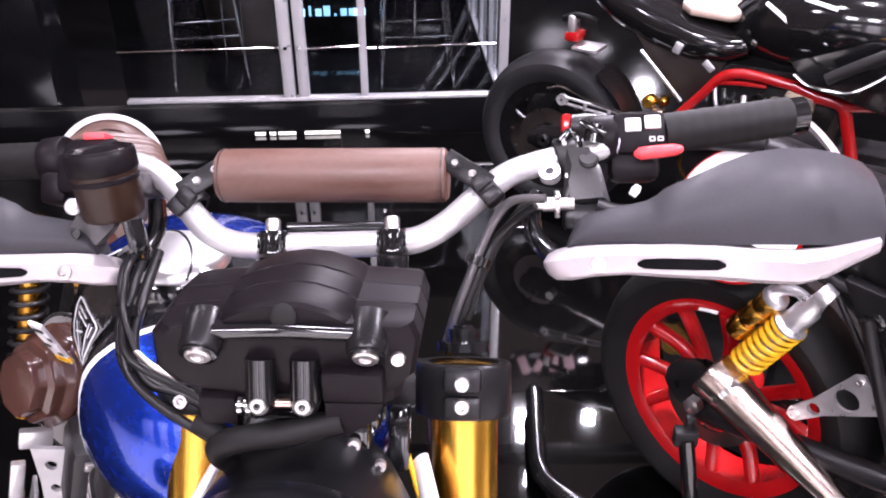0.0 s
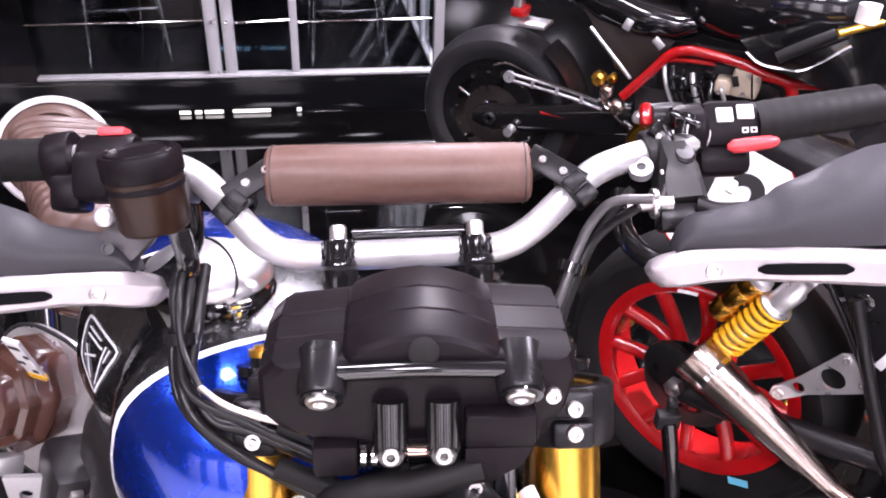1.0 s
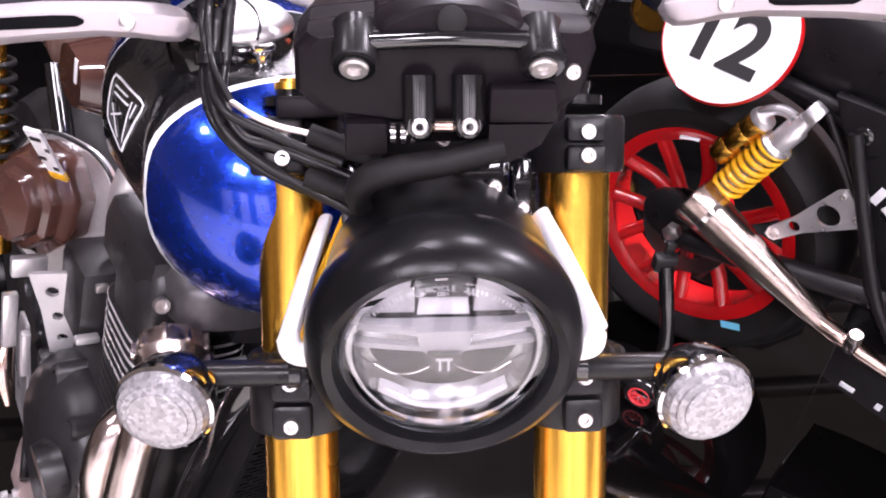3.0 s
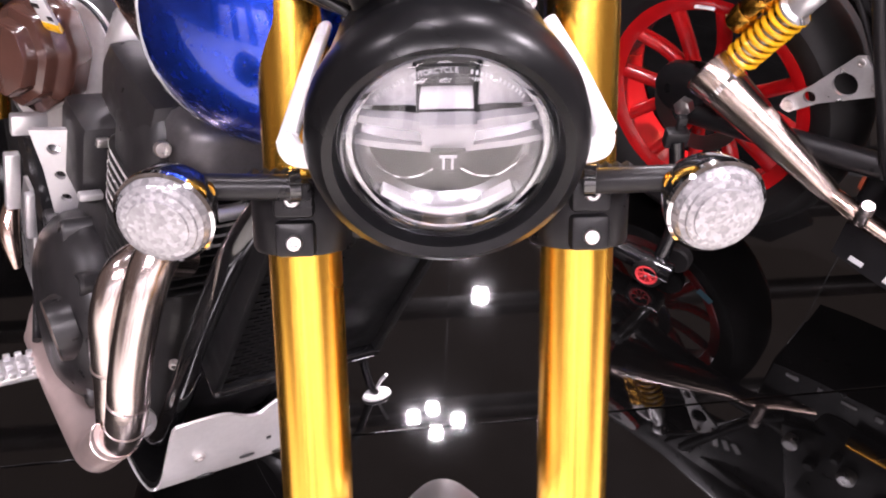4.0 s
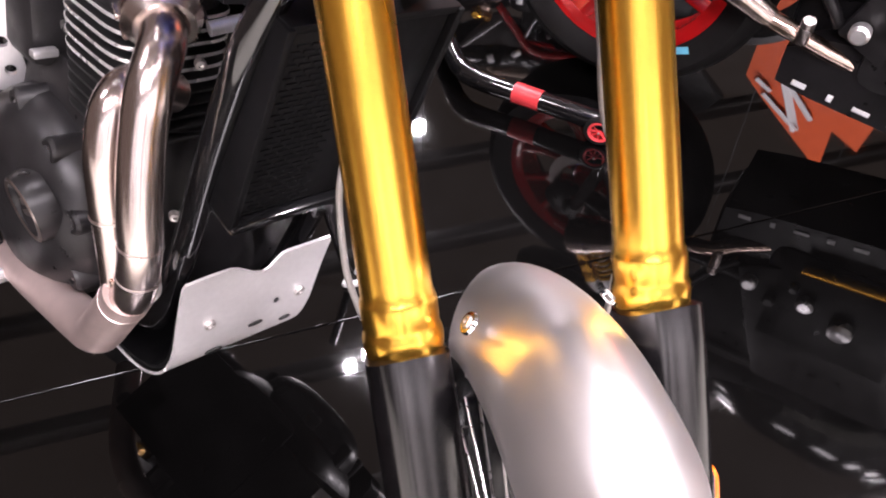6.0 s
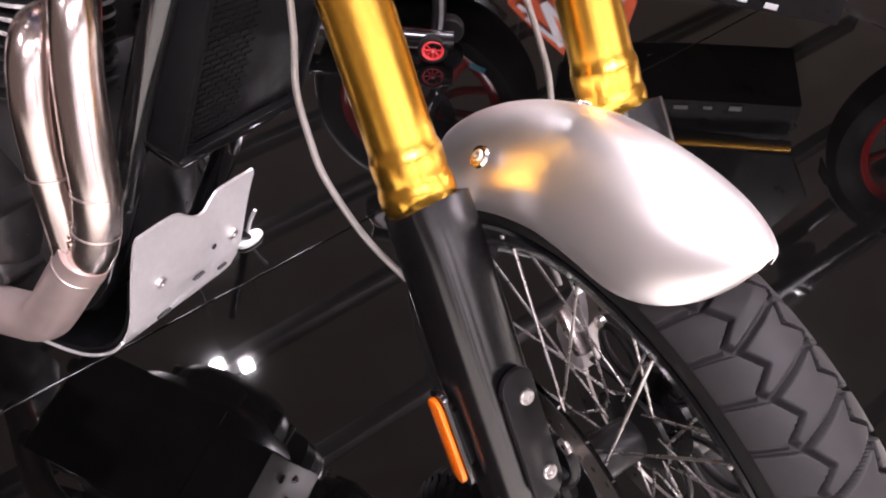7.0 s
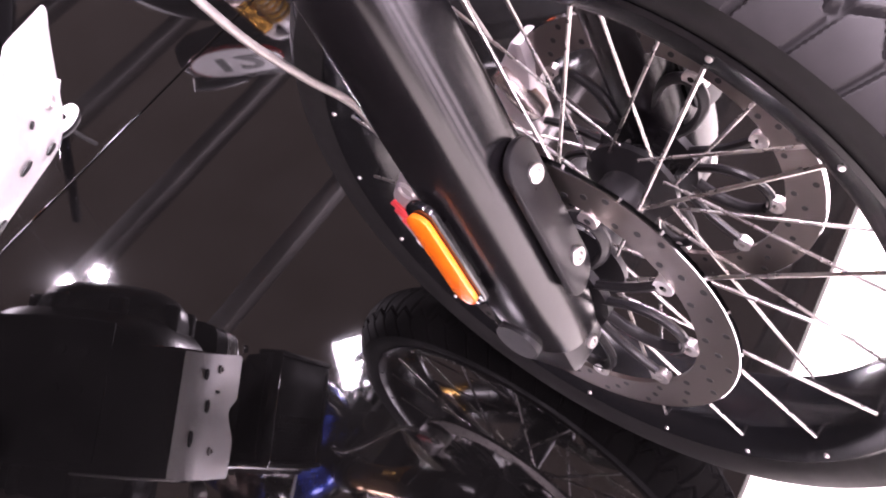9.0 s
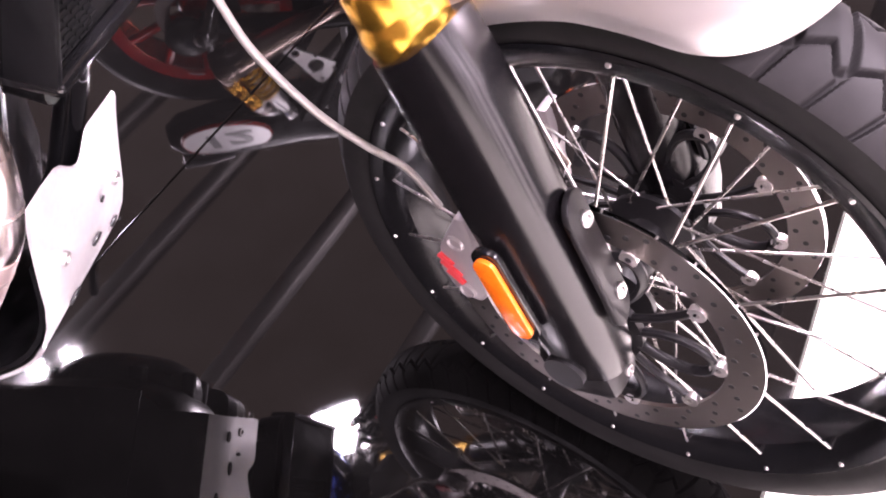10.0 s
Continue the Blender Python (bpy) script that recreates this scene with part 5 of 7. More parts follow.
in_bars("clamp_arm", sweep([(0.196, 0.018, 1.052), (0.205, 0.022, 1.062), (0.212, 0.024, 1.052), (0.210, 0.020, 1.036)], 0.0042, 10), BLACK_GLOSS, perch)
in_bars("mirror_boss", join(moved(lathe([(0, 0), (0.008, 0), (0.008, 0.016), (0.005, 0.018), (0, 0.018)], 16), Matrix.Translation((0.224, 0.024, 1.052)) @ Matrix.Rotation(radians(10), 4, "Y")), moved(box(0.026, 0.006, 0.005, 0.0015), Matrix.Translation((0.224, 0.016, 1.064)) @ Matrix.Rotation(radians(28), 4, "Y"))), BLACK_GLOSS, perch)
for x, z in ((0.199, 1.049), (0.201, 1.021)):
    in_bars("bolt", moved(lathe([(0, 0), (0.0022, 0), (0.0020, 0.002), (0, 0.0025)], 10), Matrix.Translation((x, 0.0075, z)) @ Matrix.Rotation(radians(75), 4, "X")), BOLT, perch)
in_bars("red_cap", box(0.010, 0.014, 0.020, 0.004, (0.204, 0.060, 1.077)), RED, perch)
in_bars("cap_barrel", moved(lathe([(0, -0.012), (0.011, -0.012), (0.012, 0.0), (0.011, 0.014), (0, 0.014)], 20), Matrix.Translation((0.220, 0.060, 1.075)) @ XTURN), CAST, perch)
in_bars("lever_tip", moved(lathe([(0, 0), (0.005, 0.001), (0.006, 0.010), (0.004, 0.016), (0, 0.017)], 12), Matrix.Translation((0.256, 0.02, 1.004)) @ Matrix.Rotation(radians(35), 4, "Y") @ Matrix.Scale(0.7, 4)), WHITE, perch)
in_bars("lever_base", box(0.046, 0.022, 0.024, 0.006, (0.220, 0.016, 0.986)), BLACK_SATIN, perch)

# cables
cables = [
    ([(-0.173, -0.004, 0.945), (-0.166, -0.039, 0.925), (-0.1611, -0.046, 0.895), (-0.1515, -0.0572, 0.862), (-0.115, -0.06, 0.842), (-0.066, -0.07, 0.822)], 0.0035, BLACK_SATIN),
    ([(-0.167, -0.004, 0.95), (-0.161, -0.044, 0.925), (-0.1572, -0.0528, 0.893), (-0.1442, -0.0596, 0.866)], 0.0027, BLACK_SATIN),
    ([(-0.1442, -0.0596, 0.866), (-0.1289, -0.0646, 0.856), (-0.11, -0.066, 0.848), (-0.085, -0.07, 0.842)], 0.0023, STEEL),
    ([(-0.163, 0.001, 0.948), (-0.159, -0.034, 0.915), (-0.1612, -0.046, 0.88), (-0.15, -0.054, 0.845), (-0.118, -0.054, 0.818), (-0.074, -0.062, 0.795), (-0.05, -0.06, 0.78)], 0.0039, BLACK_SATIN),
    ([(-0.177, 0.006, 0.945), (-0.167, -0.029, 0.915), (-0.1671, -0.04, 0.88), (-0.158, -0.048, 0.85), (-0.13, -0.046, 0.82), (-0.09, -0.05, 0.8), (-0.06, -0.05, 0.788)], 0.0033, BLACK_SATIN),
    ([(-0.155, 0.006, 0.945), (-0.153, -0.029, 0.905), (-0.1537, -0.0432, 0.872), (-0.14, -0.048, 0.842), (-0.112, -0.048, 0.832), (-0.062, -0.054, 0.812)], 0.0047, BLACK_SATIN),
    ([(0.176, -0.024, 0.99), (0.15, -0.014, 0.989), (0.136, -0.004, 0.975), (0.126, 0.0, 0.955), (0.114, 0.0, 0.925), (0.104, 0.004, 0.9), (0.095, 0.012, 0.87)], 0.0038, PERCH),
    ([(0.168, -0.016, 0.985), (0.15, -0.002, 0.972), (0.135, 0.006, 0.955), (0.12, 0.006, 0.925), (0.108, 0.01, 0.895), (0.095, 0.02, 0.86)], 0.0038, BLACK_SATIN),
    ([(0.17, 0.01, 1.0), (0.15, 0.012, 0.975), (0.135, 0.012, 0.95), (0.122, 0.012, 0.92), (0.112, 0.016, 0.89)], 0.0034, RUBBER),
]
for pts, r, mt in cables:
    in_rise("cable", sweep(pts, r, 10), mt, None, "control cable")
in_rise("cable_tie", moved(lathe([(0.0092, -0.004), (0.0112, -0.004), (0.0112, 0.004), (0.0092, 0.004)], 18), Matrix.Translation((-0.161, -0.042, 0.897))), BLACK_GLOSS)
in_rise("cable_tie", moved(lathe([(0.008, -0.004), (0.0105, -0.004), (0.0105, 0.004), (0.008, 0.004)], 18), Matrix.Translation((0.121, 0.003, 0.940)) @ Matrix.Rotation(radians(20), 4, "Y")), BLACK_GLOSS)
for x, s in ((-0.085, 0.842), (-0.088, 0.812)):
    in_rise("cable_sleeve", sweep([(x - 0.004, -0.068, s + 0.001), (x + 0.045, -0.072, s - 0.018)], 0.0075, 14, smooth=False), RUBBER)
in_rise("ignition_bracket", join(box(0.06, 0.03, 0.016, 0.003, (-0.085, -0.035, 0.862)), box(0.03, 0.03, 0.022, 0.003, (-0.045, -0.055, 0.846))), BLACK_PLASTIC)
# speed sensor and brake lines down the legs
for sd in (-1, 1):
    line = in_fork("brake_hose", sweep(flip([(0.10, 0.055, 0.66), (0.115, 0.090, 0.58), (0.126, 0.125, 0.498), (0.138, 0.138, 0.449), (0.142, 0.140, 0.400), (0.141, 0.140, 0.357), (0.124, 0.140, 0.288), (0.099, 0.140, 0.230), (0.078, 0.135, 0.185), (0.075, 0.125, 0.135)], sd), 0.0036, 10), HOSE, None, "braided grey brake hose beside the fork")


# ---- body of the machine ----
N_T = 48
unit = superellipse(N_T, 2.25)
secs = []
for y, hw, zb, zt in ((0.440, 0.035, 0.935, 0.975), (0.446, 0.072, 0.915, 1.010), (0.462, 0.108, 0.900, 1.042), (0.490, 0.140, 0.890, 1.064), (0.530, 0.163, 0.884, 1.080), (0.575, 0.175, 0.880, 1.090), (0.605, 0.168, 0.876, 1.093), (0.635, 0.150, 0.872, 1.094), (0.660, 0.146, 0.868, 1.093), (0.700, 0.156, 0.864, 1.089), (0.745, 0.164, 0.862, 1.088), (0.780, 0.156, 0.860, 1.086), (0.810, 0.135, 0.860, 1.080), (0.870, 0.112, 0.862, 1.055), (0.920, 0.098, 0.868, 1.020)):
    zc, hh = (zb + zt) / 2, (zt - zb) / 2
    deep = 1.0 + 0.62 * max(0.0, 1 - abs((y - 0.600) / 0.19) ** 2.4)      # the belly hangs lowest in the middle
    secs.append([(hw * cx, y, zc + hh * cz * (1 if cz > 0 else deep)) for cx, cz in unit])
tank = in_body("fuel_tank", loft(secs), TANK, None, "blue fuel tank with a black side panel and white lines", None)
tank.data.transform(BODY.inverted())
tank.matrix_basis = BODY @ Matrix.Translation((-0.047, -0.002, 0.1412)) @ Matrix.Scale(0.90, 4)


def in_tank(name, bm, mat, parent, label="", m=None):
    return part(name, bm, mat, tank, label, m)


CAPM = Matrix.Translation((-0.082, 0.645, 1.090)) @ Matrix.Scale(1.10, 4) @ Matrix.Rotation(radians(-10), 4, "Y") @ Matrix.Rotation(radians(-2), 4, "X")
in_tank("fuel_cap", lathe([(0.0, -0.03), (0.045, -0.03), (0.047, -0.002), (0.050, 0.003), (0.0525, 0.006), (0.0515, 0.010), (0.045, 0.0155), (0.030, 0.0200), (0.012, 0.0220), (0, 0.0223)], 48), ALU, tank, "satin flip-up fuel cap", CAPM)
in_tank("cap_base", lathe([(0.030, -0.034), (0.054, -0.030), (0.056, -0.010), (0.053, 0.0), (0.050, 0.003)], 40), BLACK_GLOSS, tank, m=CAPM)
in_tank("cap_seam", sweep([(0.0, -0.0525, 0.008), (0.006, -0.045, 0.0153), (0.012, -0.024, 0.0208), (0.014, 0.0, 0.0218), (0.012, 0.024, 0.0208), (0.006, 0.045, 0.0153), (0.0, 0.0525, 0.008)], 0.0013, 6), INK, tank, m=CAPM)
in_tank("cap_latch", join(box(0.020, 0.010, 0.008, 0.002, (0.004, -0.054, 0.001)), box(0.012, 0.008, 0.014, 0.002, (0.004, -0.056, -0.008))), CHROME, tank, m=CAPM)
bolt(tank, Vector((-0.067, 0.628, 0.868)), Vector((-0.3, -1, -0.1)), 0.009, 0.008)
# kite badge on the side panel
skin = BVHTree.FromPolygons([v.co.copy() for v in tank.data.vertices], [list(p.vertices) for p in tank.data.polygons])


def laid(bm, m):
    """A thin shape moved onto the tank's skin."""
    bmesh.ops.subdivide_edges(bm, edges=[e for e in bm.edges if e.calc_length() > 0.005], cuts=7, use_grid_fill=True)
    for v in bm.verts:
        q = m @ v.co
        at, n, i, d = skin.find_nearest(q)
        v.co = at + n * (0.0012 if v.co.y > 0 else 0.0005)
    return bm


BADGE = Matrix.Translation((-0.1600, 0.708, 0.972)) @ Matrix.Rotation(radians(90 + 8), 4, "Z") @ Matrix.Rotation(radians(4), 4, "X") @ Matrix.Diagonal((0.92, 1, 0.98, 1))
kite = [(0.024, 0.036), (-0.046, 0.030), (-0.006, -0.044), (0.026, -0.014)]
rounded = []
for i in range(4):
    p, q0, q1 = Vector(kite[i]), Vector(kite[i - 1]), Vector(kite[(i + 1) % 4])
    rounded += [p.lerp(q0, 0.14), p.lerp(q0, 0.05).lerp(p.lerp(q1, 0.05), 0.5), p.lerp(q1, 0.14)]
in_tank("badge", laid(sweep([(x, 0.0, z) for x, z in rounded], 0.0014, 8, closed=True, smooth=False), BADGE), GREY_PRINT, tank, "outlined kite badge")
for a, b in (((0.016, 0.026), (-0.012, 0.024)), ((0.016, 0.018), (-0.016, 0.016)), ((-0.022, 0.022), (-0.008, -0.030)), ((-0.030, 0.022), (-0.022, 0.004)), ((0.016, 0.006), (0.002, -0.028)), ((0.018, -0.008), (-0.004, 0.002))):
    in_tank("badge_bar", laid(sweep([(a[0], 0, a[1]), (b[0], 0, b[1])], 0.0012, 6, smooth=False), BADGE), GREY_PRINT, tank)

# frame
tube = [(-0.070, 0.432, 0.91), (-0.104, 0.470, 0.795), (-0.107, 0.503, 0.70), (-0.106, 0.532, 0.61), (-0.105, 0.554, 0.53), (-0.106, 0.567, 0.48), (-0.104, 0.588, 0.42), (-0.102, 0.612, 0.36), (-0.098, 0.655, 0.312), (-0.095, 0.76, 0.290), (-0.095, 1.05, 0.285)]
tube_far = [(-0.030 - x, y, z) for x, y, z in tube]
chassis = in_body("frame", join(sweep([(0, 0.41, 1.0)] + tube, 0.0165, 16), sweep([(0, 0.41, 1.0)] + tube_far, 0.0165, 16), sweep([(0, 0.46, 0.96), (0, 0.75, 0.94), (0, 1.15, 0.85)], 0.02, 14), sweep([(-0.12, 1.15, 0.86), (-0.11, 1.0, 0.6), (-0.11, 1.05, 0.30)], 0.015, 14), sweep([(0.12, 1.15, 0.86), (0.11, 1.0, 0.6), (0.11, 1.05, 0.30)], 0.015, 14)), BLACK_GLOSS, None, "gloss black tubular frame")
RADM = Matrix.Translation((0.008, 0.482, 0.688)) @ Matrix.Rotation(radians(13.5), 4, "X")
rad = in_body("radiator", box(0.205, 0.034, 0.240, 0.006), RAD_BLACK, None, "black radiator with a fine mesh", RADM)
in_body("radiator_frame", join(box(0.010, 0.046, 0.252, 0.003, (0.107, -0.002, 0)), box(0.010, 0.046, 0.252, 0.003, (-0.107, -0.002, 0)), box(0.218, 0.040, 0.010, 0.003, (0, -0.002, 0.123))), RAD_BLACK, rad, m=RADM)
in_body("radiator_sill", box(0.222, 0.050, 0.014, 0.005, (0, -0.003, -0.127)), BLACK_GLOSS, rad, m=RADM)
in_body("radiator_duct", loft([[(x * k, 0.010 + dy, z) for x, dy in ((-0.104, -0.020), (0.104, -0.020), (0.098, 0.026), (-0.098, 0.026))] for k, z in ((1.0, -0.134), (0.99, -0.142), (0.93, -0.150), (0.80, -0.156))]), RAD_BLACK, rad, m=RADM)
in_body("mount", sweep([(0.060, 0.020, -0.15), (0.062, 0.045, -0.20), (0.062, 0.070, -0.235)], 0.012, 12), BLACK_GLOSS, rad, m=RADM)
mesh = []
for i in range(30):
    for j in range(5):
        mesh.append(box(0.0125, 0.0016, 0.0030, 0, (-0.092 + j * 0.0165 + (0.008 if i % 2 else 0), -0.0177, -0.112 + i * 0.0074)))
in_body("mesh", join(*mesh), RAD_BLACK, rad, m=RADM)
for x, y, z in ((-0.110, 0.56, 0.50), (-0.105, 0.545, 0.56), (-0.092, 0.575, 0.708), (-0.10, 0.53, 0.60), (-0.115, 0.575, 0.53)):
    bolt(chassis, BODY @ Vector((x, y, z)), BODY.to_3x3() @ Vector((-0.4, -1, 0)), 0.006, 0.006)

# engine
engine = in_body("engine", loft([[(0.150 * k * x, 0.80 + 0.18 * k * y, z) for x, y in superellipse(40, 3.4)] for k, z in ((0.62, 0.292), (0.80, 0.300), (0.93, 0.335), (1.0, 0.40), (1.0, 0.54), (0.94, 0.60), (0.85, 0.62))]), CAST, None, "black air-finned twin cylinder engine")
in_body("head_block", box(0.28, 0.18, 0.10, 0.03, (0, 0.74, 0.79)), CAST, engine)
in_body("barrel_block", box(0.24, 0.20, 0.16, 0.03, (0, 0.76, 0.64)), CAST, engine)
fin = superellipse(56, 4.5)
for i in range(11):
    z = 0.588 + i * 0.0142
    for cx in (-0.080, 0.098):
        in_body("fin", loft([[(cx + fx * w, 0.700 + fy * dd, z + h) for fx, fy in fin] for w, dd, h in ((0.065, 0.073, 0.0), (0.068, 0.076, 0.0012), (0.068, 0.076, 0.0038), (0.065, 0.073, 0.005))]), FIN_BLACK, engine)
        if i >= 5:
            in_body("fin_edge", loft([[(cx + fx * w, 0.700 + fy * dd, z + h) for fx, fy in fin] for w, dd, h in ((0.0682, 0.0762, 0.0004), (0.0690, 0.0770, 0.001), (0.0690, 0.0770, 0.0042), (0.0682, 0.0762, 0.0048))], False), FIN_EDGE, engine)
for cx in (-0.080, 0.098):
    in_body("cylinder_head", loft([[(cx + fx * w, 0.702 + fy * dd, z) for fx, fy in superellipse(40, 3.5)] for w, dd, z in ((0.064, 0.070, 0.736), (0.064, 0.070, 0.780), (0.056, 0.058, 0.812), (0.040, 0.04, 0.83))]), CAST, engine)
    bolt(engine, BODY @ Vector((cx - 0.05, 0.628, 0.800)), BODY.to_3x3() @ Vector((-0.1, -1, 0.4)), 0.009, 0.008)
    bolt(engine, BODY @ Vector((cx + 0.04, 0.628, 0.800)), BODY.to_3x3() @ Vector((0.1, -1, 0.4)), 0.009, 0.008)
FLG = aim((-0.122, 0.598, 0.752), (-0.35, -1, -0.30))
flange = in_body("exhaust_flange", lathe([(0.024, -0.016), (0.037, -0.016), (0.039, -0.010), (0.039, 0.006), (0.034, 0.012), (0.030, 0.020), (0.024, 0.020)], 30), WARM_STEEL, engine, "ribbed steel exhaust collar", FLG)
for i in range(10):
    in_body("lug", box(0.008, 0.006, 0.020, 0.001, (0.039, 0, -0.004)), WARM_STEEL, flange, m=FLG @ Matrix.Rotation(2 * math.pi * i / 10, 4, "Z"))
in_body("plug_lead", sweep([(-0.065, 0.575, 0.745), (-0.05, 0.570, 0.748), (-0.02, 0.565, 0.765), (0.0, 0.56, 0.785)], 0.0055, 10), BLACK_GLOSS, engine)
in_body("lead_end", sweep([(-0.082, 0.578, 0.742), (-0.048, 0.572, 0.749)], 0.008, 12, smooth=False), ALU, engine)
# pale injector bell behind the tank panel
BELL = Matrix.Translation((-0.070, 0.822, 0.806)) @ Matrix.Rotation(radians(14), 4, "X")
bell = in_body("intake_bell", loft([[(-0.060 + d, 0.030 * k * math.cos(q), 0.078 * k * math.sin(q)) for q in [2 * math.pi * n / 36 for n in range(36)]] for d, k in ((0.06, 0.9), (0.035, 1.0), (0.022, 0.97), (0.012, 0.85), (0.004, 0.6), (0.0, 0.2))]), ALU, None, "pale metal throttle body beside the engine", BELL @ Matrix.Rotation(radians(-28), 4, "Z"))
in_body("boss", lathe([(0, -0.01), (0.010, -0.01), (0.010, 0.004), (0.007, 0.008), (0, 0.008)], 20), ALU_BRIGHT, bell, m=aim((-0.121, 0.794, 0.800), (-0.8, -0.6, 0.1)))
in_body("head_side", loft([[(x, y, z + h * k) for x, y in ((-0.055, 0.596), (0.02, 0.580), (0.06, 0.60), (0.06, 0.66), (-0.05, 0.66))] for h, k in ((0.0, 1), (0.05, 1), (0.075, 1)) for z in (0.758,)]), CAST, engine)
for x, z in ((-0.004, 0.795), (0.010, 0.797)):
    in_body("washer", lathe([(0.004, 0), (0.011, 0), (0.012, 0.003), (0.010, 0.006), (0.004, 0.006)], 20), BOLT, engine, m=aim((x, 0.577, z), (-0.5, -1, 0.1)))
in_body("plug_cap", box(0.018, 0.018, 0.026, 0.005, (-0.122, 0.690, 0.812)), RED, engine, "red plug cap")
in_body("valve_cover", loft([[(0.115 * k * x - 0.005, 0.665 + 0.075 * k * y, z) for x, y in superellipse(32, 3.6)] for k, z in ((1.0, 0.78), (1.0, 0.815), (0.93, 0.828), (0.80, 0.834))]), PERCH, engine, "grey cast valve cover")
# clutch cover
COVER = Matrix.Translation((-0.165, 0.800, 0.440)) @ Matrix.Rotation(radians(-90), 4, "Y")
cover = in_body("clutch_cover", lathe([(0, -0.12), (0.134, -0.12), (0.138, -0.02), (0.136, -0.004), (0.128, 0.012), (0.112, 0.026), (0.090, 0.036), (0.062, 0.040), (0.0, 0.041)], 64), CAST, engine, "black cast clutch cover", COVER)
for i in range(9):
    a = radians(6 + 40 * i)
    AT = COVER @ Matrix.Rotation(a, 4, "Z") @ Matrix.Translation((0.119, 0, 0.008))
    in_body("cover_lug", moved(lathe([(0, -0.05), (0.0165, -0.05), (0.0165, 0.006), (0.014, 0.010), (0.0095, 0.010), (0.0085, 0.002), (0, 0.002)], 20), AT @ Matrix.Diagonal((1.5, 1, 1, 1))), CAST, cover)
    bolt(cover, BODY @ (AT @ Vector((0.004, 0, 0.001))), BODY.to_3x3() @ Vector((-1, 0, 0)), 0.0062, 0.007)
BADGE_AT = Matrix.Translation((-0.2040, 0.735, 0.470)) @ Matrix.Rotation(radians(-90), 4, "Y") @ Matrix.Rotation(radians(-12), 4, "Y")
in_body("cover_badge", lathe([(0, 0.003), (0.030, 0.003), (0.034, 0.009), (0.041, 0.009), (0.045, -0.004), (0.045, -0.02)], 40), CAST, cover, m=BADGE_AT)
in_body("badge_rim", lathe([(0.0335, 0.0092), (0.0355, 0.0104), (0.0395, 0.0104), (0.0415, 0.0088)], 40), STEEL, cover, m=BADGE_AT)
for x, y, w, h, r in ((0.010, 0.0, 0.036, 0.008, 30), (-0.008, 0.002, 0.036, 0.008, 30), (0.0, -0.012, 0.008, 0.040, 10)):
    in_body("badge_bar", box(h, w, 0.002, 0.0005), STEEL, cover, m=BADGE_AT @ Matrix.Translation((x, y, 0.004)) @ Matrix.Rotation(radians(r), 4, "Z"))
# cover on the far side, seen from below in the floor
FAR_COVER = Matrix.Translation((0.150, 0.790, 0.475)) @ Matrix.Rotation(radians(90), 4, "Y")
far_cover = in_body("alternator_cover", lathe([(0, -0.10), (0.132, -0.10), (0.136, -0.01), (0.130, 0.014), (0.112, 0.034), (0.086, 0.046), (0.050, 0.052), (0, 0.053)], 56), CAST, engine, "black cast alternator cover", FAR_COVER)
for i in range(8):
    in_body("cover_lug", lathe([(0, -0.05), (0.017, -0.05), (0.017, 0.014), (0.012, 0.019), (0, 0.019)], 18), CAST, far_cover, m=FAR_COVER @ Matrix.Rotation(radians(20 + 45 * i), 4, "Z") @ Matrix.Translation((0.130, 0, 0)))
# exhaust headers
pipe_a = in_body("exhaust_header", sweep([(-0.122, 0.598, 0.752), (-0.143, 0.560, 0.742), (-0.166, 0.540, 0.710), (-0.178, 0.531, 0.66), (-0.187, 0.519, 0.60), (-0.189, 0.513, 0.55), (-0.188, 0.523, 0.495), (-0.190, 0.540, 0.462)], 0.0226, 28), WARM_STEEL, None, "brushed stainless exhaust header pipe")
pipe_b = in_body("exhaust_header", sweep([(-0.10, 0.61, 0.66), (-0.150, 0.590, 0.688), (-0.181, 0.577, 0.680), (-0.194, 0.571, 0.635), (-0.193, 0.568, 0.58), (-0.189, 0.563, 0.53), (-0.188, 0.552, 0.475)], 0.0212, 28), WARM_STEEL, None, "brushed stainless exhaust header pipe")
for p, at, way, k in ((pipe_a, (-0.189, 0.5127, 0.556), (-0.003, 0.002, -0.07), 1.0), (pipe_a, (-0.1883, 0.5185, 0.512), (0.0, 0.16, -1.0), 0.985), (pipe_b, (-0.1915, 0.5662, 0.560), (0.06, -0.06, -1), 0.94)):
    in_body("weld_ring", moved(lathe([(0.0210 * k, -0.0016), (0.0236 * k, -0.0008), (0.0236 * k, 0.0008), (0.0210 * k, 0.0016)], 28), aim(at, way)), STEEL, p)
in_body("weld_bead", join(*[moved(lathe([(0, -0.003), (0.004, -0.002), (0.0045, 0), (0.004, 0.002), (0, 0.003)], 10), Matrix.Translation((-0.206 + 0.0012 * i, 0.535 + 0.0010 * i, 0.500 - 0.0052 * i))) for i in range(7)]), HEAT_STEEL, pipe_b, "straw-tinted weld between the pipes")
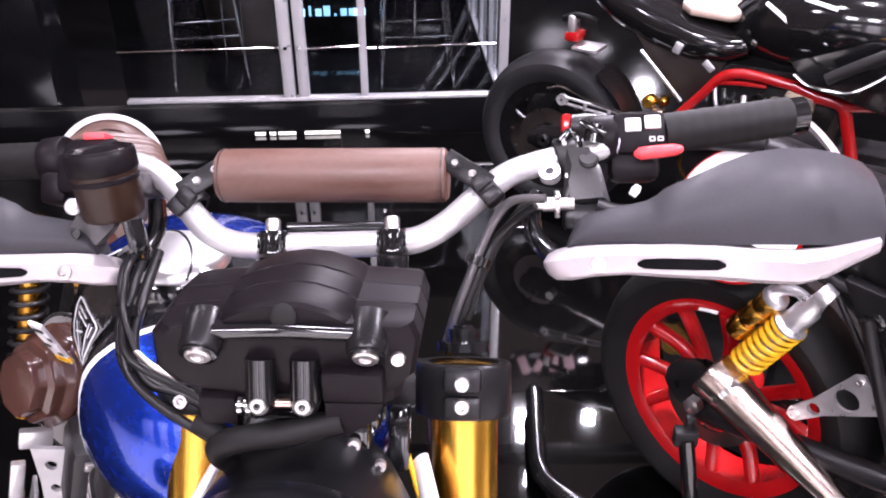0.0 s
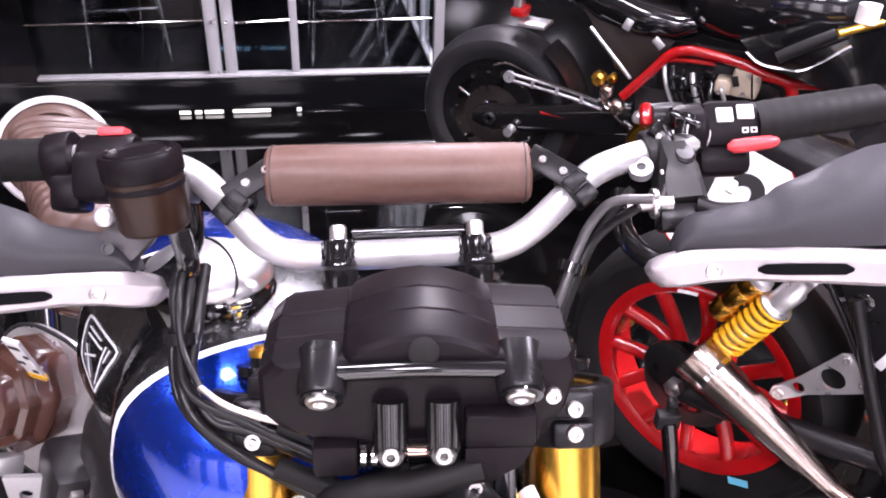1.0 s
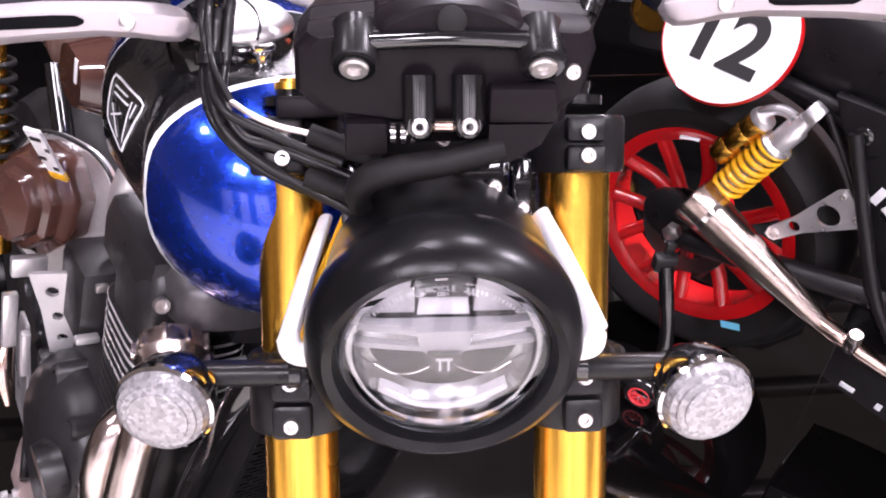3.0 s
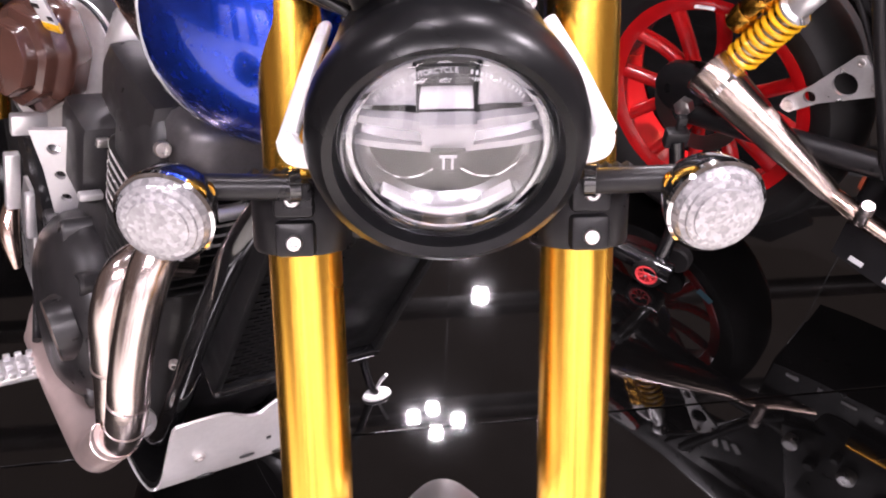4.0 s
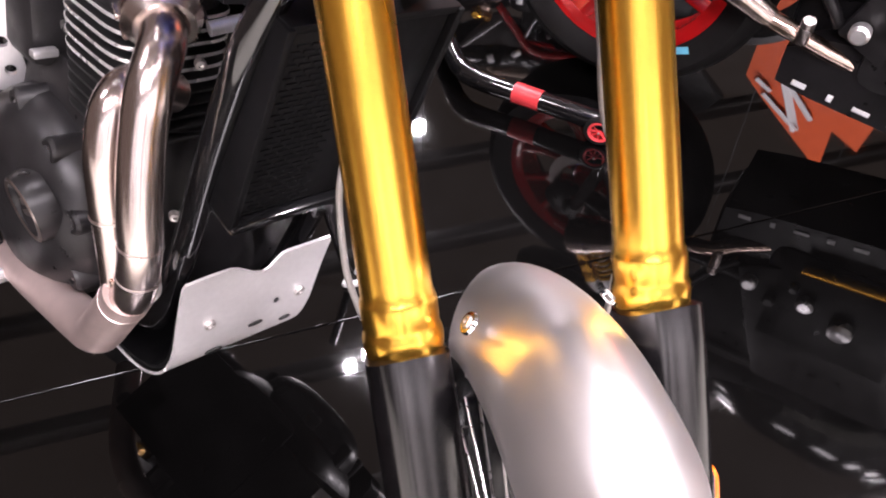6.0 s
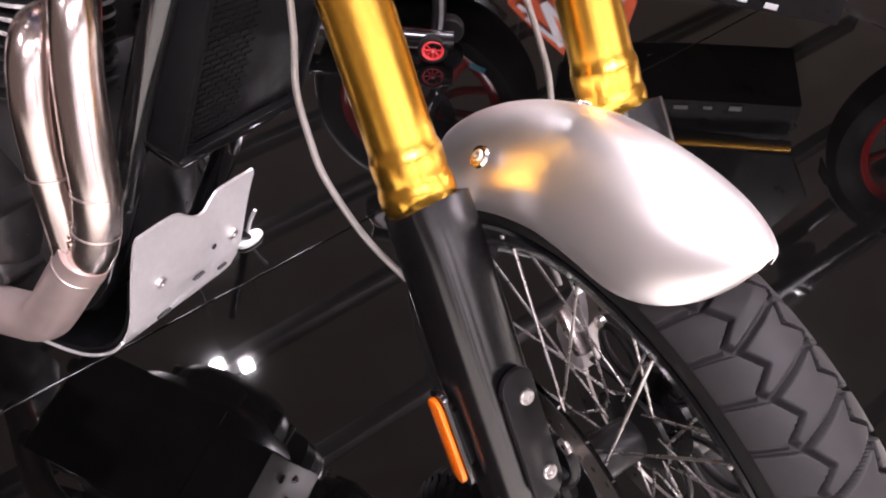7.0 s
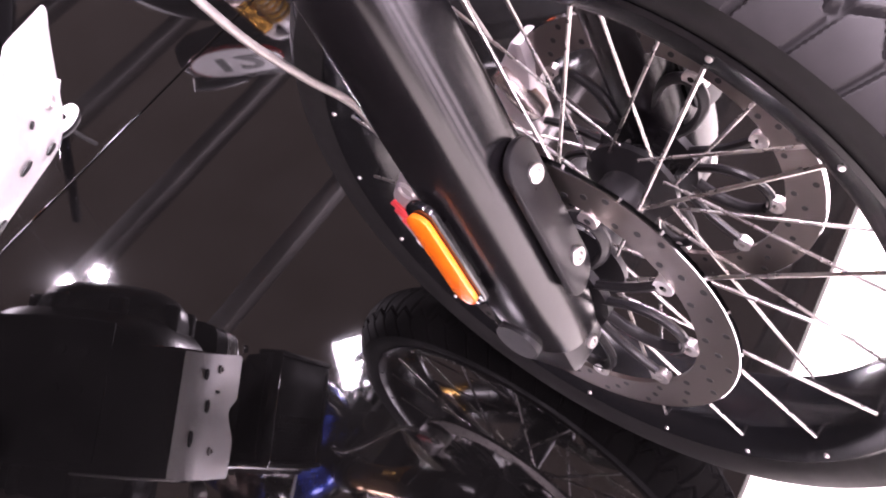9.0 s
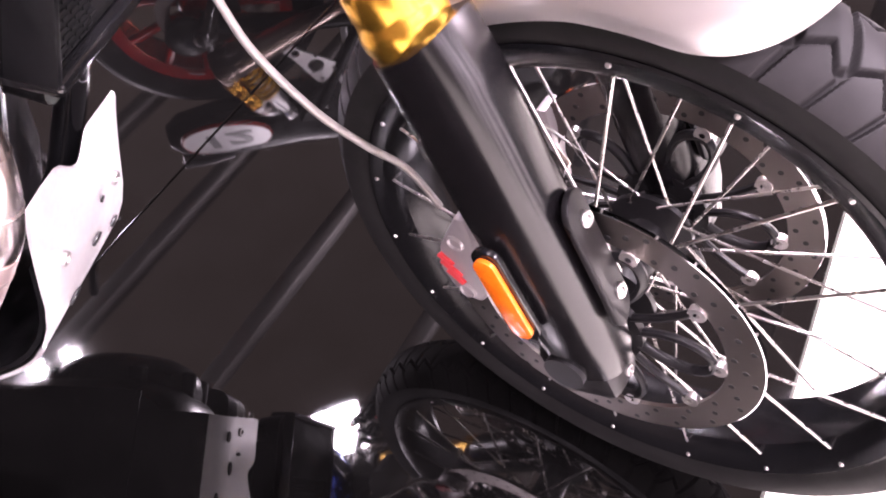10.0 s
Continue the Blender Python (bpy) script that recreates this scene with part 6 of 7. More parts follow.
coll = in_body("exhaust_collector", join(sweep([(-0.1895, 0.535, 0.478), (-0.1900, 0.552, 0.450), (-0.1900, 0.575, 0.413), (-0.1900, 0.594, 0.383), (-0.1900, 0.604, 0.371), (-0.1900, 0.620, 0.3615), (-0.1900, 0.640, 0.3565), (-0.1900, 0.68, 0.3485), (-0.1895, 0.78, 0.330), (-0.185, 0.90, 0.306)], 0.0268, 28), sweep([(-0.185, 0.895, 0.307), (-0.15, 0.98, 0.30), (-0.05, 1.12, 0.31)], 0.0268, 28)), PINK_STEEL, None, "heat-tinted exhaust collector pipe")
in_body("weld_ring", moved(lathe([(0.0255, -0.0016), (0.0278, -0.0008), (0.0278, 0.0008), (0.0255, 0.0016)], 28), aim((-0.1900, 0.546, 0.460), (0, 0.54, -0.84))), STEEL, coll)
in_body("exhaust_clamp", lathe([(0, -0.012), (0.016, -0.012), (0.019, -0.006), (0.019, 0.006), (0.016, 0.012), (0, 0.012)], 20), ALU, coll, m=aim((-0.150, 0.575, 0.440), (0.2, -0.8, 0.5)))


# skid plate: bent front sheet with a notched top, rolled under at the bottom
SKID_LINE = [(0.534, 0.460), (0.540, 0.43), (0.545, 0.39), (0.549, 0.35), (0.555, 0.325), (0.565, 0.303), (0.580, 0.284), (0.600, 0.269), (0.625, 0.257), (0.655, 0.250), (0.690, 0.247), (0.715, 0.246)]


def skid_y(z):
    for (y0, z0), (y1, z1) in zip(SKID_LINE, SKID_LINE[1:]):
        if z >= z1:
            return y0 + (y1 - y0) * (z0 - z) / (z0 - z1)
    return SKID_LINE[-1][0]


top_edge = [(-0.1245, 0.452), (-0.121, 0.459), (-0.090, 0.461), (-0.062, 0.4605), (-0.050, 0.456), (-0.036, 0.446), (-0.024, 0.438), (-0.012, 0.434), (-0.003, 0.437), (0.006, 0.449), (0.013, 0.457), (0.022, 0.4585), (0.060, 0.458), (0.088, 0.4575), (0.092, 0.450)]
secs, under, inner_shade = [], [], []
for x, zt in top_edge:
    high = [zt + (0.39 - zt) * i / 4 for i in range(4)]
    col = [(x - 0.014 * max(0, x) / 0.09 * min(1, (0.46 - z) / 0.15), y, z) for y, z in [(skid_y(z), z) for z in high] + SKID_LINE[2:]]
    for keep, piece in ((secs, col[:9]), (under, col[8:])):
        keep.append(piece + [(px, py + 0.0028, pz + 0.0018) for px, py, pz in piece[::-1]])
    inner_shade.append([(px * 0.985, py + 0.005, pz + 0.004) for px, py, pz in col[4:]] + [(px * 0.985, py + 0.008, pz + 0.008) for px, py, pz in col[:3:-1]])
rim = [(-0.1248, y + 0.0012, z + 0.001) for y, z in SKID_LINE[5:]]
BELLY_LINE = [(0.705, 0.2385), (0.73, 0.2320), (0.76, 0.2280), (0.80, 0.2260), (1.00, 0.2260)]
skid = in_body("skid_plate", loft(secs), SKID_METAL, None, "brushed aluminium skid plate")
# same sheet rolled under, coloured dark for the shade beneath
in_body("rolled_edge", loft(under), SHADED_ALLOY, skid, "underside of the skid plate with its shade painted in")
# black sheet added over the inner face as its shade
in_body("inner_shade", loft(inner_shade), RAD_BLACK, skid, "black sheet for the shade inside the skid plate")
in_body("rim", sweep(rim, 0.0022, 8), SKID_METAL, skid)
in_body("belly_plate", loft([[(x, y, z), (x, y, z + 0.003)] + [(x, y2, z2 + 0.003) for y2, z2 in BELLY_LINE] + [(x, y2, z2) for y2, z2 in BELLY_LINE[::-1]] for x in (-0.108, 0.108) for y, z in ((0.684, 0.2440),)]), BELLY, skid, "belly plate with drain holes, its shade in the colour")
for x, z in ((-0.0787, 0.3735), (0.058, 0.372)):
    bolt(skid, BODY @ Vector((x, skid_y(z) - 0.001, z)), BODY.to_3x3() @ Vector((0, -1, -0.3)), 0.0075, 0.004)
for x, z, w in ((-0.006, 0.340, 0.011), (0.045, 0.325, 0.009), (-0.060, 0.310, 0.013), (0.020, 0.372, 0.003)):
    in_body("slot", moved(lathe([(0, 0), (0.006, 0), (0.006, 0.002), (0, 0.002)], 16), aim((x, skid_y(z) - 0.0012, z), (0, -1, -0.4)) @ Matrix.Diagonal((w / 0.006, 0.8, 1, 1))), INK, skid)
for i in range(2):
    for x in (-0.060, 0.0, 0.060):
        in_body("drain_hole", lathe([(0, -0.001), (0.009, -0.001), (0.009, 0.001), (0, 0.001)], 18), INK, skid, m=Matrix.Translation((x, 0.722 + 0.035 * i, 0.2318 - 0.0045 * i)) @ Matrix.Rotation(radians(-9), 4, "X"))
# sump behind the skid plate
in_body("sump", loft([[(0.092 * k * x, 0.82 + 0.16 * k * y, z) for x, y in superellipse(36, 3.0)] for k, z in ((0.70, 0.258), (0.88, 0.268), (1.0, 0.30), (1.0, 0.42))]), CAST, engine)
# foot peg, brake pedal, hanger
peg = in_body("foot_peg", join(*[box(0.010, 0.009, 0.010, 0.002, (-0.215 - 0.0155 * i, 0.815 + 0.018 * j, 0.322)) for i in range(5) for j in range(3)], box(0.085, 0.045, 0.012, 0.003, (-0.246, 0.833, 0.312)), box(0.03, 0.026, 0.028, 0.006, (-0.192, 0.833, 0.316))), ALU, None, "toothed alloy foot peg")
in_body("brake_pedal", sweep([(-0.18, 0.95, 0.40), (-0.192, 0.90, 0.37), (-0.200, 0.87, 0.350), (-0.205, 0.85, 0.345)], 0.0065, 10), BLACK_SATIN, None, "black brake pedal")
in_body("footrest_hanger", slab([(-0.05, -0.09), (0.03, -0.08), (0.05, 0.02), (0.02, 0.10), (-0.02, 0.10), (-0.04, 0.02)], 0.006, 0.001), ALU, None, "alloy footrest hanger", Matrix.Translation((-0.176, 1.0, 0.42)) @ Matrix.Rotation(radians(90), 4, "Z"))
in_body("side_bracket", holed([(-0.018, -0.075), (0.016, -0.075), (0.014, 0.02), (0.020, 0.07), (-0.020, 0.07), (-0.016, 0.02)], [(0.0, 0.045, 0.007), (0.0, 0.010, 0.006), (0.0, -0.022, 0.006), (0, -0.055, 0.006)], 0.006), ALU_BRIGHT, None, "drilled alloy bracket beside the engine", Matrix.Translation((-0.163, 0.880, 0.597)) @ Matrix.Scale(1.2, 4) @ Matrix.Rotation(radians(-12), 4, "Y") @ Matrix.Rotation(radians(-25), 4, "Z"))
in_body("gearbox_cover", box(0.09, 0.10, 0.12, 0.016, (-0.115, 0.86, 0.66)), CAST, engine)
for x, y, z, w, h, mt in ((-0.190, 0.94, 0.655, 0.045, 0.030, ALU), (-0.195, 0.92, 0.520, 0.012, 0.075, ALU_BRIGHT), (-0.21, 0.95, 0.560, 0.020, 0.09, ALU), (-0.135, 0.81, 0.70, 0.016, 0.012, BOLT), (-0.120, 0.805, 0.655, 0.012, 0.012, BOLT), (-0.150, 0.80, 0.628, 0.03, 0.010, ALU)):
    in_body("fitting", box(w, 0.014, h, 0.003, (x, y, z)), mt, engine)
in_body("pedal_rod", sweep([(-0.20, 0.99, 0.52), (-0.215, 0.96, 0.47), (-0.212, 0.93, 0.42)], lambda t: 0.006 + 0.008 * math.sin(math.pi * t), 10), HEAT_STEEL, None, "heat-tinted rod by the footrest")
# brown six-sided cover and its silver ring
HEX = aim((-0.172, 0.968, 0.742), (-0.86, -0.50, 0.10))
octo = []
for i in range(8):
    a, b = (Vector((math.cos(math.pi / 4 * k + 0.3) * 0.066, math.sin(math.pi / 4 * k + 0.3) * 0.080)) for k in (i, i + 1))
    octo += [a.lerp(b, f) for f in (0.08, 0.35, 0.65, 0.92)]
cover6 = in_body("filter_cover", loft([[(x * k, y * k, h) for x, y in octo] for k, h in ((0.98, -0.03), (1.02, -0.004), (1.02, 0.004), (0.99, 0.010), (0.86, 0.016), (0.84, 0.020), (0.83, 0.030), (0.80, 0.034), (0.66, 0.038), (0.645, 0.042), (0.63, 0.052), (0.59, 0.056), (0.2, 0.058))]), BROWN_GLOSS, None, "glossy brown eight-sided filter cover", HEX)
in_body("cover_plate", loft([[(0.094 * k * x, 0.104 * k * y, h) for x, y in superellipse(48, 2.6)] for k, h in ((0.97, -0.046), (1.0, -0.042), (1.0, -0.034), (0.97, -0.030))]), ALU, cover6, "satin alloy plate behind the filter cover", HEX @ Matrix.Translation((0.006, -0.022, 0)))
in_body("plate_edge", sweep([(0.0945 * x, 0.1045 * y, -0.032) for x, y in superellipse(48, 2.6)], 0.0028, 8, closed=True, smooth=False), INK, cover6, m=HEX @ Matrix.Translation((0.006, -0.022, 0)))
STRIP = aim((-0.186, 0.898, 0.850), (-0.063, -0.076, 0.123)) @ Matrix.Diagonal((0.9, 1, 1.35, 1))
strut = in_body("label_strip", box(0.022, 0.005, 0.078, 0.001), WHITE, None, "pale label strip with a yellow end", STRIP @ Matrix.Translation((0, -0.004, 0)))
in_body("yellow_end", box(0.0235, 0.006, 0.014, 0.001), YELLOW, strut, m=STRIP @ Matrix.Translation((0, -0.004, -0.046)))
for i, (x, w) in enumerate(((0.006, 0.007), (-0.006, 0.010), (0.008, 0.006), (0.0, 0.014))):
    in_body("lettering_bar", box(w, 0.001, 0.006, 0), INK, strut, m=STRIP @ Matrix.Translation((x, -0.0072, -0.028 + 0.018 * i)))
# seat, side panel, rear shock
def seat_rows():
    rows = []
    for i in range(121):
        y = 1.12 + 0.34 * i / 120
        t = i / 120
        w = 0.085 * min(1.0, 0.35 + 5 * t)
        rib = 0.0045 * abs(math.sin(math.pi * i / 7.5))
        rows.append([((w + rib) * cx - 0.035, y, 0.880 + 0.035 * t + (0.045 + rib) * cz) for cx, cz in superellipse(32, 3.0)])
    return rows


seat = in_body("seat", loft(seat_rows()), SEAT_BROWN, None, "brown ribbed leather bench seat")
panel = in_body("side_panel", loft([[(-0.110 - 0.050 * k, 0.925 + cy * 0.070 * (1 - 0.3 * k), 0.935 + cz * 0.046 * (1 - 0.3 * k)) for cy, cz in superellipse(32, 2.6)] for k in (0, 0.4, 0.75, 0.95)]), BROWN_GLOSS, None, "glossy brown side panel below the tank")
in_body("panel_bar", box(0.003, 0.010, 0.030, 0.001), GREY_PRINT, panel, m=Matrix.Translation((-0.157, 0.90, 0.950)))
coil = [(0.026 * math.cos(a), 0.026 * math.sin(a), a / (2 * math.pi) * 0.022) for a in [i * math.pi / 8 for i in range(16 * 11)]]
SHK = aim((-0.19, 1.14, 0.62), (0, 0.25, 1))
shock = in_body("rear_shock", sweep(coil, 0.0045, 8, smooth=False), BLACK_SATIN, None, "black coil rear shock", SHK)
in_body("shock_body", lathe([(0, -0.06), (0.017, -0.06), (0.017, 0.28), (0, 0.28)], 18), GOLD_DARK, shock, m=SHK)
# rear wheel of the machine
RWM = Matrix.Translation((0, 1.48, 0.33)) @ XTURN
rw = in_body("rear_wheel", lathe([(0.21, -0.05), (0.225, -0.06), (0.225, 0.06), (0.21, 0.05), (0.20, 0.0), (0.21, -0.05)], 64), BLACK_GLOSS, None, "black spoked rear wheel", RWM)
in_body("tyre", lathe([(0.222, -0.058), (0.25, -0.072), (0.30, -0.070), (0.328, -0.03), (0.332, 0), (0.328, 0.03), (0.30, 0.070), (0.25, 0.072), (0.222, 0.058)], 72), RUBBER, rw, m=RWM)
# side stand, its foot on the floor
FOOT = LEAN.inverted() @ Vector((-0.106, 0.838, 0.005))
KNEE = LEAN.inverted() @ Vector((-0.118, 0.846, 0.035))
ROOT = LEAN.inverted() @ Vector((-0.16, 0.90, 0.26))
stand_leg = part("side_stand", sweep([ROOT, ROOT.lerp(KNEE, 0.5), KNEE, FOOT], 0.009, 12), BLACK_GLOSS, bike, "black side stand with an alloy foot")
FOOT_AT = LEAN.inverted() @ pose(-0.104, 0.836, 0.006, 0, 0, 18)
part("stand_foot", join(moved(lathe([(0, -0.005), (0.019, -0.005), (0.021, -0.002), (0.019, 0.004), (0, 0.005)], 24), FOOT_AT @ Matrix.Diagonal((1.4, 0.72, 1, 1))), sweep([LEAN.inverted() @ Vector(p) for p in ((-0.106, 0.842, 0.010), (-0.096, 0.838, 0.045), (-0.084, 0.832, 0.074))], 0.0034, 8)), WHITE, stand_leg, "pale alloy foot with a thin prong")

# ---- the red-wheeled neighbour ----
NEAR = Matrix(((0.7071, 0.7071, 0, 0.654), (-0.7071, 0.7071, 0, 1.406), (0, 0, 1, 0.337), (0, 0, 0, 1)))    # x ahead, y away from the camera, z up, from the rear axle
racer = thing("motorcycle", "black cafe racer with a red rear wheel on a paddock stand", "motorcycle", NEAR)
YTURN = Matrix.Rotation(radians(90), 4, "X")                                     # z axis to -y
rear = part("rear_wheel", lathe([(0.205, 0.060), (0.222, 0.068), (0.236, 0.070), (0.238, 0.062), (0.228, 0.045), (0.226, -0.030), (0.214, -0.034), (0.208, -0.012), (0.206, 0.05), (0.205, 0.060)], 84), RED, racer, "red cast rear wheel with six forked spokes", YTURN)
part("tyre", lathe([(0.232, -0.066), (0.255, -0.084), (0.285, -0.090), (0.305, -0.078), (0.322, -0.042), (0.326, 0), (0.322, 0.042), (0.305, 0.078), (0.285, 0.090), (0.255, 0.084), (0.232, 0.066)], 96), RUBBER, rear, "wide black tyre", YTURN)
part("hub", lathe([(0, 0.075), (0.035, 0.075), (0.045, 0.06), (0.055, 0.03), (0.055, -0.03), (0.045, -0.06), (0, -0.075)], 36), RED, rear, m=YTURN)
for i in range(6):
    a = radians(60 * i + 20)
    for off in (-0.20, 0.20):
        p0 = Vector((0.05 * math.cos(a + off * 0.6), 0.0, 0.05 * math.sin(a + off * 0.6)))
        p1 = Vector((0.13 * math.cos(a + off), -0.035, 0.13 * math.sin(a + off)))
        p2 = Vector((0.208 * math.cos(a + off * 1.35), -0.05, 0.208 * math.sin(a + off * 1.35)))
        part("spoke", sweep([p0 + Vector((0, -0.045, 0)), p1, p2], 0.0165, 12, flat=0.7), RED, rear)
part("sticker", box(0.045, 0.001, 0.018, 0), CYAN, rear, m=Matrix.Translation((0.160, -0.088, -0.182)) @ Matrix.Rotation(radians(-20), 4, "Y"))
part("tyre_mark", sweep([(0.215 * math.cos(a), -0.0705, 0.215 * math.sin(a)) for a in [radians(98 + 3 * i) for i in range(5)]], 0.004, 6, flat=0.4), WHITE, rear)
part("swingarm", sweep([(0.0, -0.115, 0.0), (0.10, -0.12, 0.02), (0.30, -0.11, 0.05), (0.55, -0.08, 0.08)], 0.026, 14), BLACK_SATIN, racer, "black swingarm")
part("axle_nut", lathe([(0, 0), (0.02, 0), (0.02, 0.02), (0.012, 0.024), (0, 0.024)], 6), BOLT, racer, m=Matrix.Translation((-0.004, -0.14, 0.028)) @ YTURN)
part("hub_plate", lathe([(0, -0.02), (0.052, -0.02), (0.058, -0.012), (0.058, 0.004), (0.048, 0.010), (0.012, 0.012), (0, 0.012)], 36), BLACK_SATIN, racer, "black round axle plate", Matrix.Translation((-0.037, -0.118, 0.045)) @ YTURN)
part("brake_disc", lathe([(0.07, 0.0), (0.105, 0.0), (0.105, 0.004), (0.07, 0.004), (0.07, 0.0)], 48), DISC, racer, m=Matrix.Translation((0, -0.085, 0)) @ YTURN)
# shock
s0, s1 = Vector((0.056, -0.10, 0.141)), Vector((0.163, -0.10, 0.342))
SH = aim(s0, s1 - s0) @ Matrix.Diagonal((1, 1, 1.09, 1))
spring = [(0.030 * math.cos(a), 0.030 * math.sin(a), 0.012 + a / (2 * math.pi) * 0.0172) for a in [i * math.pi / 9 for i in range(18 * 8)]]
shock2 = part("rear_shock", sweep(spring, 0.0055, 8, smooth=False), YELLOW, racer, "yellow sprung shock with a gold reservoir", SH)
part("shock_body", lathe([(0, -0.02), (0.016, -0.02), (0.016, 0.14), (0.034, 0.145), (0.034, 0.150), (0.024, 0.155), (0.024, 0.198), (0.019, 0.204), (0.016, 0.225), (0, 0.228)], 24), ALU, shock2, m=SH)
part("reservoir", lathe([(0, 0), (0.024, 0), (0.026, 0.004), (0.026, 0.038), (0.0245, 0.040), (0.026, 0.042), (0.026, 0.085), (0.0245, 0.087), (0.026, 0.089), (0.026, 0.118), (0.022, 0.124), (0, 0.124)], 28), GOLD_DARK, shock2, m=aim((0.028, -0.10, 0.216), (0.055, 0.0, 0.093)))
part("bridge", sweep([(0.082, -0.10, 0.326), (0.105, -0.103, 0.350), (0.130, -0.10, 0.355), (0.163, -0.10, 0.342)], 0.014, 12, flat=0.7), ALU, shock2)
part("eyelet", lathe([(0.008, -0.014), (0.019, -0.014), (0.021, -0.010), (0.021, 0.010), (0.019, 0.014), (0.008, 0.014), (0.008, -0.014)], 24), ALU, shock2, m=SH @ Matrix.Translation((0, 0, 0.238)) @ YTURN)
part("reservoir_cap", lathe([(0, 0.120), (0.0255, 0.120), (0.0265, 0.124), (0.024, 0.134), (0.012, 0.138), (0, 0.138)], 28), ALU, shock2, m=aim((0.028, -0.10, 0.216), (0.055, 0.0, 0.093)))
for k in range(4):
    part("lettering_bar", box(0.009, 0.002, 0.012, 0.0003), INK, shock2, m=aim((0.028, -0.10, 0.216), (0.055, 0.0, 0.093)) @ Matrix.Translation((0, -0.0258, 0.046)) @ Matrix.Translation((-0.018 + 0.012 * k, 0.002 * abs(k - 1.5) ** 2, 0.016)))
# megaphone
e0, e1 = Vector((0.020, -0.15, 0.131)), Vector((0.338, -0.150, -0.012))
EX = aim(e1, e0 - e1)
el = (e0 - e1).length
part("megaphone", lathe([(0.020, 0.0), (0.0225, 0.01), (0.048, el * 0.90), (0.0505, el * 0.94), (0.051, el), (0.047, el + 0.004), (0.044, el), (0.040, el * 0.9), (0.0, el * 0.86)], 40), SMOKED_STEEL, racer, "conical brushed steel silencer", EX)
part("megaphone_band", lathe([(0.0435, el * 0.84), (0.0485, el * 0.84), (0.0490, el * 0.87), (0.045, el * 0.87)], 40), CHROME, racer, m=EX)
part("link_pipe", sweep([e1 + (e1 - e0) * -0.02, e1 + Vector((0.05, 0.0, -0.012)), e1 + Vector((0.11, 0.02, -0.04)), e1 + Vector((0.25, 0.06, -0.09))], 0.019, 16), HEAT_STEEL, racer)
part("peg", lathe([(0, 0), (0.014, 0), (0.014, 0.055), (0.012, 0.06), (0, 0.06)], 18), STEEL, racer, m=aim((0.405, -0.16, -0.030), (0.06, -0.35, 0.9)))
# drilled bracket
brm = Matrix.Translation((0.243, -0.12, 0.178)) @ Matrix.Rotation(radians(-44.5), 4, "Y")
part("bracket", holed([(-0.100, -0.014), (-0.092, -0.022), (-0.03, -0.024), (0.075, -0.046), (0.092, -0.036), (0.088, 0.030), (0.072, 0.036), (-0.03, 0.012), (-0.09, 0.006), (-0.102, -0.004)], [(0.032, -0.006, 0.023), (-0.040, -0.007, 0.012)], 0.008), ALU, racer, "drilled alloy silencer bracket", brm)
for x, z in ((-0.085, -0.008), (0.076, 0.022), (0.080, -0.028)):
    part("bolt", bolt_bm(0.011 if x < 0 else 0.007, 0.007), BOLT, racer, m=brm @ Matrix.Translation((x, 0, z)) @ YTURN)
# body mass ahead of the wheel
part("seat_hump", loft([[(x, w * cy, z + h * cz) for cy, cz in superellipse(28, 2.8)] for x, w, z, h in ((-0.20, 0.02, 0.50, 0.04), (-0.16, 0.04, 0.50, 0.075), (0.0, 0.055, 0.49, 0.10), (0.2, 0.07, 0.47, 0.10), (0.45, 0.12, 0.46, 0.09), (0.8, 0.14, 0.48, 0.09))]), BLACK_SATIN, racer, "black seat hump")
part("frame", join(sweep([(-0.05, -0.055, 0.40), (0.2, -0.07, 0.385), (0.45, -0.11, 0.36), (0.8, -0.09, 0.38)], 0.014, 12), sweep([(0.26, -0.115, 0.37), (0.33, -0.12, 0.22), (0.40, -0.12, 0.08), (0.46, -0.12, 0.0)], 0.013, 12), sweep([(0.20, -0.10, 0.38), (0.30, -0.11, 0.25), (0.40, -0.12, 0.05)], 0.006, 10)), BLACK_SATIN, racer, "black tubular rear frame")
part("side_cover", slab([(0.20, 0.42), (0.80, 0.40), (0.90, 0.0), (0.62, -0.12), (0.47, -0.04), (0.345, 0.18)], 0.03, 0.006), BLACK_SATIN, racer, "matt black side cover", Matrix.Translation((0, -0.105, 0)))
for i in range(3):
    part("lettering_bar", box(0.016, 0.002, 0.035, 0.0004), GREY_PRINT, racer, m=Matrix.Translation((0.335 + 0.028 * i, -0.1075, 0.268 - 0.012 * i)) @ Matrix.Rotation(radians(20 + 14 * i), 4, "Y"))
bolt_at = Matrix.Translation((0.272, -0.108, 0.366)) @ YTURN
part("cover_boss", lathe([(0.006, 0), (0.016, 0), (0.018, 0.003), (0.014, 0.006), (0.006, 0.006)], 24), BLACK_GLOSS, racer, m=bolt_at)
part("engine", join(box(0.42, 0.34, 0.36, 0.05, (0.72, 0.02, 0.06)), box(0.25, 0.30, 0.22, 0.04, (0.80, 0.02, 0.30))), CAST, racer, "black engine")
part("belly_pan", loft([[(x, -0.13 + y, z) for y, z in ((0, z0), (0.0, z1), (0.26, z1), (0.26, z0))] for x, z0, z1 in ((0.38, -0.150, -0.07), (0.46, -0.168, -0.03), (0.70, -0.198, -0.02), (0.98, -0.222, -0.03))]), BLACK_SATIN, racer, "black belly pan with pale lettering bars")
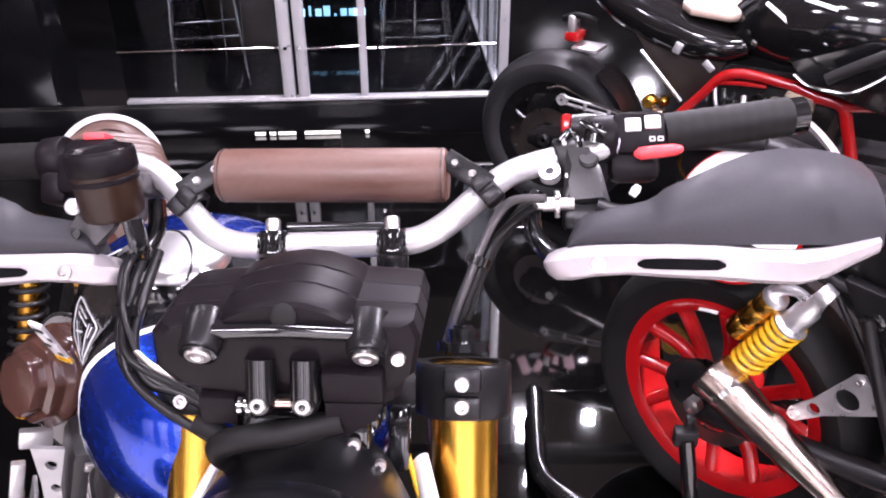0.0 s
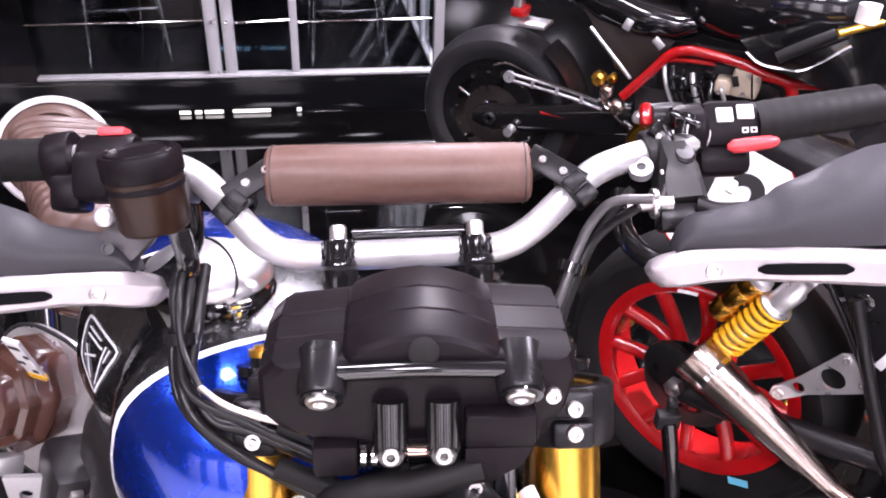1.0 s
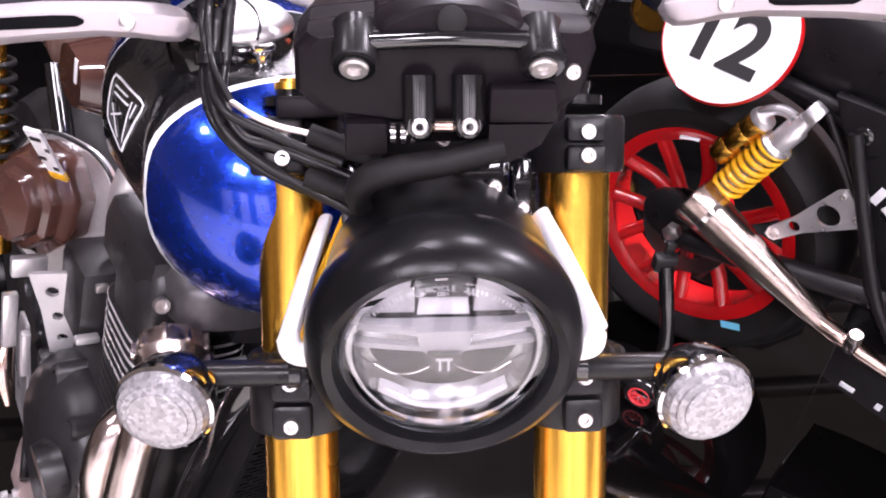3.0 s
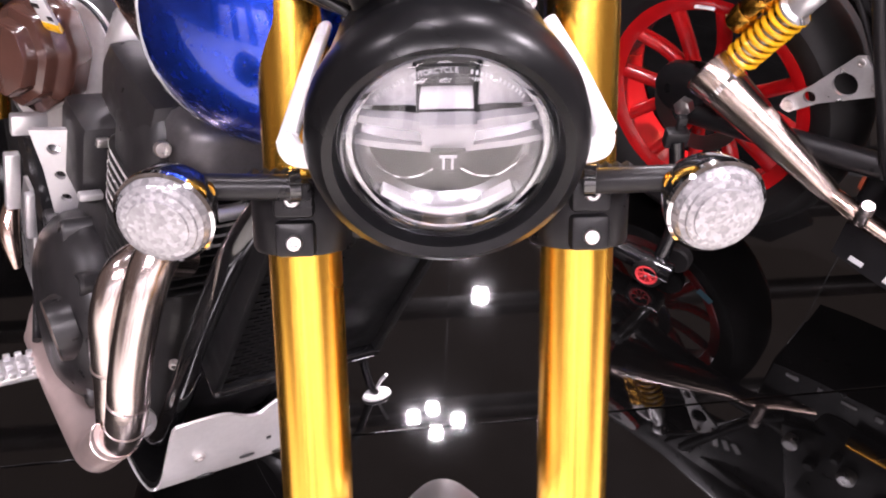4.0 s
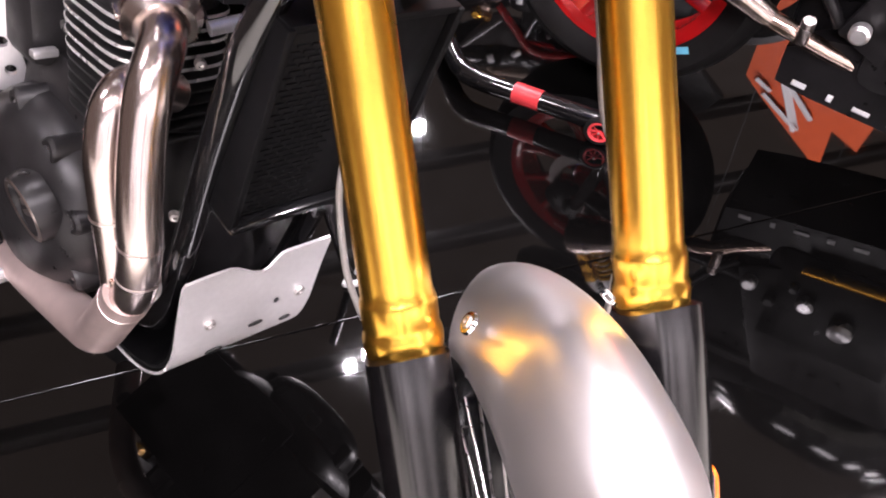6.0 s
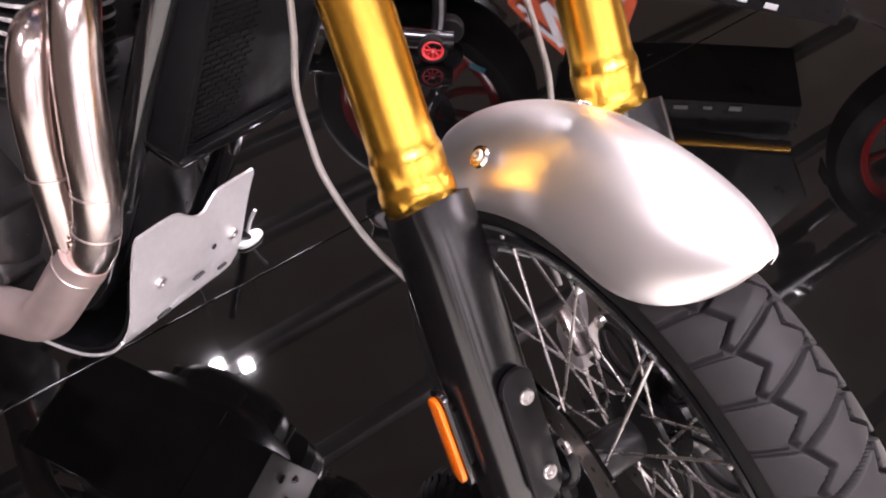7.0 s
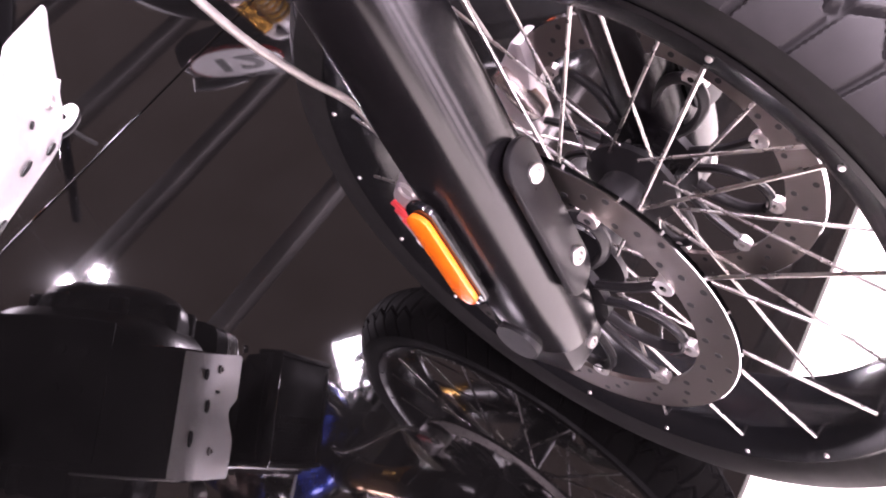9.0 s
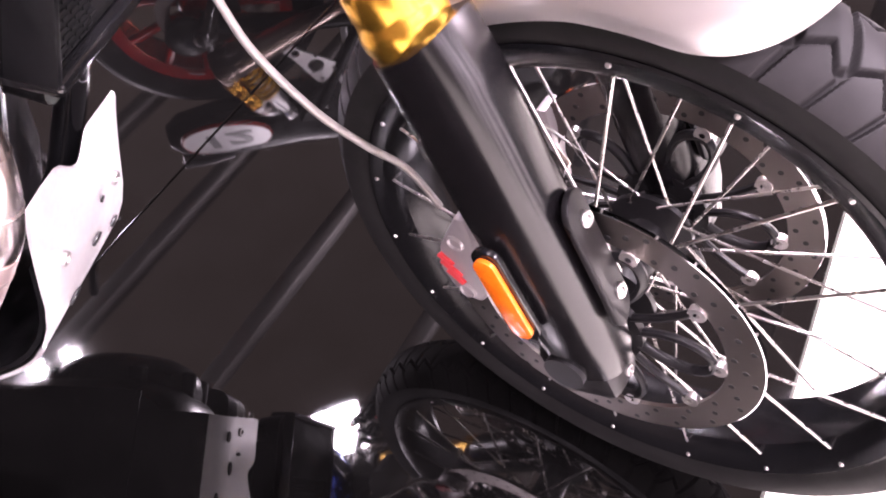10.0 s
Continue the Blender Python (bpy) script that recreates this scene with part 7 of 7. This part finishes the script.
for i in range(7):
    part("lettering_bar", box((0.030, 0.012, 0.036, 0.018, 0.034, 0.022, 0.030)[i], 0.002, (0.012, 0.016, 0.010, 0.015, 0.012, 0.010, 0.014)[i], 0.0005), GREY_PRINT, racer, m=Matrix.Translation((0.43 + 0.066 * i, -0.1318, -0.143 - 0.0083 * i)) @ Matrix.Rotation(radians(7), 4, "Y"))
part("fork_tube", sweep([(0.60, -0.16, -0.085), (0.98, -0.16, -0.120)], 0.015, 16, smooth=False), GOLD_DARK, racer, "dark gold tube")
for x, z, r in ((0.50, 0.02, 0.02), (0.56, 0.05, 0.016), (0.64, 0.02, 0.022), (0.74, 0.06, 0.03), (0.60, -0.02, 0.012)):
    part("engine_boss", lathe([(0, 0), (r, 0), (r, 0.02), (r * 0.7, 0.026), (0, 0.026)], 18), ALU if r > 0.019 else CAST, racer, m=Matrix.Translation((x, -0.155, z)) @ YTURN)
# added filler box, blocks the banner's orange reflection behind the frame
part("gap_filler", box(0.20, 0.20, 0.44, 0.02, (0.465, 0.03, 0.12)), BLACK_SATIN, racer, "black filler box that closes a gap in the racer")
# number board
board = part("number_board", lathe([(0, 0), (0.131, 0), (0.134, 0.004), (0.131, 0.010), (0, 0.010)], 56), WHITE, racer, "round white number board with a red rim", Matrix.Translation((-0.020, -0.085, 0.452)) @ YTURN @ Matrix.Rotation(radians(-26), 4, "X") @ Matrix.Scale(0.98, 4))
BM = Matrix.Translation((-0.020, -0.085, 0.452)) @ YTURN @ Matrix.Rotation(radians(-26), 4, "X") @ Matrix.Scale(0.98, 4)
part("board_rim", lathe([(0.1295, 0.008), (0.133, 0.011), (0.1365, 0.006), (0.1365, -0.002), (0.131, -0.002)], 56), RED, board, m=BM)
part("numeral", text_bm("12", 0.165, 0.0006, 0.0045), INK, board, "black number on the board", BM @ Matrix.Translation((0.0, -0.01, 0.0112)) @ Matrix.Rotation(radians(-4), 4, "Z"))
part("tail_stub", sweep([(-0.02, -0.03, 0.58), (-0.10, -0.05, 0.57), (-0.17, -0.06, 0.555)], lambda t: 0.016 + 0.006 * t, 14), BLACK_SATIN, racer)

# front half of the racer
part("fuel_tank", loft([[(x, w * cy, z + h * cz) for cy, cz in superellipse(32, 2.4)] for x, w, z, h in ((0.42, 0.06, 0.50, 0.05), (0.50, 0.12, 0.51, 0.10), (0.68, 0.165, 0.53, 0.13), (0.90, 0.17, 0.55, 0.14), (1.04, 0.12, 0.56, 0.11), (1.08, 0.06, 0.56, 0.07))]), BLACK_GLOSS, racer, "gloss black fuel tank")
FWM = Matrix.Translation((1.42, 0, -0.085)) @ YTURN
fwheel = part("front_wheel", lathe([(0.205, -0.04), (0.222, -0.048), (0.226, -0.046), (0.214, 0.0), (0.226, 0.046), (0.222, 0.048), (0.205, 0.04), (0.198, 0.0), (0.205, -0.04)], 72), RED, racer, "red cast front wheel", FWM)
part("tyre", lathe([(0.222, -0.045), (0.25, -0.058), (0.285, -0.050), (0.302, -0.02), (0.305, 0), (0.302, 0.02), (0.285, 0.050), (0.25, 0.058), (0.222, 0.045)], 72), RUBBER, fwheel, m=FWM)
for i in range(5):
    a = radians(72 * i + 8)
    part("spoke", sweep([(0.03 * math.cos(a), 0.03 * math.sin(a), 0), (0.12 * math.cos(a + 0.1), 0.12 * math.sin(a + 0.1), 0), (0.205 * math.cos(a), 0.205 * math.sin(a), 0)], 0.012, 8), RED, fwheel, m=FWM)
for sd in (-1, 1):
    part("fork_leg", sweep([(1.42, 0.09 * sd, -0.085), (1.12, 0.09 * sd, 0.55)], 0.026, 16, smooth=False), BLACK_GLOSS, racer, "gloss black fork leg")
    part("brake_disc", lathe([(0.09, 0), (0.15, 0), (0.15, 0.004), (0.09, 0.004), (0.09, 0)], 48), DISC, fwheel, m=Matrix.Translation((1.42, 0.065 * sd, -0.085)) @ YTURN)
    part("clip_on", sweep([(1.12, 0.10 * sd, 0.56), (1.02, 0.30 * sd, 0.53)], 0.012, 12), BLACK_GLOSS, racer)
    part("grip", sweep([(1.05, 0.24 * sd, 0.539), (1.00, 0.35 * sd, 0.522)], 0.017, 14), RUBBER, racer)
part("mudguard", loft([[(1.42 + R * math.cos(radians(a)), w, -0.085 + R * math.sin(radians(a))) for R, w in ((0.318, -0.06), (0.330, 0.0), (0.318, 0.06), (0.314, 0.06), (0.326, 0.0), (0.314, -0.06))] for a in range(50, 160, 10)]), BLACK_SATIN, racer)
for sd in (-1, 1):
    part("front_cover", slab([(0.46, 0.0), (0.60, 0.36), (0.95, 0.36), (1.08, 0.05), (1.0, -0.08), (0.6, -0.07)], 0.02, 0.004), CAST, racer, m=Matrix.Translation((0, 0.15 * sd, 0)))
part("head_lamp", lathe([(0, -0.08), (0.06, -0.06), (0.085, 0.0), (0.085, 0.02), (0, 0.03)], 36), BLACK_GLOSS, racer, m=aim((1.22, 0, 0.47), (1, 0, -0.1)))

# paddock stand
stand = thing("paddock_stand", "black tubular paddock stand with small red wheels", "stand", pose(0, 0, 0))
part("cross_tube", sweep([(0.545, 1.115, 0.050), (0.482, 1.165, 0.050), (0.371, 1.267, 0.050), (0.275, 1.355, 0.050), (0.246, 1.41, 0.050), (0.240, 1.50, 0.050), (0.24, 1.70, 0.052)], 0.024, 18), BLACK_GLOSS, stand)
part("label", sweep([(0.395, 1.245, 0.0505), (0.345, 1.291, 0.0505)], 0.0248, 18, smooth=False), RED_PLASTIC, stand, "red label on the tube")
part("arm", sweep([(0.524, 1.152, 0.050), (0.548, 1.185, 0.13), (0.540, 1.220, 0.23), (0.528, 1.250, 0.315)], 0.017, 14), BLACK_GLOSS, stand)
part("arm_head", join(box(0.05, 0.03, 0.04, 0.006, (0.526, 1.255, 0.320)), box(0.02, 0.02, 0.05, 0.004, (0.532, 1.262, 0.345))), CAST, stand)
wm = aim((0.500, 1.136, 0.036), (-0.55, -0.83, 0))
wh = part("wheel", lathe([(0.020, -0.012), (0.031, -0.014), (0.036, -0.010), (0.036, 0.010), (0.031, 0.014), (0.020, 0.012)], 36), RUBBER, stand, "small wheel with a red spoked hub", wm)
part("hub", join(lathe([(0.020, 0.013), (0.025, 0.015), (0.027, 0.012), (0.025, -0.01), (0.020, -0.01), (0.020, 0.013)], 30), *[moved(box(0.018, 0.004, 0.008, 0.001, (0.012, 0, 0.008)), Matrix.Rotation(2 * math.pi * i / 8, 4, "Z")) for i in range(8)], lathe([(0, 0.016), (0.006, 0.015), (0.006, 0.0), (0, 0)], 14)), RED_PLASTIC, wh, m=wm)
part("axle_cap", lathe([(0, 0.019), (0.0025, 0.018), (0.0035, 0.014), (0, 0.014)], 12), BOLT, wh, m=wm)
wm2 = aim((0.575, 1.18, 0.036), (-0.55, -0.83, 0))
part("wheel", lathe([(0.0, -0.012), (0.031, -0.014), (0.036, -0.010), (0.036, 0.010), (0.031, 0.014), (0.0, 0.012)], 36), RUBBER, stand, "small black wheel", wm2)

# ---- the black sports machine at the back ----
FAR = pose(0.358, 2.956, 0.322, 0, 0, -28)            # x ahead, y away from the camera, z up, from the rear axle
sport = thing("motorcycle", "black sports motorcycle with a red frame behind the gold-forked one", "motorcycle", FAR)
rws = part("rear_wheel", lathe([(0.17, -0.07), (0.215, -0.078), (0.218, 0.078), (0.17, 0.07), (0.165, 0), (0.17, -0.07)], 60), BLACK_GLOSS, sport, "black rear wheel", YTURN)
part("tyre", lathe([(0.21, -0.075), (0.235, -0.092), (0.262, -0.096), (0.283, -0.088), (0.302, -0.055), (0.312, -0.025), (0.315, 0), (0.312, 0.025), (0.302, 0.055), (0.283, 0.088), (0.262, 0.096), (0.235, 0.092), (0.21, 0.075)], 84), SLICK, rws, m=YTURN)
part("brake_disc", lathe([(0.06, 0), (0.115, 0), (0.115, 0.004), (0.06, 0.004), (0.06, 0)], 40), DISC, rws, m=Matrix.Translation((0, -0.085, 0)) @ YTURN)
for i in range(5):
    a = radians(72 * i + 10)
    part("spoke", sweep([(0.04 * math.cos(a), -0.03, 0.04 * math.sin(a)), (0.12 * math.cos(a + 0.08), -0.045, 0.12 * math.sin(a + 0.08)), (0.19 * math.cos(a), -0.05, 0.19 * math.sin(a))], 0.014, 10, flat=0.6), BLACK_GLOSS, rws)
for i in range(14):
    a = radians(i * 25.7)
    part("rim_glint", lathe([(0, 0), (0.005, 0), (0.004, 0.005), (0, 0.006)], 8), CHROME, rws, m=Matrix.Translation((0.160 * math.cos(a), -0.066, 0.160 * math.sin(a))) @ YTURN)
part("swingarm", loft([[(x, -0.115 + 0.028 * cy, z + h * cz) for cy, cz in superellipse(24, 3)] for x, z, h in ((-0.06, 0.005, 0.025), (-0.02, 0.008, 0.045), (0.08, 0.020, 0.050), (0.24, 0.050, 0.052), (0.42, 0.085, 0.065), (0.52, 0.10, 0.06))]), BLACK_GLOSS, sport, "black swingarm")
part("axle_nut", lathe([(0.008, 0), (0.024, 0), (0.026, 0.006), (0.020, 0.016), (0.012, 0.016), (0.008, 0.006)], 20), BLACK_SATIN, sport, m=Matrix.Translation((0.012, -0.145, 0.012)) @ YTURN)
for dz in (0.012, -0.010):
    part("torque_rod", sweep([(0.087, -0.16, 0.187 + dz), (0.288, -0.16, 0.168 + dz), (0.423, -0.16, 0.145 + dz)], 0.0055, 10), ALU_BRIGHT, sport, "bright twin torque rod")
part("rod_eye", lathe([(0.006, -0.008), (0.020, -0.008), (0.020, 0.008), (0.006, 0.008), (0.006, -0.008)], 22), ALU_BRIGHT, sport, m=Matrix.Translation((0.080, -0.16, 0.188)) @ YTURN)
for x, z in ((0.17, 0.178), (0.26, 0.170), (0.35, 0.157)):
    part("rod_link", box(0.012, 0.010, 0.030, 0.002), ALU, sport, m=Matrix.Translation((x, -0.162, z)))
part("cable", sweep([(0.02, -0.16, 0.22), (0.08, -0.165, 0.235), (0.20, -0.165, 0.20), (0.40, -0.165, 0.165), (0.50, -0.16, 0.10)], 0.004, 8), CHROME, sport)
part("red_guard", sweep([(0.20, -0.135, 0.075), (0.32, -0.135, 0.072)], 0.010, 10, flat=0.5), RED, sport)
part("hugger", loft([[(R * math.cos(radians(a)), w, R * math.sin(radians(a))) for R, w in ((0.322, -0.085), (0.340, 0.0), (0.322, 0.085), (0.318, 0.085), (0.335, 0.0), (0.318, -0.085))] for a in range(10, 66, 8)]), BLACK_SATIN, sport, "black tyre hugger")
part("frame", join(sweep([(0.485, -0.15, 0.190), (0.562, -0.15, 0.288), (0.614, -0.15, 0.356), (0.664, -0.15, 0.378), (0.726, -0.15, 0.380), (0.84, -0.15, 0.368)], 0.0165, 14), sweep([(0.60, -0.14, 0.335), (0.66, -0.14, 0.345), (0.76, -0.14, 0.350)], 0.009, 10), sweep([(0.84, -0.15, 0.368), (0.908, -0.15, 0.345), (0.984, -0.15, 0.330), (1.014, -0.15, 0.265), (1.05, -0.15, 0.16)], 0.019, 14), sweep([(0.984, -0.15, 0.330), (1.12, -0.15, 0.36), (1.22, -0.10, 0.42)], 0.019, 14)), RED, sport, "red tubular frame")
part("strut", sweep([(0.345, -0.15, 0.405), (0.501, -0.15, 0.257)], 0.0065, 10, smooth=False), ALU_BRIGHT, sport)
part("under_panel", slab([(0.30, 0.46), (0.62, 0.40), (0.60, 0.36), (0.50, 0.235), (0.44, 0.27)], 0.02, 0.004), DARK_LEATHER, sport, "dark panel between tail and frame", Matrix.Translation((0, -0.115, 0)))
part("tail", loft([[(x, w * cy, z + h * cz) for cy, cz in superellipse(36, 2.4)] for x, w, z, h in ((0.06, 0.02, 0.585, 0.012), (0.12, 0.07, 0.565, 0.045), (0.22, 0.11, 0.525, 0.075), (0.36, 0.135, 0.475, 0.085), (0.50, 0.15, 0.445, 0.075), (0.62, 0.15, 0.440, 0.06), (0.68, 0.12, 0.45, 0.05))]), BLACK_GLOSS, sport, "gloss black tail and seat unit")
part("seat_pad", loft([[(x, w * cy, z + 0.022 * cz) for cy, cz in superellipse(24, 3)] for x, w, z in ((0.44, 0.07, 0.548), (0.48, 0.11, 0.540), (0.60, 0.11, 0.535), (0.66, 0.08, 0.545))]), TAN, sport, "pale tan seat pad")
part("fuel_tank", loft([[(x, w * cy, z + h * cz) for cy, cz in superellipse(40, 2.3)] for x, w, z, h in ((0.60, 0.06, 0.50, 0.06), (0.66, 0.13, 0.515, 0.11), (0.78, 0.19, 0.535, 0.14), (0.92, 0.205, 0.545, 0.15), (1.06, 0.20, 0.545, 0.145), (1.18, 0.15, 0.54, 0.12), (1.26, 0.08, 0.53, 0.08))]), BLACK_GLOSS, sport, "gloss black fuel tank")
for sd in (-1, 1):
    part("side_fairing", loft([[(x, sd * (0.16 + w), z) for x, z, w in ((0.80 + 0.02 * k, 0.47 - 0.02 * k, 0.03 * k), (0.88, 0.42 - 0.02 * k, 0.05 * k), (1.02, 0.385 - 0.02 * k, 0.06 * k), (1.30, 0.30, 0.05 * k), (1.42, 0.42, 0.03 * k), (1.30, 0.56, 0.04 * k), (1.02, 0.54, 0.05 * k))] for k in (0.0, 0.6, 1.0)]), BLACK_GLOSS, sport, "gloss black side fairing")
# highlights on the gloss tank, built as pale bars
for x, z, w, r in ((0.90, 0.62, 0.16, 12), (0.76, 0.585, 0.10, 34), (1.0, 0.55, 0.05, -10)):
    part("tank_highlight", box(w, 0.003, 0.012, 0.001), GREY_PRINT, sport, m=Matrix.Translation((x, -0.185, z)) @ Matrix.Rotation(radians(r), 4, "Y") @ Matrix.Rotation(radians(-30), 4, "X"))
part("engine", join(box(0.46, 0.26, 0.36, 0.05, (0.74, 0, 0.06)), box(0.26, 0.24, 0.2, 0.04, (1.1, 0, 0.06)), box(0.30, 0.20, 0.14, 0.03, (0.72, 0, 0.27))), CAST, sport, "dark engine")
part("engine_case", moved(lathe([(0, 0), (0.07, 0), (0.085, -0.02), (0.09, -0.06)], 30), Matrix.Translation((0.60, -0.15, 0.04)) @ YTURN), GOLD_DARK, sport)
cream = part("starter_cover", join(box(0.085, 0.09, 0.090, 0.014, (0.862, -0.125, 0.308)), box(0.060, 0.07, 0.05, 0.012, (0.800, -0.125, 0.285))), CREAM_ALLOY, sport, "cream cast engine cover")
part("slot", box(0.020, 0.006, 0.035, 0.003), INK, cream, m=Matrix.Translation((0.832, -0.172, 0.315)) @ Matrix.Rotation(radians(-20), 4, "Y"))
part("seam", box(0.005, 0.005, 0.080, 0.001), BLACK_SATIN, cream, m=Matrix.Translation((0.884, -0.172, 0.308)) @ Matrix.Rotation(radians(-12), 4, "Y"))
for x, z in ((0.868, 0.340), (0.897, 0.335), (0.862, 0.278), (0.790, 0.272)):
    part("bolt", lathe([(0, 0), (0.008, 0), (0.008, 0.006), (0.004, 0.006), (0.004, 0.002), (0, 0.002)], 14), BOLT, cream, m=Matrix.Translation((x, -0.170, z)) @ Matrix.Rotation(radians(90), 4, "X"))
for i in range(7):
    part("hose", sweep([(0.60 + 0.032 * i, -0.14, 0.33 - 0.008 * i), (0.62 + 0.03 * i, -0.165, 0.27 - 0.02 * (i % 3)), (0.66 + 0.03 * i, -0.155, 0.18)], 0.007 + 0.003 * (i % 2), 10), BLACK_GLOSS if i % 3 else ALU, sport)
for x, z, r in ((0.660, 0.275, 0.030), (0.715, 0.262, 0.026), (0.745, 0.315, 0.020)):
    part("inlet", lathe([(r * 0.6, 0), (r, 0), (r, 0.03), (r * 0.8, 0.034), (r * 0.6, 0.01)], 20), BLACK_GLOSS, sport, m=Matrix.Translation((x, -0.145, z)) @ Matrix.Rotation(radians(90), 4, "X"))
for x, z, r, mt in ((0.397, 0.238, 0.024, GOLD), (0.444, 0.247, 0.018, GOLD_DARK), (0.43, 0.20, 0.022, HEAT_STEEL), (0.47, 0.15, 0.026, HEAT_STEEL), (0.42, 0.16, 0.016, CHROME), (0.55, 0.13, 0.02, ALU), (0.70, 0.12, 0.03, CAST)):
    part("fitting", lathe([(0, 0), (r, 0), (r, 0.03), (r * 0.6, 0.04), (0, 0.04)], 18), mt, sport, m=Matrix.Translation((x, -0.135, z)) @ YTURN)
for x, z, w, h, r, mt in ((0.576, 0.392, 0.040, 0.022, 40, ALU), (0.47, 0.435, 0.026, 0.036, 20, ALU_BRIGHT), (0.52, 0.10, 0.04, 0.02, 30, CHROME), (0.57, 0.14, 0.03, 0.05, 0, ALU)):
    part("bracket", box(w, 0.012, h, 0.003), mt, sport, m=Matrix.Translation((x, -0.165, z)) @ Matrix.Rotation(radians(r), 4, "Y"))
part("tail_light", box(0.06, 0.08, 0.036, 0.012, (0.055, -0.02, 0.385)), RED, sport, "red tail lamp")
part("plate_bracket", join(box(0.10, 0.10, 0.014, 0.004, (0.115, -0.03, 0.352)), box(0.03, 0.05, 0.06, 0.006, (0.05, -0.03, 0.43))), ALU, sport, "alloy plate bracket over the tyre")
part("lamp_stub", sweep([(0.01, -0.03, 0.44), (0.07, -0.04, 0.46), (0.15, -0.05, 0.45)], 0.012, 12), BLACK_SATIN, sport)
part("grip", sweep([(0.940, -0.305, 0.448), (0.99, -0.30, 0.482), (1.075, -0.29, 0.535)], 0.0175, 16), RUBBER, sport, "black clip-on grip")
part("clip_on", sweep([(1.075, -0.29, 0.535), (1.18, -0.20, 0.56)], 0.012, 12), GOLD, sport)
part("lever", sweep([(0.855, -0.33, 0.458), (0.897, -0.33, 0.432), (0.953, -0.325, 0.425), (1.02, -0.31, 0.430), (1.12, -0.26, 0.50)], 0.0055, 8), CHROME, sport)
for sd in (-1, 1):
    part("fork_leg", sweep([(1.20, 0.11 * sd, 0.60), (1.44, 0.11 * sd, -0.02)], 0.027, 16, smooth=False), GOLD, sport, "gold fork leg")
FSM = Matrix.Translation((1.44, 0, -0.02)) @ YTURN
fws = part("front_wheel", lathe([(0.20, -0.045), (0.218, -0.05), (0.222, 0.05), (0.20, 0.045), (0.195, 0), (0.20, -0.045)], 60), BLACK_GLOSS, sport, "black front wheel", FSM)
part("tyre", lathe([(0.215, -0.048), (0.24, -0.062), (0.275, -0.052), (0.296, -0.02), (0.299, 0), (0.296, 0.02), (0.275, 0.052), (0.24, 0.062), (0.215, 0.048)], 72), SLICK, fws, m=FSM)
for i in range(5):
    a = radians(72 * i)
    part("spoke", sweep([(0.0, 0.0, 0.0), (0.2 * math.cos(a), 0.2 * math.sin(a), 0.0)], 0.014, 8, smooth=False), BLACK_GLOSS, fws, m=FSM)
part("reservoir", lathe([(0, 0), (0.03, 0), (0.03, 0.05), (0, 0.05)], 20), WHITE, sport, m=Matrix.Translation((1.14, -0.22, 0.56)))
part("paddock_bobbin", lathe([(0, 0), (0.018, 0), (0.012, 0.02), (0.018, 0.04), (0, 0.04)], 16), ALU, sport, m=Matrix.Translation((0.10, -0.15, -0.01)) @ YTURN)

# ---- tan ribbed seat of a machine further back ----
RS = aim((-0.682, 1.450, 0.820), (0.35, -0.85, 0.40))
roll = thing("ribbed_seat", "brown ribbed round cushion with thick white piping", "seat", RS)
part("shell", lathe([(0, 0.02), (0.03, 0.02), (0.045, 0.026), (0.06, 0.016), (0.075, 0.022), (0.088, 0.010), (0.098, 0.0), (0.10, -0.03), (0.095, -0.05), (0.0, -0.06)], 48), SEAT_BROWN, roll)
part("piping", lathe([(0.095, -0.010), (0.103, -0.005), (0.107, 0.003), (0.103, 0.010), (0.095, 0.008), (0.094, 0.0), (0.095, -0.010)], 56), PIPING, roll)
for r in (0.028, 0.052, 0.075):
    part("rib", lathe([(r - 0.008, 0.012), (r, 0.026), (r + 0.008, 0.012)], 44), SEAT_BROWN, roll)
